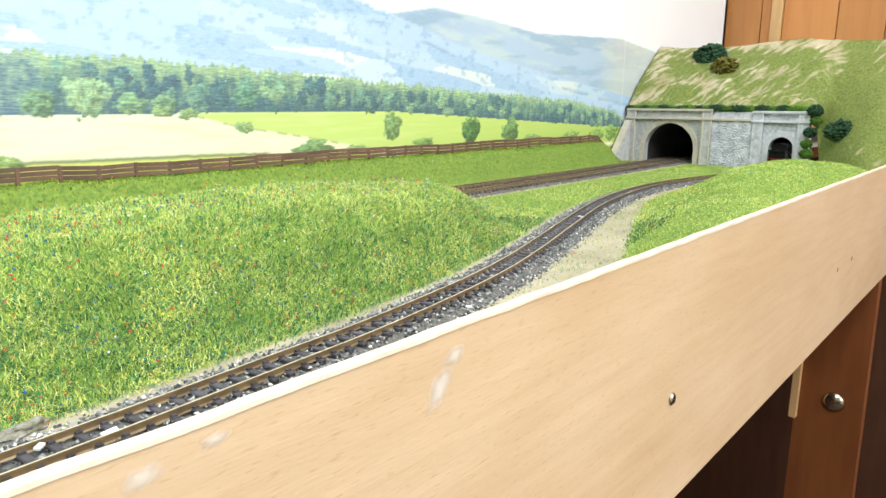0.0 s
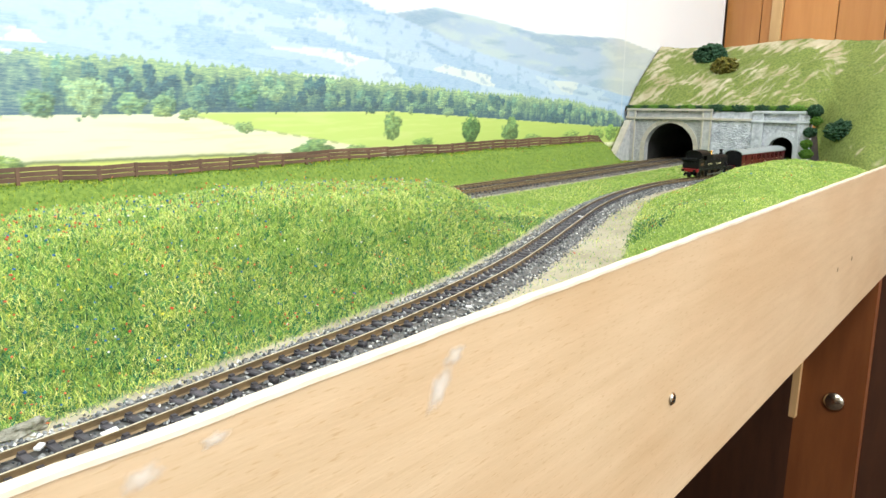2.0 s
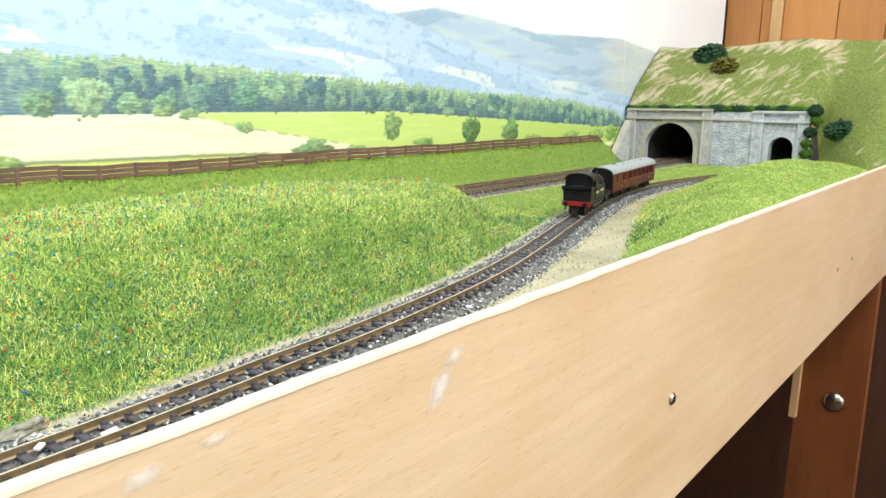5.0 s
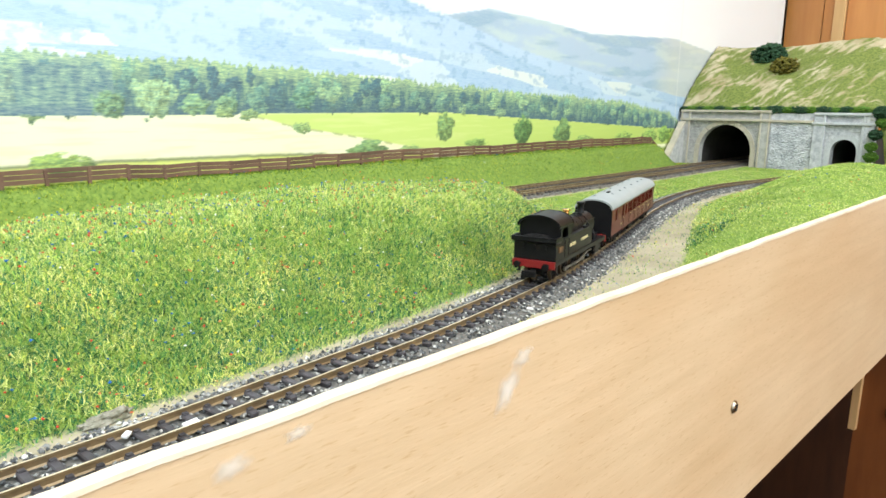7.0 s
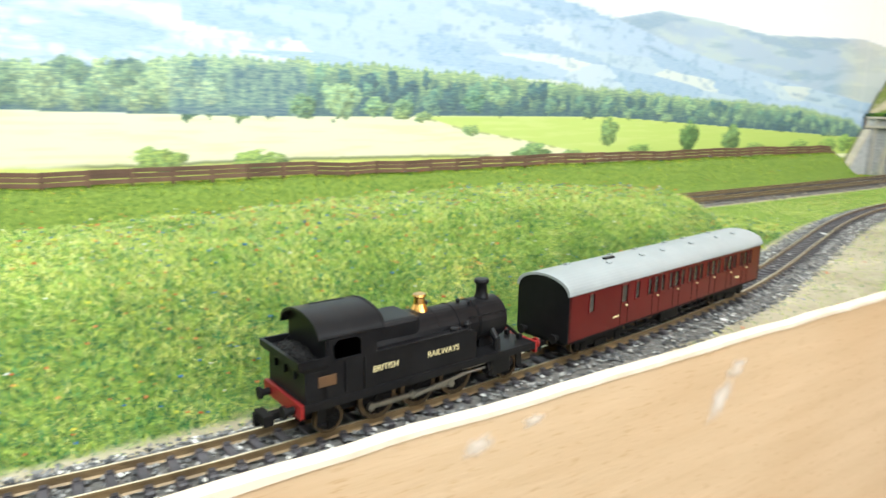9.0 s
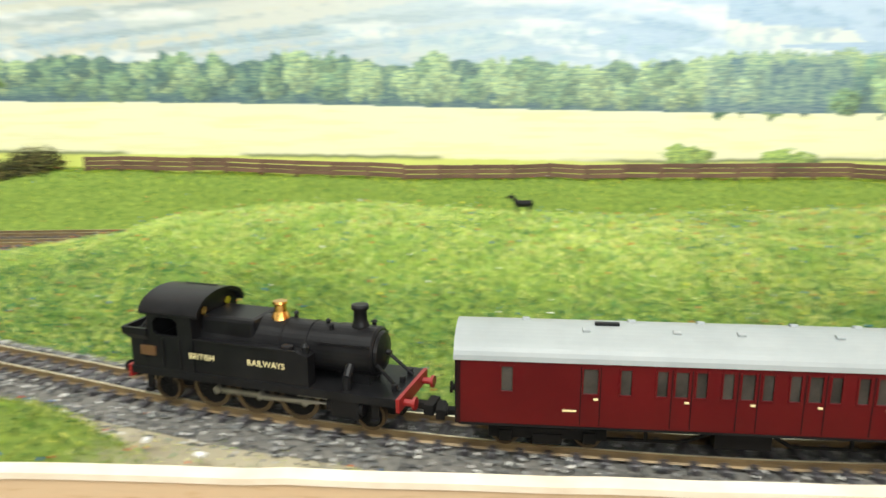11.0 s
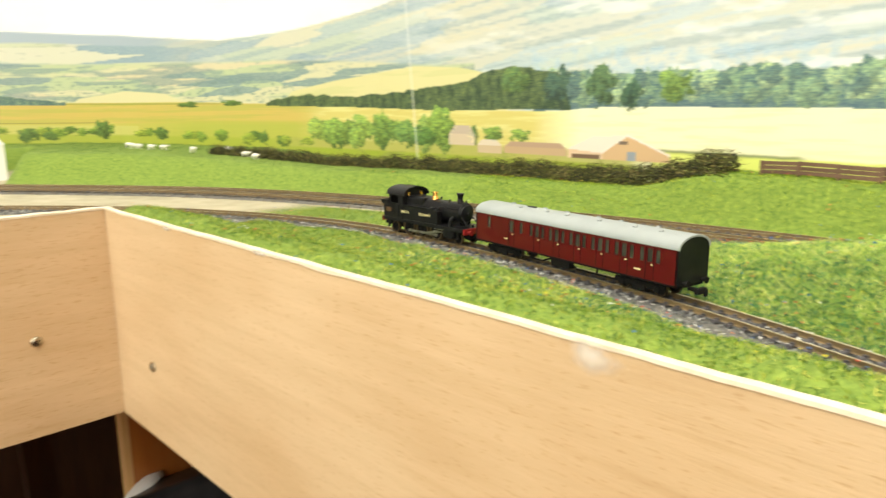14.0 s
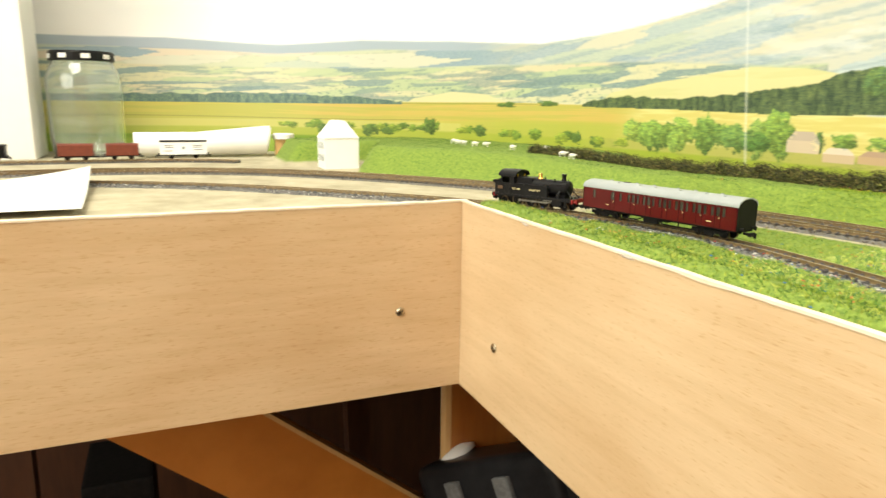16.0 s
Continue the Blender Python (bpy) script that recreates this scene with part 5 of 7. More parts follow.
def hedge():
    line = Line([(-0.143, 0.330), (-0.20, 0.329), (-0.28, 0.325), (-0.41, 0.313), (-0.52, 0.288), (-0.62, 0.25), (-0.68, 0.22)])
    rng = np.random.RandomState(9)
    n = 15000
    s = rng.uniform(0, line.length, n)
    P = np.array([line.at(a) for a in s])
    W = np.array([line.way(a) for a in s])
    shrink = 1 - 0.35 * s / line.length
    bump = 0.8 + 0.25 * np.array([noise.noise((a * 70, 2.2, 0)) for a in s])
    ang = rng.uniform(0, math.pi, n)
    rad = rng.rand(n) ** 0.35
    o = np.cos(ang) * rad * 0.011 * shrink
    h = np.sin(ang) * rad * 0.0205 * shrink * bump
    z = ground_height(P)[0]
    c = P + np.stack([-W[:, 1], W[:, 0]], 1) * o[:, None]
    ob = stone_mesh("hedge", c, z + h - 0.0035, rng.uniform(0.0006, 0.0016, n), HEDGE_LEAF, rng)
    # loose twigs
    m = 22000
    k = rng.randint(0, n, m)
    a = np.c_[c[k], z[k] + h[k]]
    d = rng.normal(0, 1, (m, 3)) * (0.0024, 0.0016, 0.0016)
    side = np.array((0, 0, 0.00022))
    V = np.stack([a - side, a + side, a + d], 1).reshape(-1, 3)
    F = np.arange(3 * m).reshape(-1, 3)
    me = bpy.data.meshes.new("twigs")
    me.from_pydata(V.tolist(), [], F.tolist())
    t = new("twig_mass", finish(me, HEDGE_LEAF))
    t.parent = ob
    t["kind"] = "stuff"
    tagged(ob, "dark brown-green foam hedge along the field edge", "hedge")


hedge()


# ---- turf ----
def turf(name, label, material, count, x0, x1, y0, y1, seed, length=(0.0022, 0.0042), need=0.35, flecks=0, sparse=0.0, thin=1.0, lie=0.75, above=None):
    rng = np.random.RandomState(seed)
    xy = np.c_[rng.uniform(x0, x1, count), rng.uniform(y0, y1, count)]
    z, g = ground_height(xy)
    e = 0.004
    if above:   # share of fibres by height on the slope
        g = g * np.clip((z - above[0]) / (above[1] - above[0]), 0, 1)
    ok = (rng.rand(count) < np.clip((g - need + 0.25) / 0.5, 0, 1)) & ~((xy[:, 0] > CORNER_X - 0.006) & (xy[:, 1] < 0.0022)) & (xy[:, 0] < 1.13)
    if sparse:   # stray tufts on the bare earth beside the ballast
        a1, a2 = abs(TRACK.distance(xy)), abs(OUTER.distance(xy))
        ok &= (a1 > sparse) & (a2 > 0.031) & (rng.rand(count) < np.clip((0.05 - a1) / 0.03 + 0.3, 0, 1))
    xy, z = xy[ok], z[ok]
    zx, zy = ground_height(xy + (e, 0))[0] - z, ground_height(xy + (0, e))[0] - z
    n = len(xy)
    up = np.c_[-zx / e, -zy / e, np.ones(n)]
    up /= np.linalg.norm(up, axis=1)[:, None]
    d = up * lie + rng.normal(0, 0.62, (n, 3))
    d += up * (0.08 + np.maximum(0, -2 * (d * up).sum(1)))[:, None]
    d /= np.linalg.norm(d, axis=1)[:, None]
    L = rng.uniform(*length, n)[:, None]
    a = rng.uniform(0, 6.28, n)
    side = np.c_[np.cos(a), np.sin(a), np.zeros(n)] * rng.uniform(0.00010, 0.00022, n)[:, None] * thin
    root = np.c_[xy, z - 0.0003]
    mid = root + d * L * 0.55
    tip = mid + (d * lie + rng.normal(0, 0.62, (n, 3)) - up * (0.75 - lie)) * L * 0.5
    tip += up * np.maximum(0, 0.0003 - ((tip - root) * up).sum(1))[:, None]
    V = np.stack([root - side, root + side, mid + side * 0.8, mid - side * 0.8, tip], 1).reshape(-1, 3)
    i = np.arange(n)[:, None] * 5
    q = np.concatenate([i + (0, 1, 2), i + (0, 2, 3), i + (3, 2, 4)], 1).reshape(-1, 3)
    me = bpy.data.meshes.new(name)
    me.from_pydata(V.tolist(), [], q.tolist())
    me.update()
    ob = new(name, finish(me, material))
    tagged(ob, label, "grass", kind="stuff")
    if flecks:
        k = rng.choice(n, min(n, flecks), replace=False)
        fl = stone_mesh("foam_flecks", xy[k], z[k] + rng.uniform(0.3, 0.85, len(k)) * length[1], rng.uniform(0.00028, 0.00060, len(k)), FLECK, rng)
        tagged(fl, "scattered red blue yellow and white foam flecks", "flowers", kind="stuff")
    return ob


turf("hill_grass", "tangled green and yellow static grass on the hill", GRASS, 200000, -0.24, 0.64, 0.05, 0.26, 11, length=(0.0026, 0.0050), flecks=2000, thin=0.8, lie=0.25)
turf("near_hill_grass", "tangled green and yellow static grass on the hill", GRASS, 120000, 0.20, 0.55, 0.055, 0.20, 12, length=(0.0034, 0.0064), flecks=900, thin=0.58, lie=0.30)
# thickest at the foot, so the shade there is put into the colour
turf("foot_grass", "bluish green static grass low on the hill, darkened for shade", SHADED_FIBRE, 120000, -0.10, 0.60, 0.05, 0.17, 22, length=(0.0022, 0.0044), thin=0.9, lie=0.35, above=(0.0050, -0.0080))
# straw towards the crest, where the top light is put into its colour
turf("straw_grass", "straw coloured fibres over the hill top, paler for the light there", LIT_STRAW, 75000, -0.20, 0.62, 0.10, 0.25, 21, length=(0.0030, 0.0054), thin=0.7, lie=0.12, above=(-0.004, 0.007))
turf("bank_grass", "dark green grass on the bank below the fence", BANK_GRASS, 140000, -0.35, 1.12, 0.27, 0.352, 13, (0.0015, 0.003), flecks=500, lie=0.45)
turf("meadow_grass", "short green meadow grass", MEADOW, 70000, -1.06, -0.35, -0.08, 0.352, 14, (0.001, 0.002))
turf("verge_grass", "green turf strip along the fascia", VERGE, 70000, CORNER_X, 0.09, 0.0030, 0.13, 15, (0.0018, 0.0036), flecks=250, lie=0.35)
turf("mound_grass", "bright green grass mound beside the tunnel track", MOUND, 110000, 0.42, 1.12, 0.0035, 0.15, 16, (0.0012, 0.0026), flecks=200, lie=0.35)
turf("field_grass", "short green grass between the tracks", MOUND, 60000, 0.58, 1.12, 0.13, 0.27, 17, (0.0010, 0.0022), flecks=150)
turf("field_grass", "short green grass between the tracks", VERGE, 30000, -0.46, -0.18, 0.12, 0.27, 18, (0.0010, 0.0022), flecks=60)
turf("stray_tufts", "thin stray grass tufts on the sandy earth", GRASS, 42000, 0.05, 0.75, 0.006, 0.16, 19, (0.0008, 0.0022), need=-0.1, flecks=160, sparse=0.0165)
turf("moss_tufts", "thin mossy tufts among the ballast", VERGE, 12000, -0.42, 0.12, 0.006, 0.16, 20, (0.0008, 0.0018), need=-0.1, flecks=120, sparse=0.0085)


# ---- rolling stock ----
MM = 0.00111   # one scale millimetre of the engine


def wheel(bm_name, parent, x, r, y, spokes=10, rim=WHEEL_RIM):
    """A spoked disc wheel with flange and bright rim, standing on the rail; turns about its own axle."""
    ob = new(bm_name)
    ob.parent = parent
    ob.location = (x, y, r)
    s = 1 if y > 0 else -1
    bm = bmesh.new()
    lathe(bm, [(r * 0.3, -0.4 * MM), (r * 0.82, -0.4 * MM), (r * 0.82, 0.3 * MM), (r * 0.3, 0.3 * MM)], 20, pose(0, 0, 0, -90 * s, 0, 0))
    for k in range(spokes):
        a = 2 * math.pi * k / spokes
        rod(bm, (0, 0.45 * MM * s, 0), (math.cos(a) * r * 0.85, 0.45 * MM * s, math.sin(a) * r * 0.85), 0.22 * MM, seg=5)
    rod(bm, (0, -0.8 * MM * s, 0), (0, 0.9 * MM * s, 0), r * 0.16, seg=10)
    part("spokes", bm, BLACK_MATT, ob)
    bm = bmesh.new()
    ring = [(r * 0.8, 0.7 * MM), (r * 0.8, -0.7 * MM), (r * 1.0, -0.7 * MM), (r * 1.0, 0.7 * MM)]
    seg = 24
    vs = [[bm.verts.new((q * math.cos(2 * math.pi * i / seg), h * s, q * math.sin(2 * math.pi * i / seg))) for i in range(seg)] for q, h in ring]
    for k in range(4):
        A, B = vs[k], vs[(k + 1) % 4]
        for i in range(seg):
            bm.faces.new((A[i], A[(i + 1) % seg], B[(i + 1) % seg], B[i]))
    bmesh.ops.recalc_face_normals(bm, faces=bm.faces[:])
    part("rim", bm, rim, ob, "tarnished metal rim")
    return ob


def buffers(parent, x, sgn, z=8.0, half=5.8, material=None):
    for y in (-half, half):
        bm = bmesh.new()
        rod(bm, (x, y * MM, z * MM), (x + sgn * 1.8 * MM, y * MM, z * MM), 0.75 * MM, seg=10)
        rod(bm, (x + sgn * 1.8 * MM, y * MM, z * MM), (x + sgn * 2.4 * MM, y * MM, z * MM), 1.35 * MM, seg=14)
        part("buffer", bm, material or BLACK_MATT, parent)


def coupler(parent, x, sgn, z=4.6):
    bm = bmesh.new()
    box(bm, min(x, x + sgn * 4 * MM), max(x, x + sgn * 4 * MM), -0.9 * MM, 0.9 * MM, (z - 0.7) * MM, (z + 0.7) * MM, 0.2 * MM)
    box(bm, min(x + sgn * 4 * MM, x + sgn * 6 * MM), max(x + sgn * 4 * MM, x + sgn * 6 * MM), -2.6 * MM, 2.6 * MM, (z - 1.1) * MM, (z + 1.2) * MM, 0.3 * MM)
    box(bm, min(x + sgn * 5.4 * MM, x + sgn * 6.4 * MM), max(x + sgn * 5.4 * MM, x + sgn * 6.4 * MM), -2.6 * MM, -1.2 * MM, (z - 2.2) * MM, (z + 0.6) * MM, 0.2 * MM)
    part("coupler", bm, BLACK_MATT, parent, "black hook coupler")


def text_part(name, words, size, m, material, parent):
    c = bpy.data.curves.new(name, "FONT")
    c.body, c.size, c.extrude, c.align_x, c.align_y = words, size, 0.00006, "CENTER", "CENTER"
    tmp = bpy.data.objects.new(name, c)
    scene.collection.objects.link(tmp)
    dg = bpy.context.evaluated_depsgraph_get()
    me = bpy.data.meshes.new_from_object(tmp.evaluated_get(dg))
    bpy.data.objects.remove(tmp)
    me.materials.clear()
    me.materials.append(material)
    ob = new(name, me)
    ob.parent = parent
    ob.matrix_basis = m
    return ob


LONG = 1.06   # drawn-out length of the engine


def locomotive():
    """Small side-tank engine running bunker first; bunker towards +x, rail top at z = 0."""
    e = thing("tank_locomotive", "black model side-tank steam locomotive with brass dome, running bunker first", "locomotive")
    W = 8.7 * MM
    FRONT, NOSE = -25.0, -18.9
    bm = bmesh.new()
    box(bm, FRONT * MM, 35.5 * MM, -W, W, 8.0 * MM, 9.0 * MM, 0.2 * MM)
    part("running_plate", bm, BLACK, e)
    bm = bmesh.new()
    box(bm, (FRONT + 0.5) * MM, 34 * MM, -3.2 * MM, 3.2 * MM, 3.0 * MM, 8.2 * MM, 0.3 * MM)
    part("frame", bm, BLACK_MATT, e)
    PLATE = mat("dull_plate", (0.10, 0.05, 0.02), rough=0.5)
    for s in (-1, 1):
        def span(a, b):
            return sorted((s * a, s * b))
        # hanging edge of the running plate
        bm = bmesh.new()
        y0, y1 = span(W + 0.05 * MM, W - 0.4 * MM)
        box(bm, FRONT * MM, 35.4 * MM, y0, y1, 7.2 * MM, 8.6 * MM, 0.1 * MM)
        part("valance", bm, BLACK, e)
        # side tank: flat top with a raised lip, front corner cut down
        bm = bmesh.new()
        y0, y1 = span(W - 0.35 * MM, W - 3.4 * MM)
        out = [(-6.7, 9), (19.8, 9), (19.8, 16.3), (-4.2, 16.3), (-6.7, 15.6)]
        extrude_outline(bm, [(x * MM, z * MM) for x, z in out], y0, y1, "y")
        part("side_tank", bm, BLACK, e)
        bm = bmesh.new()
        y0, y1 = span(W - 0.15 * MM, W - 0.6 * MM)
        box(bm, -4.2 * MM, 19.6 * MM, y0, y1, 16.2 * MM, 16.75 * MM, 0.15 * MM)
        part("tank_lip", bm, BLACK, e)
        # cab side with its window opening
        bm = bmesh.new()
        y0, y1 = span(W - 0.1 * MM, W - 0.7 * MM)
        out = [(19.4, 9), (31.6, 9), (31.6, 17.2), (30.4, 18.0), (30.0, 22.2), (19.6, 22.2), (19.4, 16.5)]
        outer = [(x * MM, z * MM) for x, z in out]
        hole = [(23.0, 16.9), (28.2, 16.9), (29.0, 17.6), (29.0, 20.0), (28.0, 21.0), (24.0, 21.0), (23.0, 20.2)]
        hole = [(x * MM, z * MM) for x, z in hole]
        A = [bm.verts.new((x, y0, z)) for x, z in outer]
        H = [bm.verts.new((x, y0, z)) for x, z in hole]
        es = [bm.edges.new((A[i], A[(i + 1) % len(A)])) for i in range(len(A))] + [bm.edges.new((H[i], H[(i + 1) % len(H)])) for i in range(len(H))]
        r = bmesh.ops.triangle_fill(bm, use_beauty=True, edges=es)
        fs = [g for g in r["geom"] if isinstance(g, bmesh.types.BMFace)]
        x = bmesh.ops.extrude_face_region(bm, geom=fs)
        bmesh.ops.translate(bm, verts=[g for g in x["geom"] if isinstance(g, bmesh.types.BMVert)], vec=(0, y1 - y0, 0))
        bmesh.ops.recalc_face_normals(bm, faces=bm.faces[:])
        part("cab_side", bm, BLACK, e)
        for x in (22.4, 26.6):   # door pillars with handrails
            bm = bmesh.new()
            rod(bm, (x * MM, s * (W + 0.25 * MM), 9.6 * MM), (x * MM, s * (W + 0.25 * MM), 16.4 * MM), 0.16 * MM, seg=6)
            part("cab_handrail", bm, BLACK, e)
        text_part("lettering", "BRITISH", 1.9 * MM, pose(17.4 * MM, s * (W + 0.02 * MM), 12.9 * MM, 90, 0, 180 if s > 0 else 0), GOLD, e)
        text_part("lettering", "RAILWAYS", 1.9 * MM, pose(2.6 * MM, s * (W - 0.25 * MM), 12.9 * MM, 90, 0, 180 if s > 0 else 0), GOLD, e)
        bm = bmesh.new()
        box(bm, 28.6 * MM, 32.4 * MM, s * W - 0.2 * MM, s * W + 0.2 * MM, 12.0 * MM, 14.2 * MM, 0.1 * MM)
        part("number_plate", bm, PLATE, e, "small dull number plate")
    # cab: spectacle plates and roof
    for x in (19.4, 30.0):
        bm = bmesh.new()
        out = [(-W + 0.3 * MM, 9 * MM), (W - 0.3 * MM, 9 * MM), (W - 0.3 * MM, 22 * MM)] + [(W * math.cos(a) * 0.96, (22 + 3.3 * math.sin(a)) * MM) for a in np.linspace(0.2, math.pi - 0.2, 10)] + [(-W + 0.3 * MM, 22 * MM)]
        if x > 20:
            out = [(y, max(z, 16.8 * MM)) if z < 10 * MM else (y, z) for y, z in out]
        extrude_outline(bm, out, x * MM, (x + 0.6) * MM)
        part("spectacle_plate", bm, BLACK, e)
    for y in (-4.4, 4.4):
        bm = bmesh.new()
        rod(bm, (19.3 * MM, y * MM, 22.0 * MM), (19.0 * MM, y * MM, 22.0 * MM), 1.0 * MM, seg=16)
        p = part("spectacle_window", bm, BRASS, e, "round brass-rimmed spectacle window")
        bm = bmesh.new()
        rod(bm, (19.05 * MM, y * MM, 22.0 * MM), (18.95 * MM, y * MM, 22.0 * MM), 0.75 * MM, seg=16)
        part("pane", bm, GLASSDARK, p)
    bm = bmesh.new()
    a = np.linspace(0.06, math.pi - 0.06, 33)
    out = [((W + 0.15 * MM) * math.cos(t), (21.4 + 4.6 * math.sin(t) ** 0.9) * MM) for t in a] + [((W - 0.25 * MM) * math.cos(t), (21.0 + 4.3 * math.sin(t) ** 0.9) * MM) for t in a[::-1]]
    extrude_outline(bm, out, 17.8 * MM, 32.2 * MM)
    part("cab_roof", bm, BLACK, e)
    bm = bmesh.new()
    box(bm, 20.5 * MM, 28.5 * MM, -3.3 * MM, -2.8 * MM, 25.3 * MM, 25.95 * MM, 0.1 * MM)
    part("roof_rib", bm, BLACK, e)
    bm = bmesh.new()
    out = [((W + 0.3 * MM) * math.cos(t), (21.4 + 4.75 * math.sin(t) ** 0.9) * MM) for t in a] + [((W + 0.1 * MM) * math.cos(t), (21.4 + 4.5 * math.sin(t) ** 0.9) * MM) for t in a[::-1]]
    extrude_outline(bm, out, 17.7 * MM, 18.2 * MM)
    part("roof_beading", bm, BLACK, e)
    # bunker, flared at the top
    bm = bmesh.new()
    box(bm, 30.2 * MM, 35.0 * MM, -W + 0.1 * MM, W - 0.1 * MM, 9 * MM, 15.6 * MM, 0.35 * MM)
    part("bunker", bm, BLACK, e)
    bm = bmesh.new()
    lo = [(30.4, -8.55), (34.9, -8.55), (34.9, 8.55), (30.4, 8.55)]
    hi = [(30.4, -9.2), (36.6, -9.2), (36.6, 9.2), (30.4, 9.2)]
    rings = [[bm.verts.new((x * MM, y * MM, z * MM)) for x, y in q] for q, z in ((lo, 15.4), (hi, 16.6), (hi, 18.2))]
    ins = [[bm.verts.new((x * MM, y * MM, z * MM)) for x, y in ((30.4, -8.6), (35.9, -8.6), (35.9, 8.6), (30.4, 8.6))] for z in (18.2, 16.8)]
    rings += ins
    for A, B in zip(rings, rings[1:]):
        for i in range(4):
            bm.faces.new((A[i], A[(i + 1) % 4], B[(i + 1) % 4], B[i]))
    bm.faces.new(rings[-1])
    bmesh.ops.recalc_face_normals(bm, faces=bm.faces[:])
    part("bunker_flare", bm, BLACK, e)
    bm = bmesh.new()
    bmesh.ops.create_icosphere(bm, subdivisions=4, radius=1)
    for v in bm.verts:
        k = 1 + 0.16 * noise.noise(v.co * 5) + 0.1 * noise.noise(v.co * 11)
        v.co = Vector(((33.2 + v.co.x * 2.5 * k) * MM, v.co.y * 6.6 * k * MM, (16.7 + v.co.z * 2.2 * k) * MM))
    part("coal", bm, BLACK_MATT, e, "heaped black coal")
    for y in (-4.5, 0, 4.5):
        bm = bmesh.new()
        box(bm, 35.0 * MM, 35.6 * MM, (y - 0.4) * MM, (y + 0.4) * MM, 13.4 * MM, 15.0 * MM, 0.1 * MM)
        part("lamp_iron", bm, BLACK, e)
    # boiler
    bm = bmesh.new()
    m = pose(0, 0, 15.4 * MM, 0, 90, 0)
    lathe(bm, [(4.9 * MM, NOSE * MM), (5.35 * MM, (NOSE + 0.5) * MM), (5.4 * MM, -10.6 * MM), (5.12 * MM, -10.5 * MM), (5.3 * MM, 0 * MM), (5.7 * MM, 7 * MM), (5.8 * MM, 19.4 * MM)], 36, m)
    part("boiler", bm, BLACK, e)
    for x in (-10.4, -4.5, 1.2):
        bm = bmesh.new()
        r = 5.17 + 0.13 * (x + 10.4) / 10
        lathe(bm, [((r + 0.13) * MM, (x - 0.2) * MM), ((r + 0.13) * MM, (x + 0.2) * MM)], 36, m)
        part("boiler_band", bm, BLACK, e)
    bm = bmesh.new()
    box(bm, 6.6 * MM, 19.5 * MM, -5.4 * MM, 5.4 * MM, 13 * MM, 21.3 * MM, 1.7 * MM, seg=4)
    part("firebox", bm, BLACK, e)
    bm = bmesh.new()
    box(bm, -17.6 * MM, -11.6 * MM, -3.4 * MM, 3.4 * MM, 8.5 * MM, 12 * MM, 0.3 * MM)
    part("saddle", bm, BLACK, e)
    bm = bmesh.new()
    lathe(bm, [(4.5 * MM, 0), (4.1 * MM, 0.6 * MM), (2.0 * MM, 1.1 * MM), (0.6 * MM, 1.3 * MM), (0.5 * MM, 2.2 * MM)], 24, pose(NOSE * MM, 0, 15.4 * MM, 0, -90, 0))
    part("smokebox_door", bm, BLACK, e)
    bm = bmesh.new()
    lathe(bm, [(2.2 * MM, -0.6 * MM), (1.7 * MM, 0.4 * MM), (1.4 * MM, 1.3 * MM), (1.35 * MM, 3.4 * MM), (1.8 * MM, 3.8 * MM), (1.75 * MM, 4.7 * MM), (1.2 * MM, 4.7 * MM)], 24, pose(-14.6 * MM, 0, 20.6 * MM))
    part("chimney", bm, BLACK, e, smooth=True)
    bm = bmesh.new()
    lathe(bm, [(2.2 * MM, -0.6 * MM), (1.9 * MM, 0.4 * MM), (1.35 * MM, 1.5 * MM), (1.2 * MM, 2.9 * MM), (1.6 * MM, 3.3 * MM), (1.5 * MM, 3.8 * MM), (0.5 * MM, 3.8 * MM)], 24, pose(3.4 * MM, 0, 20.7 * MM))
    part("safety_valve_cover", bm, BRASS, e, "polished brass safety valve cover")
    for x, y, h in ((0.6, -1.6, 2.0), (-7.5, 0.0, 1.5), (-9.2, 2.2, 1.4), (-16.8, -2.0, 1.6)):
        bm = bmesh.new()
        lathe(bm, [(0.5 * MM, -0.4 * MM), (0.42 * MM, h * 0.6 * MM), (0.65 * MM, h * 0.75 * MM), (0.3 * MM, h * MM)], 10, pose(x * MM, y * MM, 20.0 * MM))
        part("fitting", bm, BLACK, e)
    for s in (-1, 1):
        def span(a, b):
            return sorted((s * a, s * b))
        bm = bmesh.new()
        lathe(bm, [(1.3 * MM, 0), (1.25 * MM, 0.9 * MM), (0.9 * MM, 1.1 * MM), (0.3 * MM, 1.2 * MM)], 16, pose(-1.6 * MM, s * 6.9 * MM, 16.2 * MM))
        part("tank_filler", bm, BLACK, e)
        bm = bmesh.new()
        lathe(bm, [(0.8 * MM, 0), (0.7 * MM, 1.6 * MM), (0.9 * MM, 1.7 * MM), (0.3 * MM, 2.3 * MM)], 12, pose(-5.4 * MM, s * 6.6 * MM, 15.6 * MM))
        part("tank_vent", bm, BLACK, e)
        bm = bmesh.new()
        rod(bm, ((NOSE + 0.4) * MM, s * 5.2 * MM, 18.0 * MM), (-7.0 * MM, s * 5.3 * MM, 18.0 * MM), 0.2 * MM, seg=6)
        for x in (NOSE + 1.5, -12.5, -8):
            rod(bm, (x * MM, s * 4.4 * MM, 17.8 * MM), (x * MM, s * 5.3 * MM, 18.0 * MM), 0.25 * MM, seg=6)
        part("handrail", bm, BLACK, e)
        bm = bmesh.new()
        y0, y1 = span(5.2 * MM, 8.5 * MM)
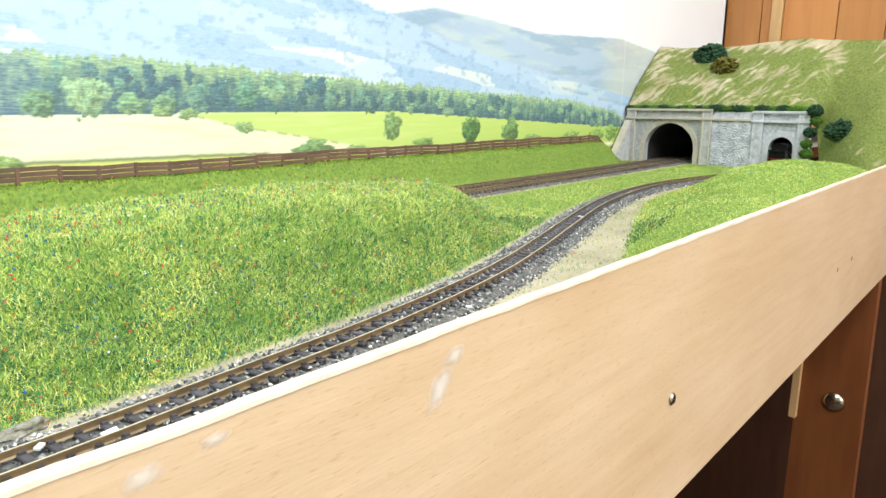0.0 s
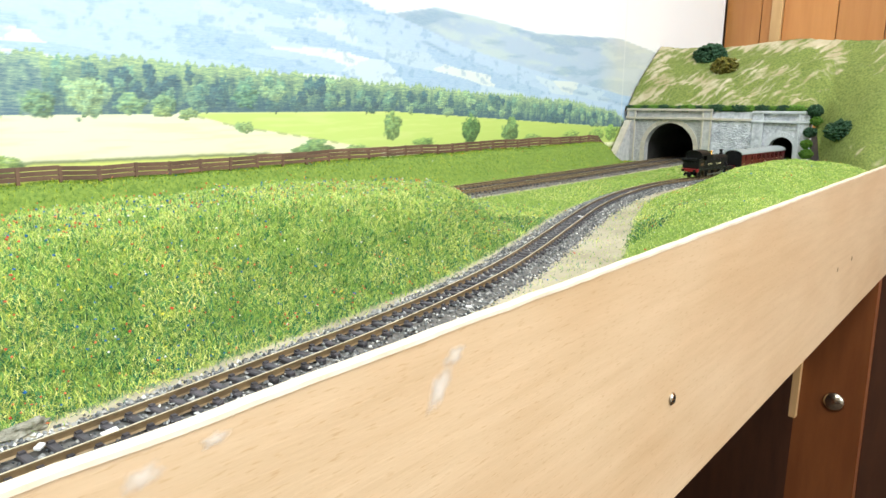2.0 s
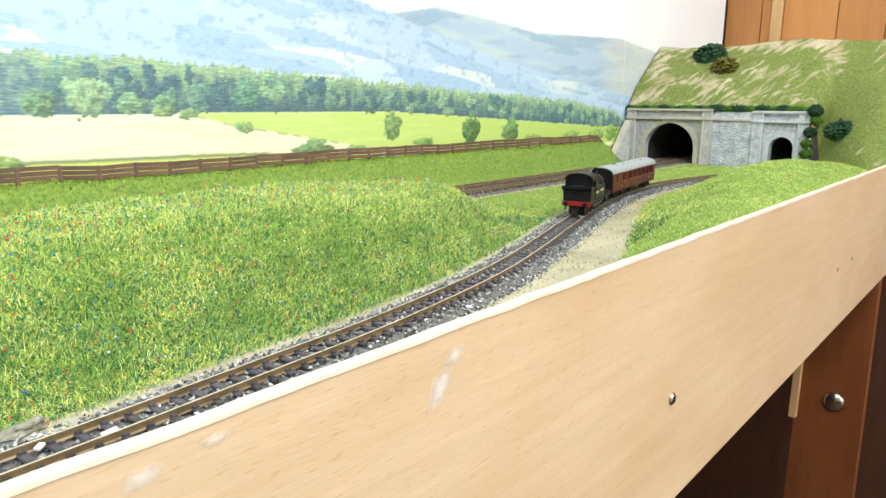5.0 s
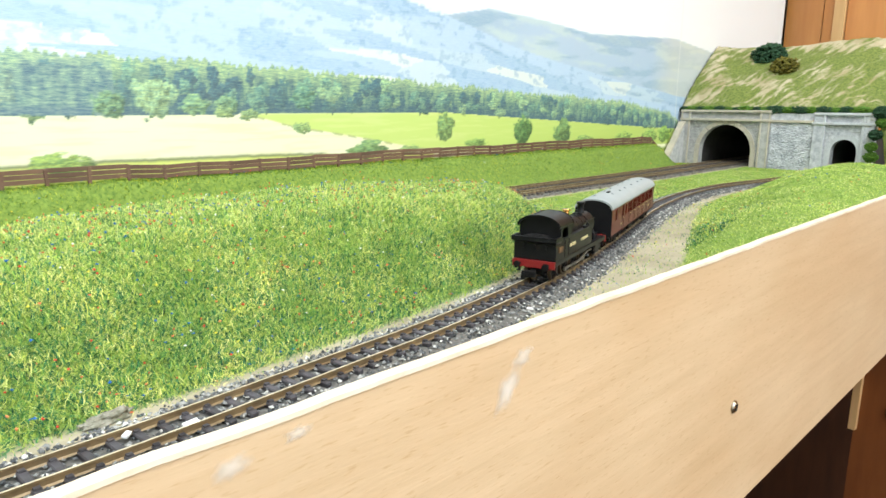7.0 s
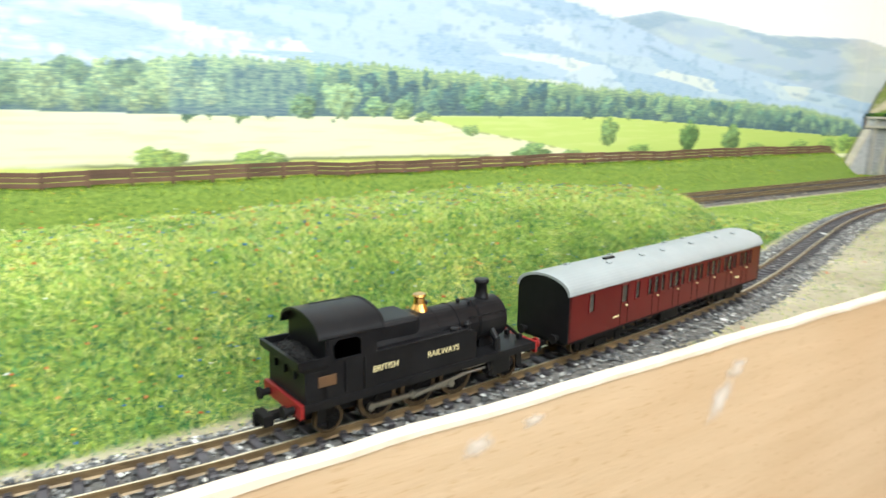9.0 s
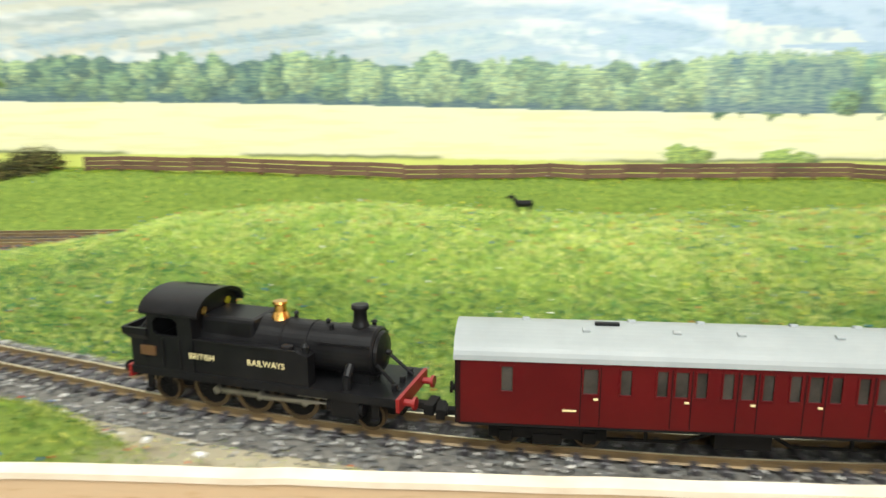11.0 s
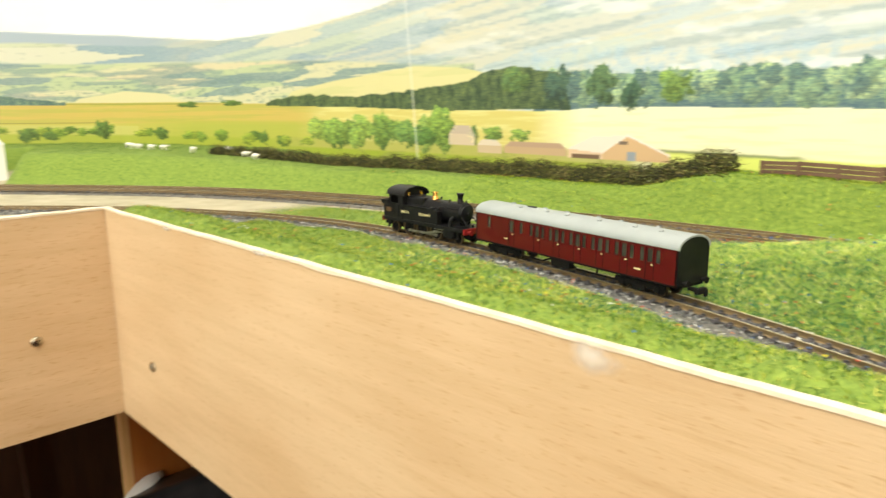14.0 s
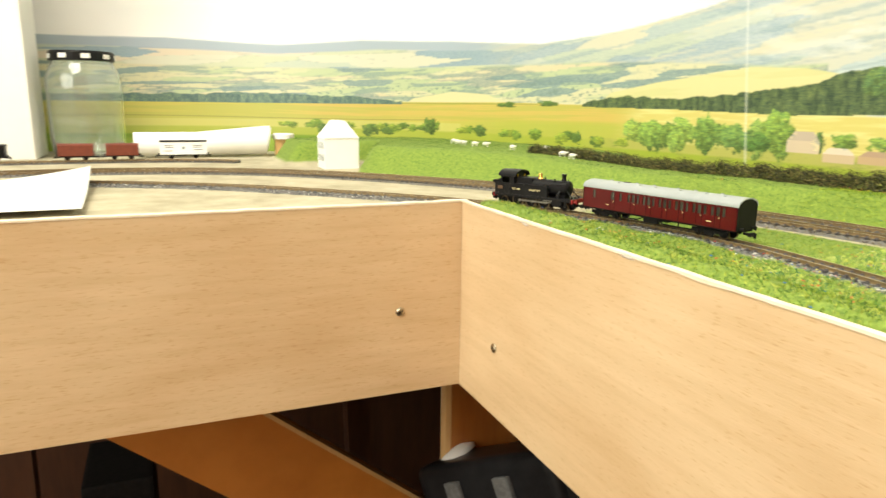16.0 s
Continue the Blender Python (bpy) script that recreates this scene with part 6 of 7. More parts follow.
        box(bm, -17.4 * MM, -11.0 * MM, y0, y1, 3.0 * MM, 8.0 * MM, 1.2 * MM, seg=4)
        rod(bm, (-18.0 * MM, s * 6.9 * MM, 5.4 * MM), (-10.4 * MM, s * 6.9 * MM, 5.4 * MM), 1.5 * MM, seg=16)
        part("cylinder", bm, BLACK, e)
        for x in (31.5, -20.5):
            bm = bmesh.new()
            y0, y1 = span(7.6 * MM, 8.6 * MM)
            box(bm, (x - 0.8) * MM, (x + 0.8) * MM, y0, y1, 3.2 * MM, 3.7 * MM)
            y0, y1 = span(7.4 * MM, 7.8 * MM)
            box(bm, (x - 0.8) * MM, (x + 0.8) * MM, y0, y1, 3.2 * MM, 8.2 * MM)
            part("steps", bm, BLACK, e)
        bm = bmesh.new()   # outside steam pipe from the smokebox down to the cylinder
        rod(bm, (-14.2 * MM, s * 4.6 * MM, 13.5 * MM), (-14.2 * MM, s * 6.6 * MM, 11.5 * MM), 0.9 * MM, seg=10)
        rod(bm, (-14.2 * MM, s * 6.6 * MM, 11.8 * MM), (-14.2 * MM, s * 6.9 * MM, 8.6 * MM), 0.9 * MM, seg=10)
        part("steam_pipe", bm, BLACK, e)
        bm = bmesh.new()   # stay from the smokebox to the front beam
        rod(bm, (NOSE * MM, s * 3.4 * MM, 14.0 * MM), ((FRONT + 0.8) * MM, s * 4.2 * MM, 9.2 * MM), 0.4 * MM, seg=8)
        part("front_stay", bm, BLACK, e)
    # beams
    for x, sgn in ((35.4, 1), (FRONT, -1)):
        bm = bmesh.new()
        a, b = sorted((x * MM, (x + 0.8 * sgn) * MM))
        box(bm, a, b, -W, W, 6.2 * MM, 9.1 * MM, 0.15 * MM)
        part("buffer_beam", bm, RED, e, "red buffer beam")
        buffers(e, (x + 0.8 * sgn) * MM, sgn, 7.4, 5.8, BLACK_MATT if sgn > 0 else RED)
        coupler(e, (x - 0.5 * sgn) * MM, sgn)
    for x, y in ((FRONT + 1.6, 0), (FRONT + 1.6, 4.5), (FRONT + 1.6, -4.5)):
        bm = bmesh.new()
        box(bm, (x - 0.5) * MM, (x + 0.5) * MM, (y - 0.6) * MM, (y + 0.6) * MM, 9 * MM, 10.4 * MM, 0.2 * MM)
        part("lamp_iron", bm, BLACK, e)
    wheels = []
    for x, r, sp in ((28.8, 3.3, 10), (17.6, 4.8, 16), (7.3, 4.8, 16), (-3.0, 4.8, 16), (-18.6, 3.3, 10)):
        for y in (-4.9, 4.9):
            wheels.append((wheel("driving_wheel" if r > 4 else "carrying_wheel", e, x * MM, r * MM, y * MM, sp), r * MM))
    rods = []
    for s in (-1, 1):
        bm = bmesh.new()
        box(bm, -3.4 * MM, 18.0 * MM, s * 6.4 * MM - 0.25 * MM, s * 6.4 * MM + 0.25 * MM, -0.5 * MM, 0.5 * MM, 0.1 * MM)
        for x in (-3.0, 7.3, 17.6):
            rod(bm, (x * MM, s * 5.9 * MM, 0), (x * MM, s * 6.9 * MM, 0), 0.85 * MM, seg=14)
        rods.append(part("coupling_rod", bm, ROD, e))
        bm = bmesh.new()
        rod(bm, (-11 * MM, s * 7.2 * MM, 5.4 * MM), (-3.0 * MM, s * 7.2 * MM, 5.4 * MM), 0.32 * MM, seg=8)
        box(bm, -10.8 * MM, -3.6 * MM, s * 7.2 * MM - 0.3 * MM, s * 7.2 * MM + 0.3 * MM, 6.4 * MM, 6.9 * MM, 0.1 * MM)
        part("slide_bar", bm, ROD, e)
        bm = bmesh.new()
        box(bm, -6.4 * MM, 7.3 * MM, s * 7.2 * MM - 0.25 * MM, s * 7.2 * MM + 0.25 * MM, -0.42 * MM, 0.42 * MM, 0.1 * MM)
        rods.append(part("connecting_rod", bm, ROD, e, "bright steel connecting rod"))
    # all lengths measured from the bunker's rear
    def along(x):
        return 36.6 * MM - (36.6 * MM - x) * LONG
    for o in e.children:
        if o.type == "MESH" and not o.name.startswith("lettering"):
            for v in o.data.vertices:
                v.co.x = along(v.co.x)
        else:
            o.location.x = along(o.location.x)
    return e, wheels, rods


def coach():
    """Non-corridor brake coach; the guard's end towards +x, rail top at z = 0."""
    L, W = 59.0 * MM, 9.3 * MM
    c = thing("railway_coach", "maroon model suburban coach with grey roof and black ends", "railway coach")
    bays = [44.0 + 12.35 * k for k in range(6)]
    wins = [(10.2, 1.3, 3.6, 0), (26.6, 1.6, 3.6, 0), (33.4, 1.2, 4.6, 0)]
    for b in bays:
        wins += [(b - 3.7, 1.15, 4.6, 1), (b, 1.4, 4.6, 1), (b + 3.7, 1.15, 4.6, 1)]
    z0, z1 = 6.6, 20.4
    for s in (-1, 1):
        y = s * W
        bm = bmesh.new()   # side with window openings, in slats between the windows
        edges = []
        for u, h, t, _ in wins:
            edges += [(u - h, u + h)]
        cur = 0.0
        lo, hi = 13.8, 19.0
        def slab(u0, u1, za, zb):
            x1, x0 = L - u0 * MM, L - u1 * MM
            ya, yb = sorted((y, y - s * 0.6 * MM))
            box(bm, x0, x1, ya, yb, za * MM, zb * MM)
        slab(0, 118, z0, lo)
        slab(0, 118, hi, z1)
        for a, b in sorted(edges):
            slab(cur, a, lo, hi)
            cur = b
        slab(cur, 118, lo, hi)
        bmesh.ops.remove_doubles(bm, verts=bm.verts[:], dist=0.00002)
        part("side", bm, MAROON, c)
        for u, h, t, _ in wins:
            x = L - u * MM
            ya, yb = sorted((y - s * 0.25 * MM, y - s * 0.5 * MM))
            bm = bmesh.new()
            box(bm, x - h * MM - 0.1 * MM, x + h * MM + 0.1 * MM, ya, yb, (lo - 0.1) * MM, (hi + 0.1) * MM)
            p = part("window", bm, GLASSDARK, c)
            bm = bmesh.new()
            for q in (-1, 1):
                box(bm, x + q * h * MM - 0.18 * MM, x + q * h * MM + 0.18 * MM, min(y, y + s * 0.15 * MM), max(y, y + s * 0.15 * MM), (lo - 0.2) * MM, (hi + 0.2) * MM)
            box(bm, x - h * MM, x + h * MM, min(y, y + s * 0.15 * MM), max(y, y + s * 0.15 * MM), (lo - 0.3) * MM, lo * MM)
            part("window_frame", bm, MAROON, p)
        # door lines, grab handles and vents
        for u in [26.6] + bays:
            bm = bmesh.new()
            for q in (-1.9, 1.9):
                box(bm, L - (u + q) * MM - 0.08 * MM, L - (u + q) * MM + 0.08 * MM, min(y, y + s * 0.1 * MM), max(y, y + s * 0.1 * MM), 7.2 * MM, 19.4 * MM)
            part("door_edge", bm, bpy.data.materials["matt_black_plastic"], c)
            bm = bmesh.new()
            box(bm, L - (u + 1.5) * MM, L - (u + 0.6) * MM, min(y, y + s * 0.35 * MM), max(y, y + s * 0.35 * MM), 12.6 * MM, 13.0 * MM, 0.08 * MM)
            part("door_handle", bm, GOLD, c, "brass door handle")
        bm = bmesh.new()
        box(bm, L - 117 * MM, L - 1 * MM, min(y, y + s * 0.2 * MM), max(y, y + s * 0.2 * MM), 6.3 * MM, 6.8 * MM)
        part("footboard", bm, BLACK_MATT, c)
        bm = bmesh.new()   # unreadable running number, as plain bars
        box(bm, L - 101.8 * MM, L - 98.6 * MM, min(y, y + s * 0.06 * MM), max(y, y + s * 0.06 * MM), 9.8 * MM, 10.4 * MM)
        part("number_bar", bm, GOLD, c)
        bm = bmesh.new()
        box(bm, L - 24.0 * MM, L - 21.2 * MM, min(y, y + s * 0.06 * MM), max(y, y + s * 0.06 * MM), 9.9 * MM, 10.3 * MM)
        part("number_bar", bm, GOLD, c)
    for x0, x1 in ((L - 0.9 * MM, L + 0.25 * MM), (-L - 0.25 * MM, -L + 0.9 * MM)):
        bm = bmesh.new()
        out = [(-W, z0 * MM), (W, z0 * MM), (W, z1 * MM)] + [(W * math.cos(t), (z1 + 4.4 * math.sin(t)) * MM) for t in np.linspace(0.12, math.pi - 0.12, 15)] + [(-W, z1 * MM)]
        extrude_outline(bm, out, x0, x1)
        part("end_panel", bm, BLACK, c, "plain black end panel")
    bm = bmesh.new()
    t = np.linspace(0.0, math.pi, 21)
    out = [((W + 0.35 * MM) * math.cos(a), (20.2 + 4.9 * math.sin(a) ** 0.85) * MM) for a in t] + [((W - 0.3 * MM) * math.cos(a), (20.0 + 4.4 * math.sin(a)) * MM) for a in t[::-1]]
    extrude_outline(bm, out, -L - 0.5 * MM, L + 0.5 * MM)
    part("roof", bm, ROOF_GREY, c, "light grey arched roof")
    for k, u in enumerate([14, 26, 36, 43.8, 50, 56.2, 68.5, 74.7, 80.9, 93.2, 99.4, 105.6]):
        s = 1 if k % 2 else -1
        bm = bmesh.new()
        box(bm, -0.8 * MM, 0.8 * MM, -0.7 * MM, 0.7 * MM, -0.1 * MM, 0.8 * MM, 0.25 * MM)
        bmesh.ops.transform(bm, matrix=pose(L - u * MM, s * 3.2 * MM, 24.6 * MM, -s * 14, 0, 0), verts=bm.verts[:])
        part("roof_vent", bm, ROOF_GREY, c)
    bm = bmesh.new()
    box(bm, L - 33 * MM, L - 28 * MM, -0.6 * MM, 0.6 * MM, 24.8 * MM, 25.7 * MM, 0.2 * MM)
    part("roof_plate", bm, BLACK, c)
    # underframe
    bm = bmesh.new()
    box(bm, -L + 0.3 * MM, L - 0.3 * MM, -7.6 * MM, 7.6 * MM, 5.4 * MM, 6.7 * MM, 0.2 * MM)
    part("underframe", bm, BLACK_MATT, c)
    for s in (-1, 1):
        bm = bmesh.new()
        box(bm, -3.5 * MM, 7.5 * MM, min(s * 4.2, s * 7.4) * MM, max(s * 4.2, s * 7.4) * MM, 2.2 * MM, 5.6 * MM, 0.3 * MM)
        part("battery_box", bm, BLACK_MATT, c)
        bm = bmesh.new()
        for x0, x1 in ((-34, -3.5), (7.5, 34)):
            rod(bm, (x0 * MM, s * 6.6 * MM, 5.4 * MM), ((x0 + 6) * MM, s * 6.6 * MM, 3.0 * MM), 0.4 * MM, seg=6)
            rod(bm, ((x0 + 6) * MM, s * 6.6 * MM, 3.0 * MM), ((x1 - 4) * MM, s * 6.6 * MM, 3.0 * MM), 0.4 * MM, seg=6)
            rod(bm, ((x1 - 4) * MM, s * 6.6 * MM, 3.0 * MM), (x1 * MM, s * 6.6 * MM, 5.4 * MM), 0.4 * MM, seg=6)
            rod(bm, ((x0 + x1) / 2 * MM, s * 6.6 * MM, 5.4 * MM), ((x0 + x1) / 2 * MM, s * 6.6 * MM, 3.0 * MM), 0.4 * MM, seg=6)
        part("truss_rod", bm, BLACK_MATT, c)
    wheels = []
    for bx in (40.5, -40.5):
        bm = bmesh.new()
        for s in (-1, 1):
            box(bm, (bx - 12) * MM, (bx + 12) * MM, min(s * 6.0, s * 7.0) * MM, max(s * 6.0, s * 7.0) * MM, 2.6 * MM, 4.9 * MM, 0.3 * MM)
            for q in (-8.5, 8.5):
                box(bm, (bx + q - 1.3) * MM, (bx + q + 1.3) * MM, min(s * 6.4, s * 7.5) * MM, max(s * 6.4, s * 7.5) * MM, 2.0 * MM, 4.4 * MM, 0.3 * MM)
            box(bm, (bx - 3) * MM, (bx + 3) * MM, min(s * 6.4, s * 7.4) * MM, max(s * 6.4, s * 7.4) * MM, 1.5 * MM, 3.8 * MM, 0.3 * MM)
        box(bm, (bx - 3) * MM, (bx + 3) * MM, -6 * MM, 6 * MM, 3 * MM, 5.5 * MM)
        part("bogie", bm, BLACK_MATT, c)
        for q in (-8.5, 8.5):
            for y in (-4.3, 4.3):
                wheels.append((wheel("wheel", c, (bx + q) * MM, 3.1 * MM, y * MM, 0), 3.1 * MM))
    for sgn in (-1, 1):
        buffers(c, sgn * (L + 0.2 * MM), sgn, 7.6, 5.8)
        coupler(c, sgn * (L - 1.0 * MM), sgn)
    return c, wheels


ENGINE, ENGINE_WHEELS, ENGINE_RODS = locomotive()
MM = 0.001055   # the coach is built a little finer
COACH, COACH_WHEELS = coach()

# length along the inner track reached by the engine's leading beam
RUN = [(0, 0.310), (1.5, 0.468), (2.5, 0.577), (5.5, 0.877), (7, 1.018), (8.5, 1.170), (11, 1.3985), (11.5, 1.4525), (12.5, 1.567), (14.5, 1.782), (16, 1.934)]


def motions():
    T = [k * 0.5 for k in range(33)]
    lead = np.interp(T, [r[0] for r in RUN], [r[1] for r in RUN])

    def ride(s, half):
        a, b = TRACK.at(s + half), TRACK.at(s - half)
        c = (a + b) / 2
        return pose(c[0], c[1], RAIL, 0, 0, math.degrees(math.atan2(a[1] - b[1], a[0] - b[0])))

    walk(ENGINE, [(t, ride(s - 0.0400, 0.021)) for t, s in zip(T, lead)])
    walk(COACH, [(t, ride(s - 0.0720 - COACH_GAP - 0.0622, 0.0427)) for t, s in zip(T, lead)])
    # wheels and rods: keyed closely enough to turn less than a quarter from key to key
    for w, r in ENGINE_WHEELS + COACH_WHEELS:
        step = 0.05 if r < 0.004 else 0.07
        n = int(16 / step)
        at = w.location.copy()
        rows = []
        for k in range(n + 1):
            t = 16 * k / n
            s = float(np.interp(t, T, lead))
            turn = math.degrees((s - lead[0]) / r)
            rows.append((t, Matrix.Translation(at) @ Matrix.Rotation(radians(turn), 4, "Y")))
        walk(w, rows)
    for q, o in enumerate(ENGINE_RODS):
        rows = []
        for k in range(229):
            t = 16 * k / 228
            s = float(np.interp(t, T, lead))
            a = (s - lead[0]) / WHEEL_R + (q // 2) * math.pi / 2
            x, z = 0.0025 * math.sin(a), WHEEL_R + 0.0025 * math.cos(a)
            if q % 2:   # connecting rod: its big end on the middle crank pin, its small end on the slide bar
                big = (36.6 - 29.3 * LONG) * 0.00111
                drop = math.asin((0.0060 - z) / 0.0161)
                rows.append((t, pose(x + big, 0, z, 0, math.degrees(drop), 0) @ pose(-big, 0, 0)))
            else:
                rows.append((t, pose(x, 0, z)))
        walk(o, rows)


COACH_GAP = 0.0118
WHEEL_R = 4.8 * 0.00111


# ---- things at the yard end ----
def wagon(name, label, y0, y1, x, top, body_mat, roof_mat, bars=0, group="wagons on the siding"):
    L, H = y1 - y0, top - RAIL
    w = thing(name, label, "railway wagon", pose(x, (y0 + y1) / 2, RAIL, 0, 0, 90), group)
    h, b = L / 2, 0.0088
    bm = bmesh.new()
    box(bm, -h, h, -b, b, 0.0062, H - 0.002, 0.0003)
    body = part("body", bm, body_mat, w)
    bm = bmesh.new()
    out = [((b + 0.0004) * math.cos(a), H - 0.0022 + 0.0024 * math.sin(a)) for a in np.linspace(0, math.pi, 13)]
    extrude_outline(bm, out, -h - 0.0004, h + 0.0004)
    part("roof", bm, roof_mat, w)
    for s in (-1, 1):
        for q in (-0.8, -0.35, 0.35, 0.8):
            bm = bmesh.new()
            box(bm, q * h - 0.0005, q * h + 0.0005, min(s * b, s * (b + 0.0004)), max(s * b, s * (b + 0.0004)), 0.0062, H - 0.0025)
            part("strap", bm, body_mat, body)
        if bars:   # unreadable lettering as plain bars
            for q, z in ((-0.62, 0.016), (-0.62, 0.0185), (0.6, 0.016), (0.6, 0.0185), (-0.66, 0.011), (0.64, 0.0125)):
                bm = bmesh.new()
                box(bm, q * h - 0.006, q * h + 0.006, min(s * b, s * (b + 0.00015)), max(s * b, s * (b + 0.00015)), z, z + 0.0008)
                part("lettering_bar", bm, BLACK_MATT, body)
            bm = bmesh.new()
            lathe(bm, [(0.0022, 0), (0.002, 0.0002)], 14, pose(0, s * b, 0.0155, -90 * s, 0, 0))
            part("round_badge", bm, ROOF_GREY, body, "small grey round badge")
    bm = bmesh.new()
    box(bm, -h, h, -0.0065, 0.0065, 0.0046, 0.0062, 0.0002)
    for q in (-0.5, 0.5):
        for s in (-1, 1):
            box(bm, q * L * 0.52 - 0.003, q * L * 0.52 + 0.003, min(s * 0.0056, s * 0.0068), max(s * 0.0056, s * 0.0068), 0.002, 0.005, 0.0003)
    part("underframe", bm, BLACK_MATT, w)
    for q in (-0.5, 0.5):
        for y in (-0.0046, 0.0046):
            wheel("wheel", w, q * L * 0.52, 0.0034, y, 0)
    for sgn in (-1, 1):
        buffers(w, sgn * h, sgn, 6.6, 4.6)
        coupler(w, sgn * (h - 0.001), sgn, 4.2)
    return w


wagon("goods_van", "rust-brown model goods van on the siding", -0.3127, -0.2705, -1.02, 0.006, WAGON, WAGON)
wagon("goods_van", "rust-brown model goods van on the siding", -0.2545, -0.2138, -1.02, 0.006, WAGON, WAGON)
wagon("white_van", "white model refrigerator van with dark roof and lettering", -0.1864, -0.1235, -1.02, 0.0095, WHITE_CARD, BLACK_MATT, 1)
wagon("dark_wagon", "black and red model wagon standing on the siding", -0.42, -0.3735, -1.02, 0.006, BLACK, BLACK)


def card_house():
    """Plain white unpainted house: walls, hipped gable roof, window recesses."""
    h = thing("model_house", "unpainted white card model house on the bare board", "house", pose(-0.868, 0.034, BASE, 0, 0, 0))
    hx, hy, e, t = 0.022, 0.0225, 0.0405, 0.0625
    bm = bmesh.new()
    box(bm, -hx, hx, -hy, hy, 0, e, 0.0004)
    part("house_body", bm, WHITE_CARD, h)
    bm = bmesh.new()
    a = [bm.verts.new(p) for p in ((-hx - .001, -hy - .001, e - .0005), (hx + .001, -hy - .001, e - .0005), (hx + .001, hy + .001, e - .0005), (-hx - .001, hy + .001, e - .0005))]
    r = [bm.verts.new(p) for p in ((-hx * 0.8, -0.006, t), (hx * 0.8, -0.006, t), (hx * 0.8, 0.006, t), (-hx * 0.8, 0.006, t))]
    for i in range(4):
        bm.faces.new((a[i], a[(i + 1) % 4], r[(i + 1) % 4], r[i]))
    bm.faces.new(r)
    bm.faces.new(a[::-1])
    part("roof", bm, WHITE_CARD, h)
    for x in (-0.012, 0.0, 0.012):
        for z in (0.010, 0.026):
            bm = bmesh.new()
            box(bm, x - 0.003, x + 0.003, -hy - 0.0004, -hy + 0.0005, z, z + 0.008, 0.0002)
            p = part("window", bm, ROOF_GREY, h)
    return h


card_house()


def jar():
    glass = bpy.data.materials.new("clear_glass")
    glass.use_nodes = True
    b = glass.node_tree.nodes["Principled BSDF"]
    inputs_of(b, Roughness=0.02, IOR=1.45)
    b.inputs["Transmission Weight"].default_value = 0.96
    b.inputs["Base Color"].default_value = (0.93, 0.97, 0.95, 1)
    j = thing("glass_jar", "large clear empty glass jar with a black and white lid", "jar", pose(-1.165, -0.287, BASE))
    bm = bmesh.new()
    out = [(0.010, 0.0), (0.045, 0.0005), (0.050, 0.006), (0.052, 0.03), (0.053, 0.10), (0.0525, 0.118), (0.046, 0.134), (0.0425, 0.139), (0.0425, 0.150)]
    inn = [(r - 0.0025, max(z, 0.004)) for r, z in out[::-1]]
    lathe(bm, out + inn, 40)
    g = part("body", bm, glass, j, "clear ribbed glass", smooth=True)
    g.visible_shadow = False
    bm = bmesh.new()
    lathe(bm, [(0.0435, 0.142), (0.0455, 0.143), (0.0455, 0.154), (0.044, 0.1565), (0.02, 0.157)], 40)
    part("lid", bm, BLACK, j, "black printed metal lid")
    for k in range(9):
        a = 2 * math.pi * k / 9 + 0.2
        bm = bmesh.new()
        box(bm, 0.0452, 0.0459, -0.006, 0.006, 0.1455, 0.152, 0.0002)
        bmesh.ops.rotate(bm, verts=bm.verts[:], matrix=Matrix.Rotation(a, 3, "Z"))
        part("lid_mark", bm, WHITE_CARD, j, "white printed mark")


jar()


def paper_tube():
    bm = bmesh.new()
    n, m = 40, 18
    rows = []
    for i in range(n + 1):
        t = i / n
        r0 = 0.020 + 0.005 * max(0, t - 0.45) / 0.55
        row = []
        for k in range(m + 1):
            a = -2.4 + 5.4 * k / m
            r = r0 * (1 - 0.10 * k / m)
            row.append(bm.verts.new((-1.105 + 0.012 * math.sin(a * 0) + r * math.sin(a), -0.222 + 0.198 * t + (0.004 * math.cos(a) if i == n else 0), BASE + r0 + r * math.cos(a) * 0.98)))
        rows.append(row)
    for a, b in zip(rows, rows[1:]):
        for k in range(m):
            bm.faces.new((a[k], a[k + 1], b[k + 1], b[k]))
    ob = solid("paper_roll", bm, WHITE_CARD, "loosely rolled sheet of white paper lying on the board", "paper", smooth=True)
    md = ob.modifiers.new("thickness", "SOLIDIFY")
    md.thickness = 0.0006
    bm = bmesh.new()
    lathe(bm, [(0.001, 0), (0.017, 0.0004), (0.0175, 0.0075), (0.016, 0.009), (0.002, 0.0095)], 28)
    solid("pill_tub", bm, WHITE_CARD, "round white plastic tub lying on a block", "tub", pose(-1.10, 0.0, BASE + 0.027))
    bm = bmesh.new()
    box(bm, -0.007, 0.007, -0.008, 0.008, 0, 0.027, 0.001)
    solid("cork_block", bm, PALEWOOD, "small pale wood block on the board", "block", pose(-1.098, -0.006, BASE))


paper_tube()


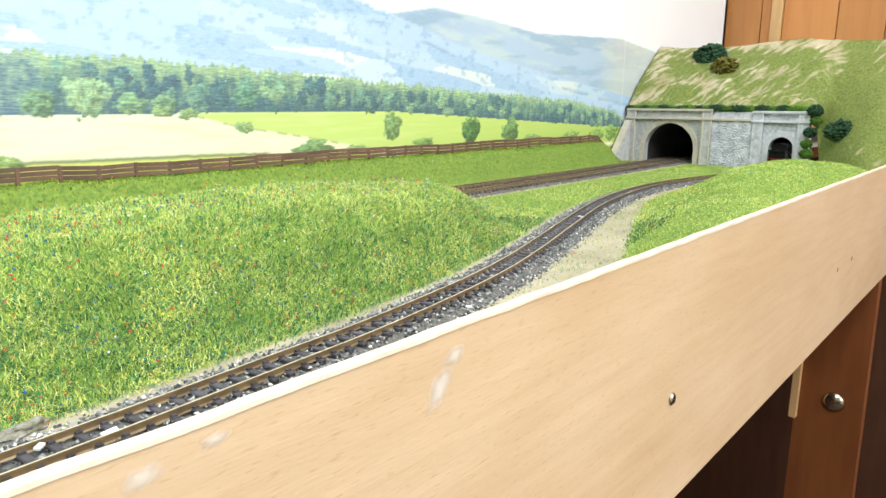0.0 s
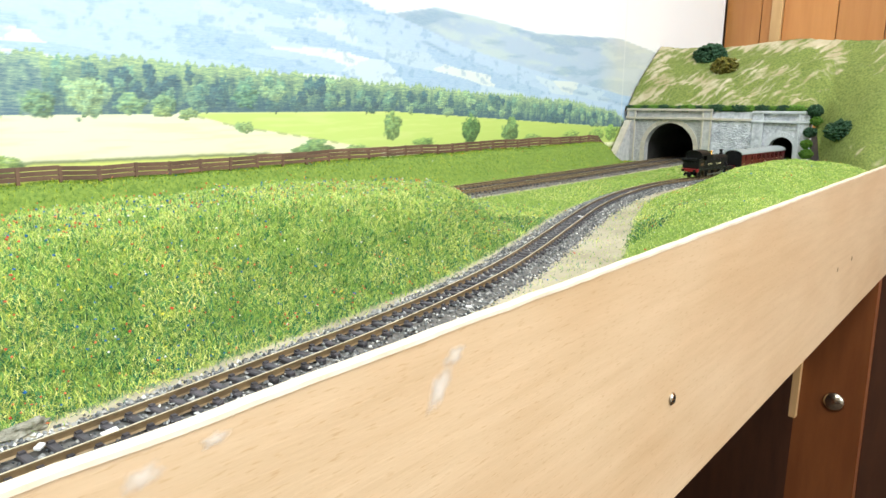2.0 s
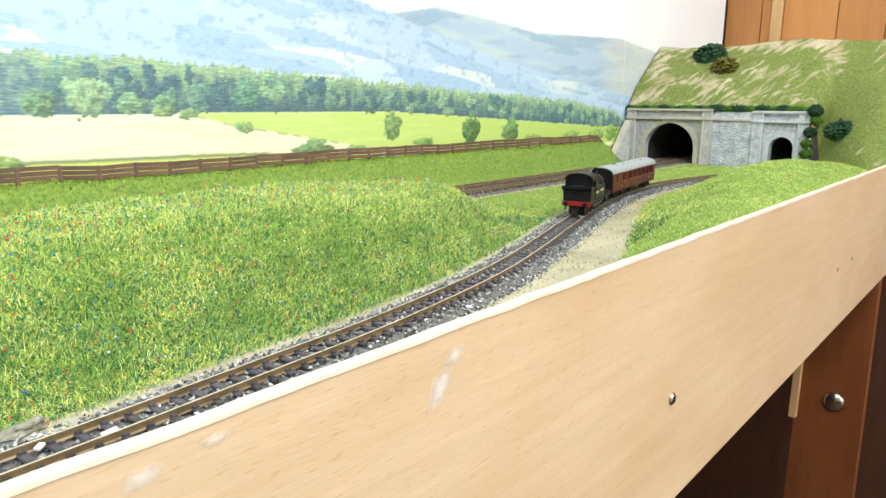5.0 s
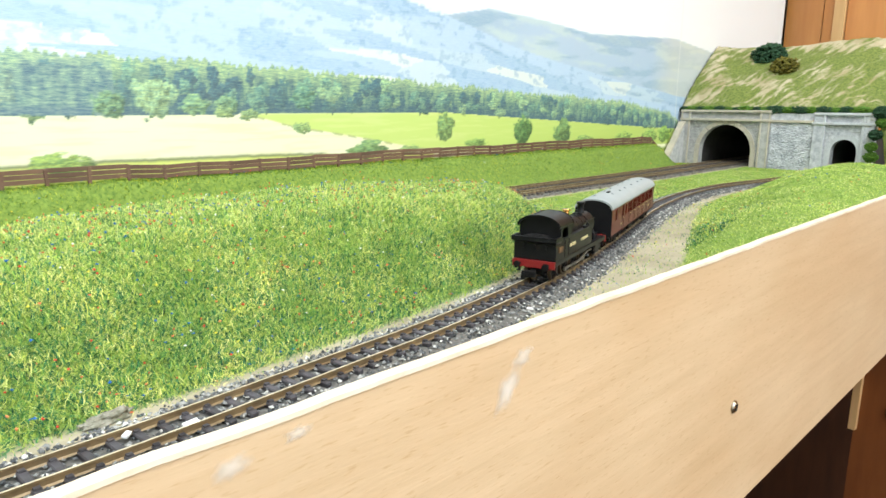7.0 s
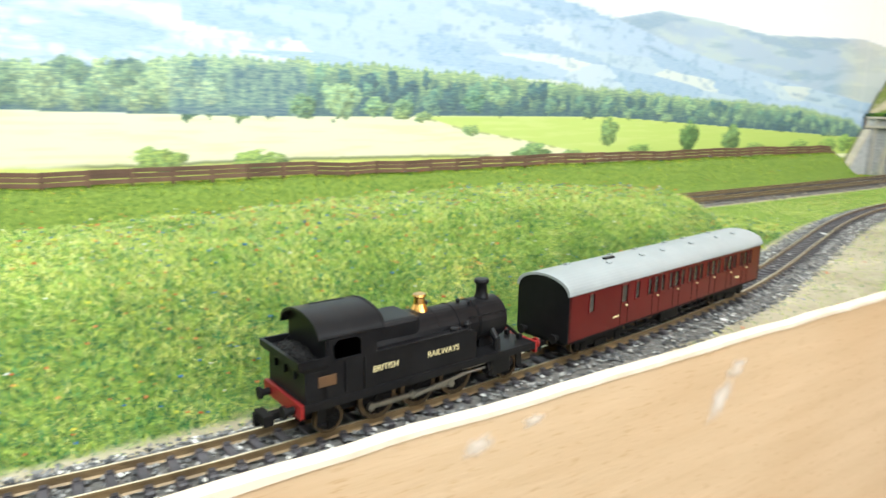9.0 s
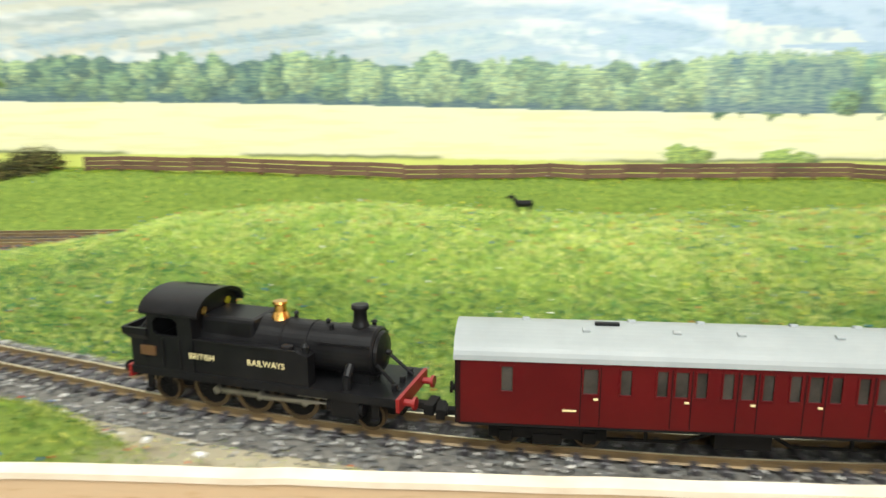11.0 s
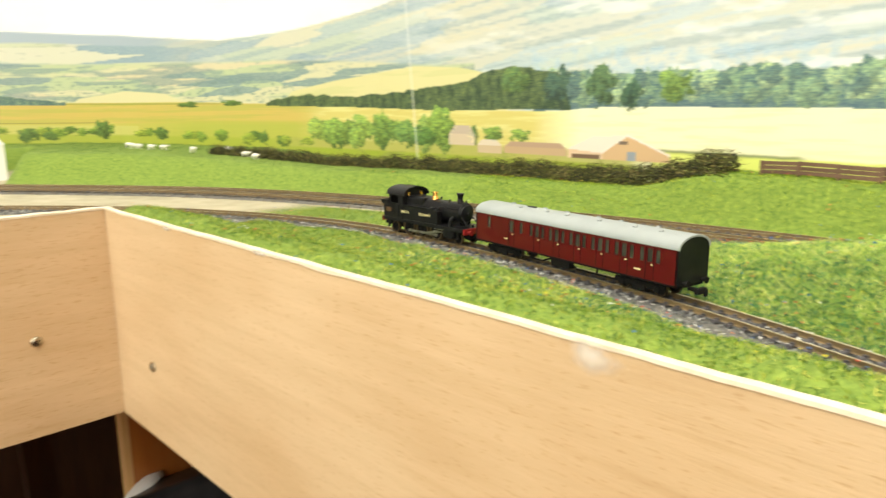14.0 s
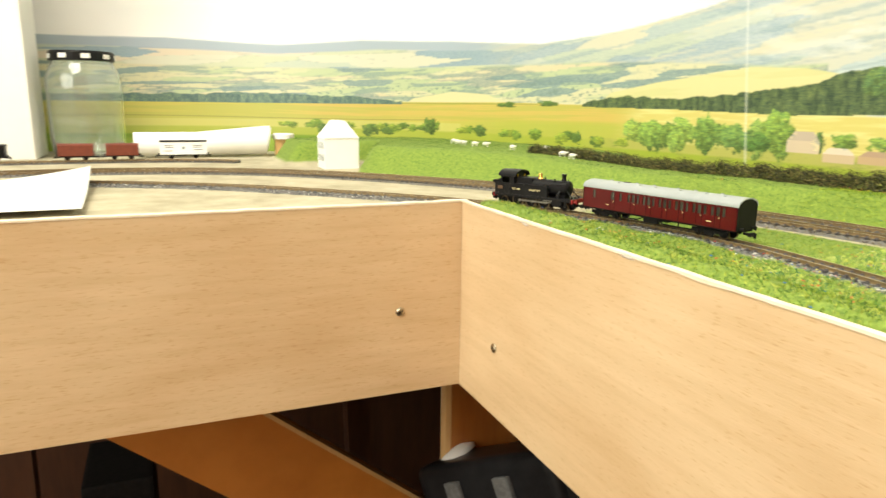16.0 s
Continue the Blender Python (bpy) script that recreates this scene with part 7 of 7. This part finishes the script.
def paper_sheet():
    bm = bmesh.new()
    n = 16
    g = []
    for i in range(n + 1):
        for j in range(n + 1):
            s, t = i / n, j / n
            x = -0.735 + 0.205 * s
            y = -0.50 + (0.25 + 0.01 * s) * t
            lift = 0.011 * max(0, t - 0.55) ** 1.6 * (1 - s) ** 2 * 5 + 0.0012 * math.sin(5 * s + 3 * t) + 0.0042
            g.append(bm.verts.new((x, y, BASE + lift)))
    for i in range(n):
        for j in range(n):
            a = i * (n + 1) + j
            bm.faces.new((g[a], g[a + 1], g[a + n + 2], g[a + n + 1]))
    ob = solid("paper_sheet", bm, WHITE_CARD, "curling sheet of white paper on the board edge", "paper", smooth=True)
    md = ob.modifiers.new("thickness", "SOLIDIFY")
    md.thickness = 0.0004


paper_sheet()

bm = bmesh.new()
box(bm, -1.22, -1.10, -0.60, -0.352, BASE - 0.0, 0.55, 0.002)
solid("white_post", bm, WALL, "white painted boxed post standing at the board end", "post", kind="structure")


def sheep_flock():
    fleece = mat("white_fleece", (0.80, 0.79, 0.75), (0.68, 0.66, 0.6), rough=0.9, scale=400, bump=0.0003, bump_scale=900)
    s = thing("sheep", "tiny white model sheep grazing on the green bank", "sheep", group="sheep on the bank")
    bm = bmesh.new()
    bmesh.ops.create_icosphere(bm, subdivisions=2, radius=1)
    for v in bm.verts:
        v.co = Vector((v.co.x * 0.0042, v.co.y * 0.0022, v.co.z * 0.0022 + 0.0044))
    part("body", bm, fleece, s)
    bm = bmesh.new()
    bmesh.ops.create_icosphere(bm, subdivisions=2, radius=1)
    for v in bm.verts:
        v.co = Vector((v.co.x * 0.0015 + 0.0050, v.co.y * 0.0010, v.co.z * 0.0011 + 0.0050))
    part("head", bm, fleece, s)
    for x in (-0.0026, 0.0026):
        for y in (-0.0012, 0.0012):
            bm = bmesh.new()
            rod(bm, (x, y, 0), (x, y, 0.0034), 0.0004, seg=6)
            part("leg", bm, fleece, s)
    # seats on the bank below the printed sheet
    spots = [(-0.840, 0.190), (-0.815, 0.186), (-0.795, 0.185), (-0.765, 0.187), (-0.752, 0.196), (-0.702, 0.208), (-0.690, 0.245), (-0.628, 0.232), (-0.612, 0.234)]
    for k, (x, y) in enumerate(spots):
        m = pose(x, y, ground_z(x, y), 0, 0, 40 + 25 * math.sin(k * 2.1))
        if k == 0:
            s.matrix_basis = m
        else:
            copy_thing(s, m)


sheep_flock()


def horse():
    h = thing("black_horse", "tiny black model horse standing on the hill top", "horse", pose(0.149, 0.192, ground_z(0.149, 0.192) + 0.0006, 0, 0, 172) @ Matrix.Scale(0.65, 4))
    def ball(bm, c, r, sc=(1, 1, 1)):
        vs = bmesh.ops.create_icosphere(bm, subdivisions=2, radius=1)["verts"]
        for v in vs:
            v.co = Vector((v.co.x * r * sc[0] + c[0], v.co.y * r * sc[1] + c[1], v.co.z * r * sc[2] + c[2]))
    bm = bmesh.new()
    ball(bm, (0, 0, 0.0078), 0.0024, (2.1, 0.85, 1))
    ball(bm, (0.0036, 0, 0.0080), 0.0024, (1, 0.85, 1.05))
    ball(bm, (-0.0036, 0, 0.0082), 0.0024, (1, 0.9, 1.05))
    part("body", bm, BLACK, h)
    bm = bmesh.new()
    rod(bm, (0.0045, 0, 0.0088), (0.0074, 0, 0.0128), 0.0017, 0.0010, seg=10)
    part("neck", bm, BLACK, h)
    bm = bmesh.new()
    rod(bm, (0.0068, 0, 0.0132), (0.0105, 0, 0.0112), 0.0011, 0.0007, seg=10)
    rod(bm, (0.0070, 0.0005, 0.0136), (0.0070, 0.0006, 0.0150), 0.0004, 0.0001, seg=6)
    rod(bm, (0.0070, -0.0005, 0.0136), (0.0070, -0.0006, 0.0150), 0.0004, 0.0001, seg=6)
    part("head", bm, BLACK, h)
    for x, y in ((0.0038, 0.0011), (0.0044, -0.0011), (-0.0042, 0.0011), (-0.0036, -0.0011)):
        bm = bmesh.new()
        rod(bm, (x, y, 0), (x, y, 0.0068), 0.0005, 0.0008, seg=8)
        part("leg", bm, BLACK, h)
    bm = bmesh.new()
    rod(bm, (-0.0056, 0, 0.0095), (-0.0068, 0, 0.0040), 0.0006, 0.0004, seg=8)
    part("tail", bm, BLACK, h)


horse()


# ---- screws and filler smears on the fascia ----
def screw(m, label="bright pan-head screw driven into the fascia"):
    s = thing("screw", label, "screw", m, "fascia screws")
    bm = bmesh.new()
    lathe(bm, [(0.0031, 0.0), (0.0030, 0.0006), (0.0022, 0.0012), (0.0006, 0.0014)], 20)
    part("head", bm, STEEL, s)
    for a in (30, 120):
        bm = bmesh.new()
        box(bm, -0.0017, 0.0017, -0.0003, 0.0003, 0.0011, 0.00155)
        bmesh.ops.rotate(bm, verts=bm.verts[:], matrix=Matrix.Rotation(radians(a), 3, "Z"))
        part("slot", bm, BLACK_MATT, s)


screw(pose(0.4873, 0, -0.0732, 90, 0, 0))
screw(pose(CORNER_X, -0.0436, -0.0724, 90, 0, 90))
screw(pose(-0.3289, 0, -0.0852, 90, 0, 0))
for x in (0.8799, 0.8241):
    bm = bmesh.new()
    lathe(bm, [(0.0021, -0.0004), (0.0021, 0.0002), (0.001, 0.0003)], 12)
    solid("nail_hole", bm, RAIL_SIDE, "small dark filled nail hole in the fascia", "nail hole", pose(x, 0, -0.074, 90, 0, 0), "nail holes")


def smear(x, z, w, h, seed, side=False, lean=0.3):
    """Thin dried filler rubbed on the board, with an uneven edge."""
    bm = bmesh.new()
    n = 22
    ring = []
    for k in range(n):
        a = 2 * math.pi * k / n
        r = 1.0 + 0.5 * noise.noise((math.cos(a) * 1.5 + seed, math.sin(a) * 1.5, seed * 2.0))
        px, pz = math.cos(a) * w / 2 * r, math.sin(a) * h / 2 * r
        ring.append((px + pz * lean, pz))
    o = -0.00035
    mid = bm.verts.new((x, -0.0005, z) if not side else (CORNER_X + 0.0005, x, z))
    vs = [bm.verts.new((x + a, o, z + b) if not side else (CORNER_X - o, x + a, z + b)) for a, b in ring]
    for k in range(n):
        bm.faces.new((mid, vs[k], vs[(k + 1) % n]))
    ob = solid("filler_smear", bm, CHALK, "dried whitish filler smear on the plywood", "smear", kind="stuff")
    at = ob.data.attributes.new("body", "FLOAT", "POINT")
    at.data.foreach_set("value", np.array([1.0] + [0.0] * n, np.float32))


smear(0.3325, -0.0078, 0.0105, 0.0075, 1.0)
smear(0.3265, -0.0155, 0.0120, 0.0150, 2.0, lean=0.5)
smear(0.248, -0.0062, 0.010, 0.006, 9.0)
smear(0.262, -0.0045, 0.008, 0.004, 11.0)
smear(-0.0455, -0.0040, 0.0190, 0.0110, 3.0, lean=-0.2)
smear(-0.2945, -0.0016, 0.0115, 0.0030, 4.0, lean=-1.2)
smear(-0.205, -0.0010, 0.016, 0.0025, 6.0)


def rock_and_chips():
    rng = np.random.RandomState(31)
    bm = bmesh.new()
    bmesh.ops.create_icosphere(bm, subdivisions=4, radius=1.0)
    for v in bm.verts:
        k = 1 + 0.45 * noise.noise(v.co * 1.7) + 0.3 * noise.noise(v.co * 4.5) + 0.15 * noise.noise(v.co * 11)
        v.co = Vector((v.co.x * 0.0062, v.co.y * 0.0026 + v.co.x * 0.0022, v.co.z * 0.0021)) * k
    solid("rock", bm, ROCK, "small crumbling olive grey rock beside the track", "rock", pose(0.2495, 0.0660, ground_z(0.2495, 0.0660) + 0.0006, 0, 0, -12))
    for k, (x, y, r) in enumerate(((0.2608, 0.0439, 0.0019), (0.2475, 0.049, 0.0012), (0.612, 0.121, 0.0018), (0.395, 0.045, 0.0012), (0.07, 0.038, 0.0012), (-0.045, 0.062, 0.0014), (-0.09, 0.085, 0.0012), (0.055, 0.044, 0.0011))):
        bm = bmesh.new()
        box(bm, -r, r, -r * 0.6, r * 0.6, 0, 0.0007, 0.0002)
        m = pose(x, y, max(ground_z(x, y), RAIL - 0.0018) + 0.0003, 6, -5, 40 * k)
        solid("paper_chip", bm, WHITE_CARD, "tiny white paper chip lying on the ballast", "paper chip", m, "white chips by the track")


rock_and_chips()


# ---- below the board ----
def boards():
    def plank(name, label, corners, thick, normal, material, edge=None, category="plank", kind=""):
        """A flat board from its four face corners, with thickness behind the face."""
        ob = thing(name, label, category, kind=kind)
        bm = bmesh.new()
        n = Vector(normal) * thick
        A = [bm.verts.new(p) for p in corners]
        B = [bm.verts.new(Vector(p) - n) for p in corners]
        bm.faces.new(A)
        bm.faces.new(B[::-1])
        for i in range(4):
            bm.faces.new((A[i], B[i], B[(i + 1) % 4], A[(i + 1) % 4]))
        bmesh.ops.recalc_face_normals(bm, faces=bm.faces[:])
        part("board", bm, material, ob)
        if edge:
            i, j = edge
            bm = bmesh.new()
            d = (Vector(corners[j]) - Vector(corners[i])).normalized()
            w = d.cross(Vector(normal)).normalized() * 0.0025
            o = Vector(normal) * 0.0006
            q = [Vector(corners[i]) - w + o, Vector(corners[j]) - w + o, Vector(corners[j]) + w + o, Vector(corners[i]) + w + o]
            C = [bm.verts.new(p) for p in q]
            D = [bm.verts.new(p - n * 1.02 - o) for p in q]
            bm.faces.new(C)
            bm.faces.new(D[::-1])
            for k in range(4):
                bm.faces.new((C[k], D[k], D[(k + 1) % 4], C[(k + 1) % 4]))
            bmesh.ops.recalc_face_normals(bm, faces=bm.faces[:])
            part("edge_strip", bm, PALEWOOD, ob, "pale bare wood edge")
        return ob
    # leg board with its bolt, by the tunnel end
    leg = plank("table_leg", "brown varnished wooden leg board with a bright bolt", [(1.06, 0.068, -0.035), (1.06, 0.068, -0.95), (1.06, -0.012, -0.95), (1.06, -0.0, -0.131)], 0.02, (-1, 0, 0), LEGWOOD, None, "table leg")
    bm = bmesh.new()
    lathe(bm, [(0.0115, 0), (0.0115, 0.0015), (0.0075, 0.004), (0.002, 0.005)], 24, pose(1.06, 0.028, -0.281, 0, -90, 0))
    part("bolt", bm, STEEL, leg, "bright domed bolt head", smooth=True)
    bm = bmesh.new()
    box(bm, 1.05, 1.0595, 0.064, 0.072, -0.31, -0.24, 0.0008)
    part("batten", bm, PALEWOOD, leg, "pale wooden batten")
    # corner panel
    plank("corner_panel", "orange wooden support panel under the layout corner", [(-0.457, 0.024, -0.036), (-0.457, 0.30, -0.036), (-0.457, 0.30, -0.95), (-0.457, 0.026, -0.95)], 0.010, (1, 0, 0), DARKWOOD, (0, 3), "support panel")
    # leaning plank
    d = Vector((0, 0.183, -0.148)).normalized()
    a, b = Vector((-0.70, -0.0957, -0.2791)), Vector((-0.70, -0.2635, -0.2742))
    plank("leaning_plank", "broad orange-brown plank leaning under the layout", [tuple(b - d * 0.25), tuple(a - d * 0.30), tuple(a + d * 0.62), tuple(b + d * 0.62)], 0.018, (1, 0, 0), PLANKWOOD, (1, 2), "plank")
    plank("upright_post", "dark brown upright post under the layout", [(-0.86, 0.03, -0.036), (-0.86, 0.062, -0.036), (-0.86, 0.085, -0.95), (-0.86, 0.052, -0.95)], 0.03, (1, 0, 0), SHADEWOOD, None, "post")
    plank("upright_post", "dark brown upright post under the layout", [(-0.9, -0.42, -0.036), (-0.9, -0.36, -0.036), (-0.9, -0.37, -0.95), (-0.9, -0.44, -0.95)], 0.03, (1, 0, 0), SHADEWOOD, None, "post")
    # added dark sheets round the space below, their tone standing in for shade
    bm = bmesh.new()
    box(bm, -1.29, 1.5, 0.362, 0.38, -0.95, -0.036)
    solid("back_panel", bm, SHADEWOOD, "added dark sheet for the shade behind the layout frame", "panel", kind="structure")
    bm = bmesh.new()
    box(bm, -1.31, -1.29, -2.0, 0.36, -0.95, -0.036)
    solid("side_panel", bm, SHADEWOOD, "added dark sheet for the shade at the yard end", "panel", kind="structure")
    # added: hides the lit wardrobe so that this gap reads as shade
    bm = bmesh.new()
    box(bm, 1.42, 1.45, -0.45, 0.36, -0.95, -0.036)
    solid("end_panel", bm, SHADEWOOD, "added dark sheet for the shade under the tunnel end", "panel", kind="structure")
    bm = bmesh.new()
    box(bm, -0.92, -0.80, -0.30, -0.22, -0.95, -0.385, 0.004)
    solid("storage_box", bm, BLACK_MATT, "dark storage box standing on the floor", "box")


boards()


STRAP = mat("grey_webbing", (0.10, 0.10, 0.10), (0.06, 0.06, 0.06), rough=0.6, scale=300)


def tool_bag():
    """Black padded bag with a grey buckle strap and a white flap, standing on a stool under the board."""
    bag = thing("camera_bag", "black padded bag with grey buckle and white lining under the layout", "bag", pose(-0.385, 0.08, -0.262, 0, -28, 20))
    bm = bmesh.new()
    box(bm, -0.085, 0.085, -0.05, 0.05, -0.06, 0.06, 0.022, seg=4)
    part("body", bm, BLACK_MATT, bag, smooth=True)
    bm = bmesh.new()
    box(bm, -0.08, 0.08, -0.0535, 0.0, 0.02, 0.068, 0.012, seg=3)
    part("flap", bm, BLACK, bag, smooth=True)
    for x in (-0.03, 0.028):
        bm = bmesh.new()
        box(bm, x - 0.008, x + 0.008, -0.058, -0.0535, -0.03, 0.055, 0.0015)
        part("strap", bm, STRAP, bag, "grey webbing strap")
        bm = bmesh.new()
        box(bm, x - 0.011, x + 0.011, -0.062, -0.0565, -0.005, 0.018, 0.002)
        part("buckle", bm, BLACK, bag)
    bm = bmesh.new()
    lathe(bm, [(0.02, 0), (0.021, 0.004), (0.012, 0.01), (0.001, 0.012)], 24, pose(-0.06, -0.02, 0.062, 12, -20, 0))
    part("white_disc", bm, WHITE_CARD, bag, "white round cap")
    bm = bmesh.new()
    rod(bm, (-0.02, -0.063, -0.028), (0.03, -0.063, -0.05), 0.003, seg=8)
    part("cord", bm, BUSH_LIGHT, bag, "yellow-green cord")
    st = thing("stool", "brown wooden stool below the layout", "stool", pose(-0.375, 0.10, -0.95))
    bm = bmesh.new()
    box(bm, -0.15, 0.15, -0.11, 0.13, 0.55, 0.605, 0.003)
    part("seat", bm, DARKWOOD, st)
    for x in (-0.13, 0.13):
        for y in (-0.09, 0.11):
            bm = bmesh.new()
            box(bm, x - 0.014, x + 0.014, y - 0.014, y + 0.014, 0, 0.55, 0.002)
            part("leg", bm, DARKWOOD, st)


tool_bag()


# ---- wardrobe beyond the tunnel end ----
def wardrobe():
    w = thing("wardrobe", "tall varnished orange pine wardrobe beyond the tunnel end", "wardrobe")
    bm = bmesh.new()
    box(bm, 1.545, 1.98, -1.6, 0.352, -0.95, 1.5)
    part("carcass", bm, DARKWOOD, w)
    rng = random.Random(8)
    y = 0.352
    k = 0
    widths = [0.061, 0.017, 0.019]
    while y > -1.6:
        b = widths[k] if k < 3 else rng.choice((0.085, 0.07, 0.1))
        bm = bmesh.new()
        box(bm, 1.52 - (0.006 if k == 2 else 0.0), 1.546, y - b + 0.0006, y - 0.0006, -0.95, 1.5, 0.0012)
        part("board", bm, PALEWOOD if k == 2 else WARDROBE, w, "pale edge strip" if k == 2 else "")
        y -= b
        k += 1


wardrobe()


motions()
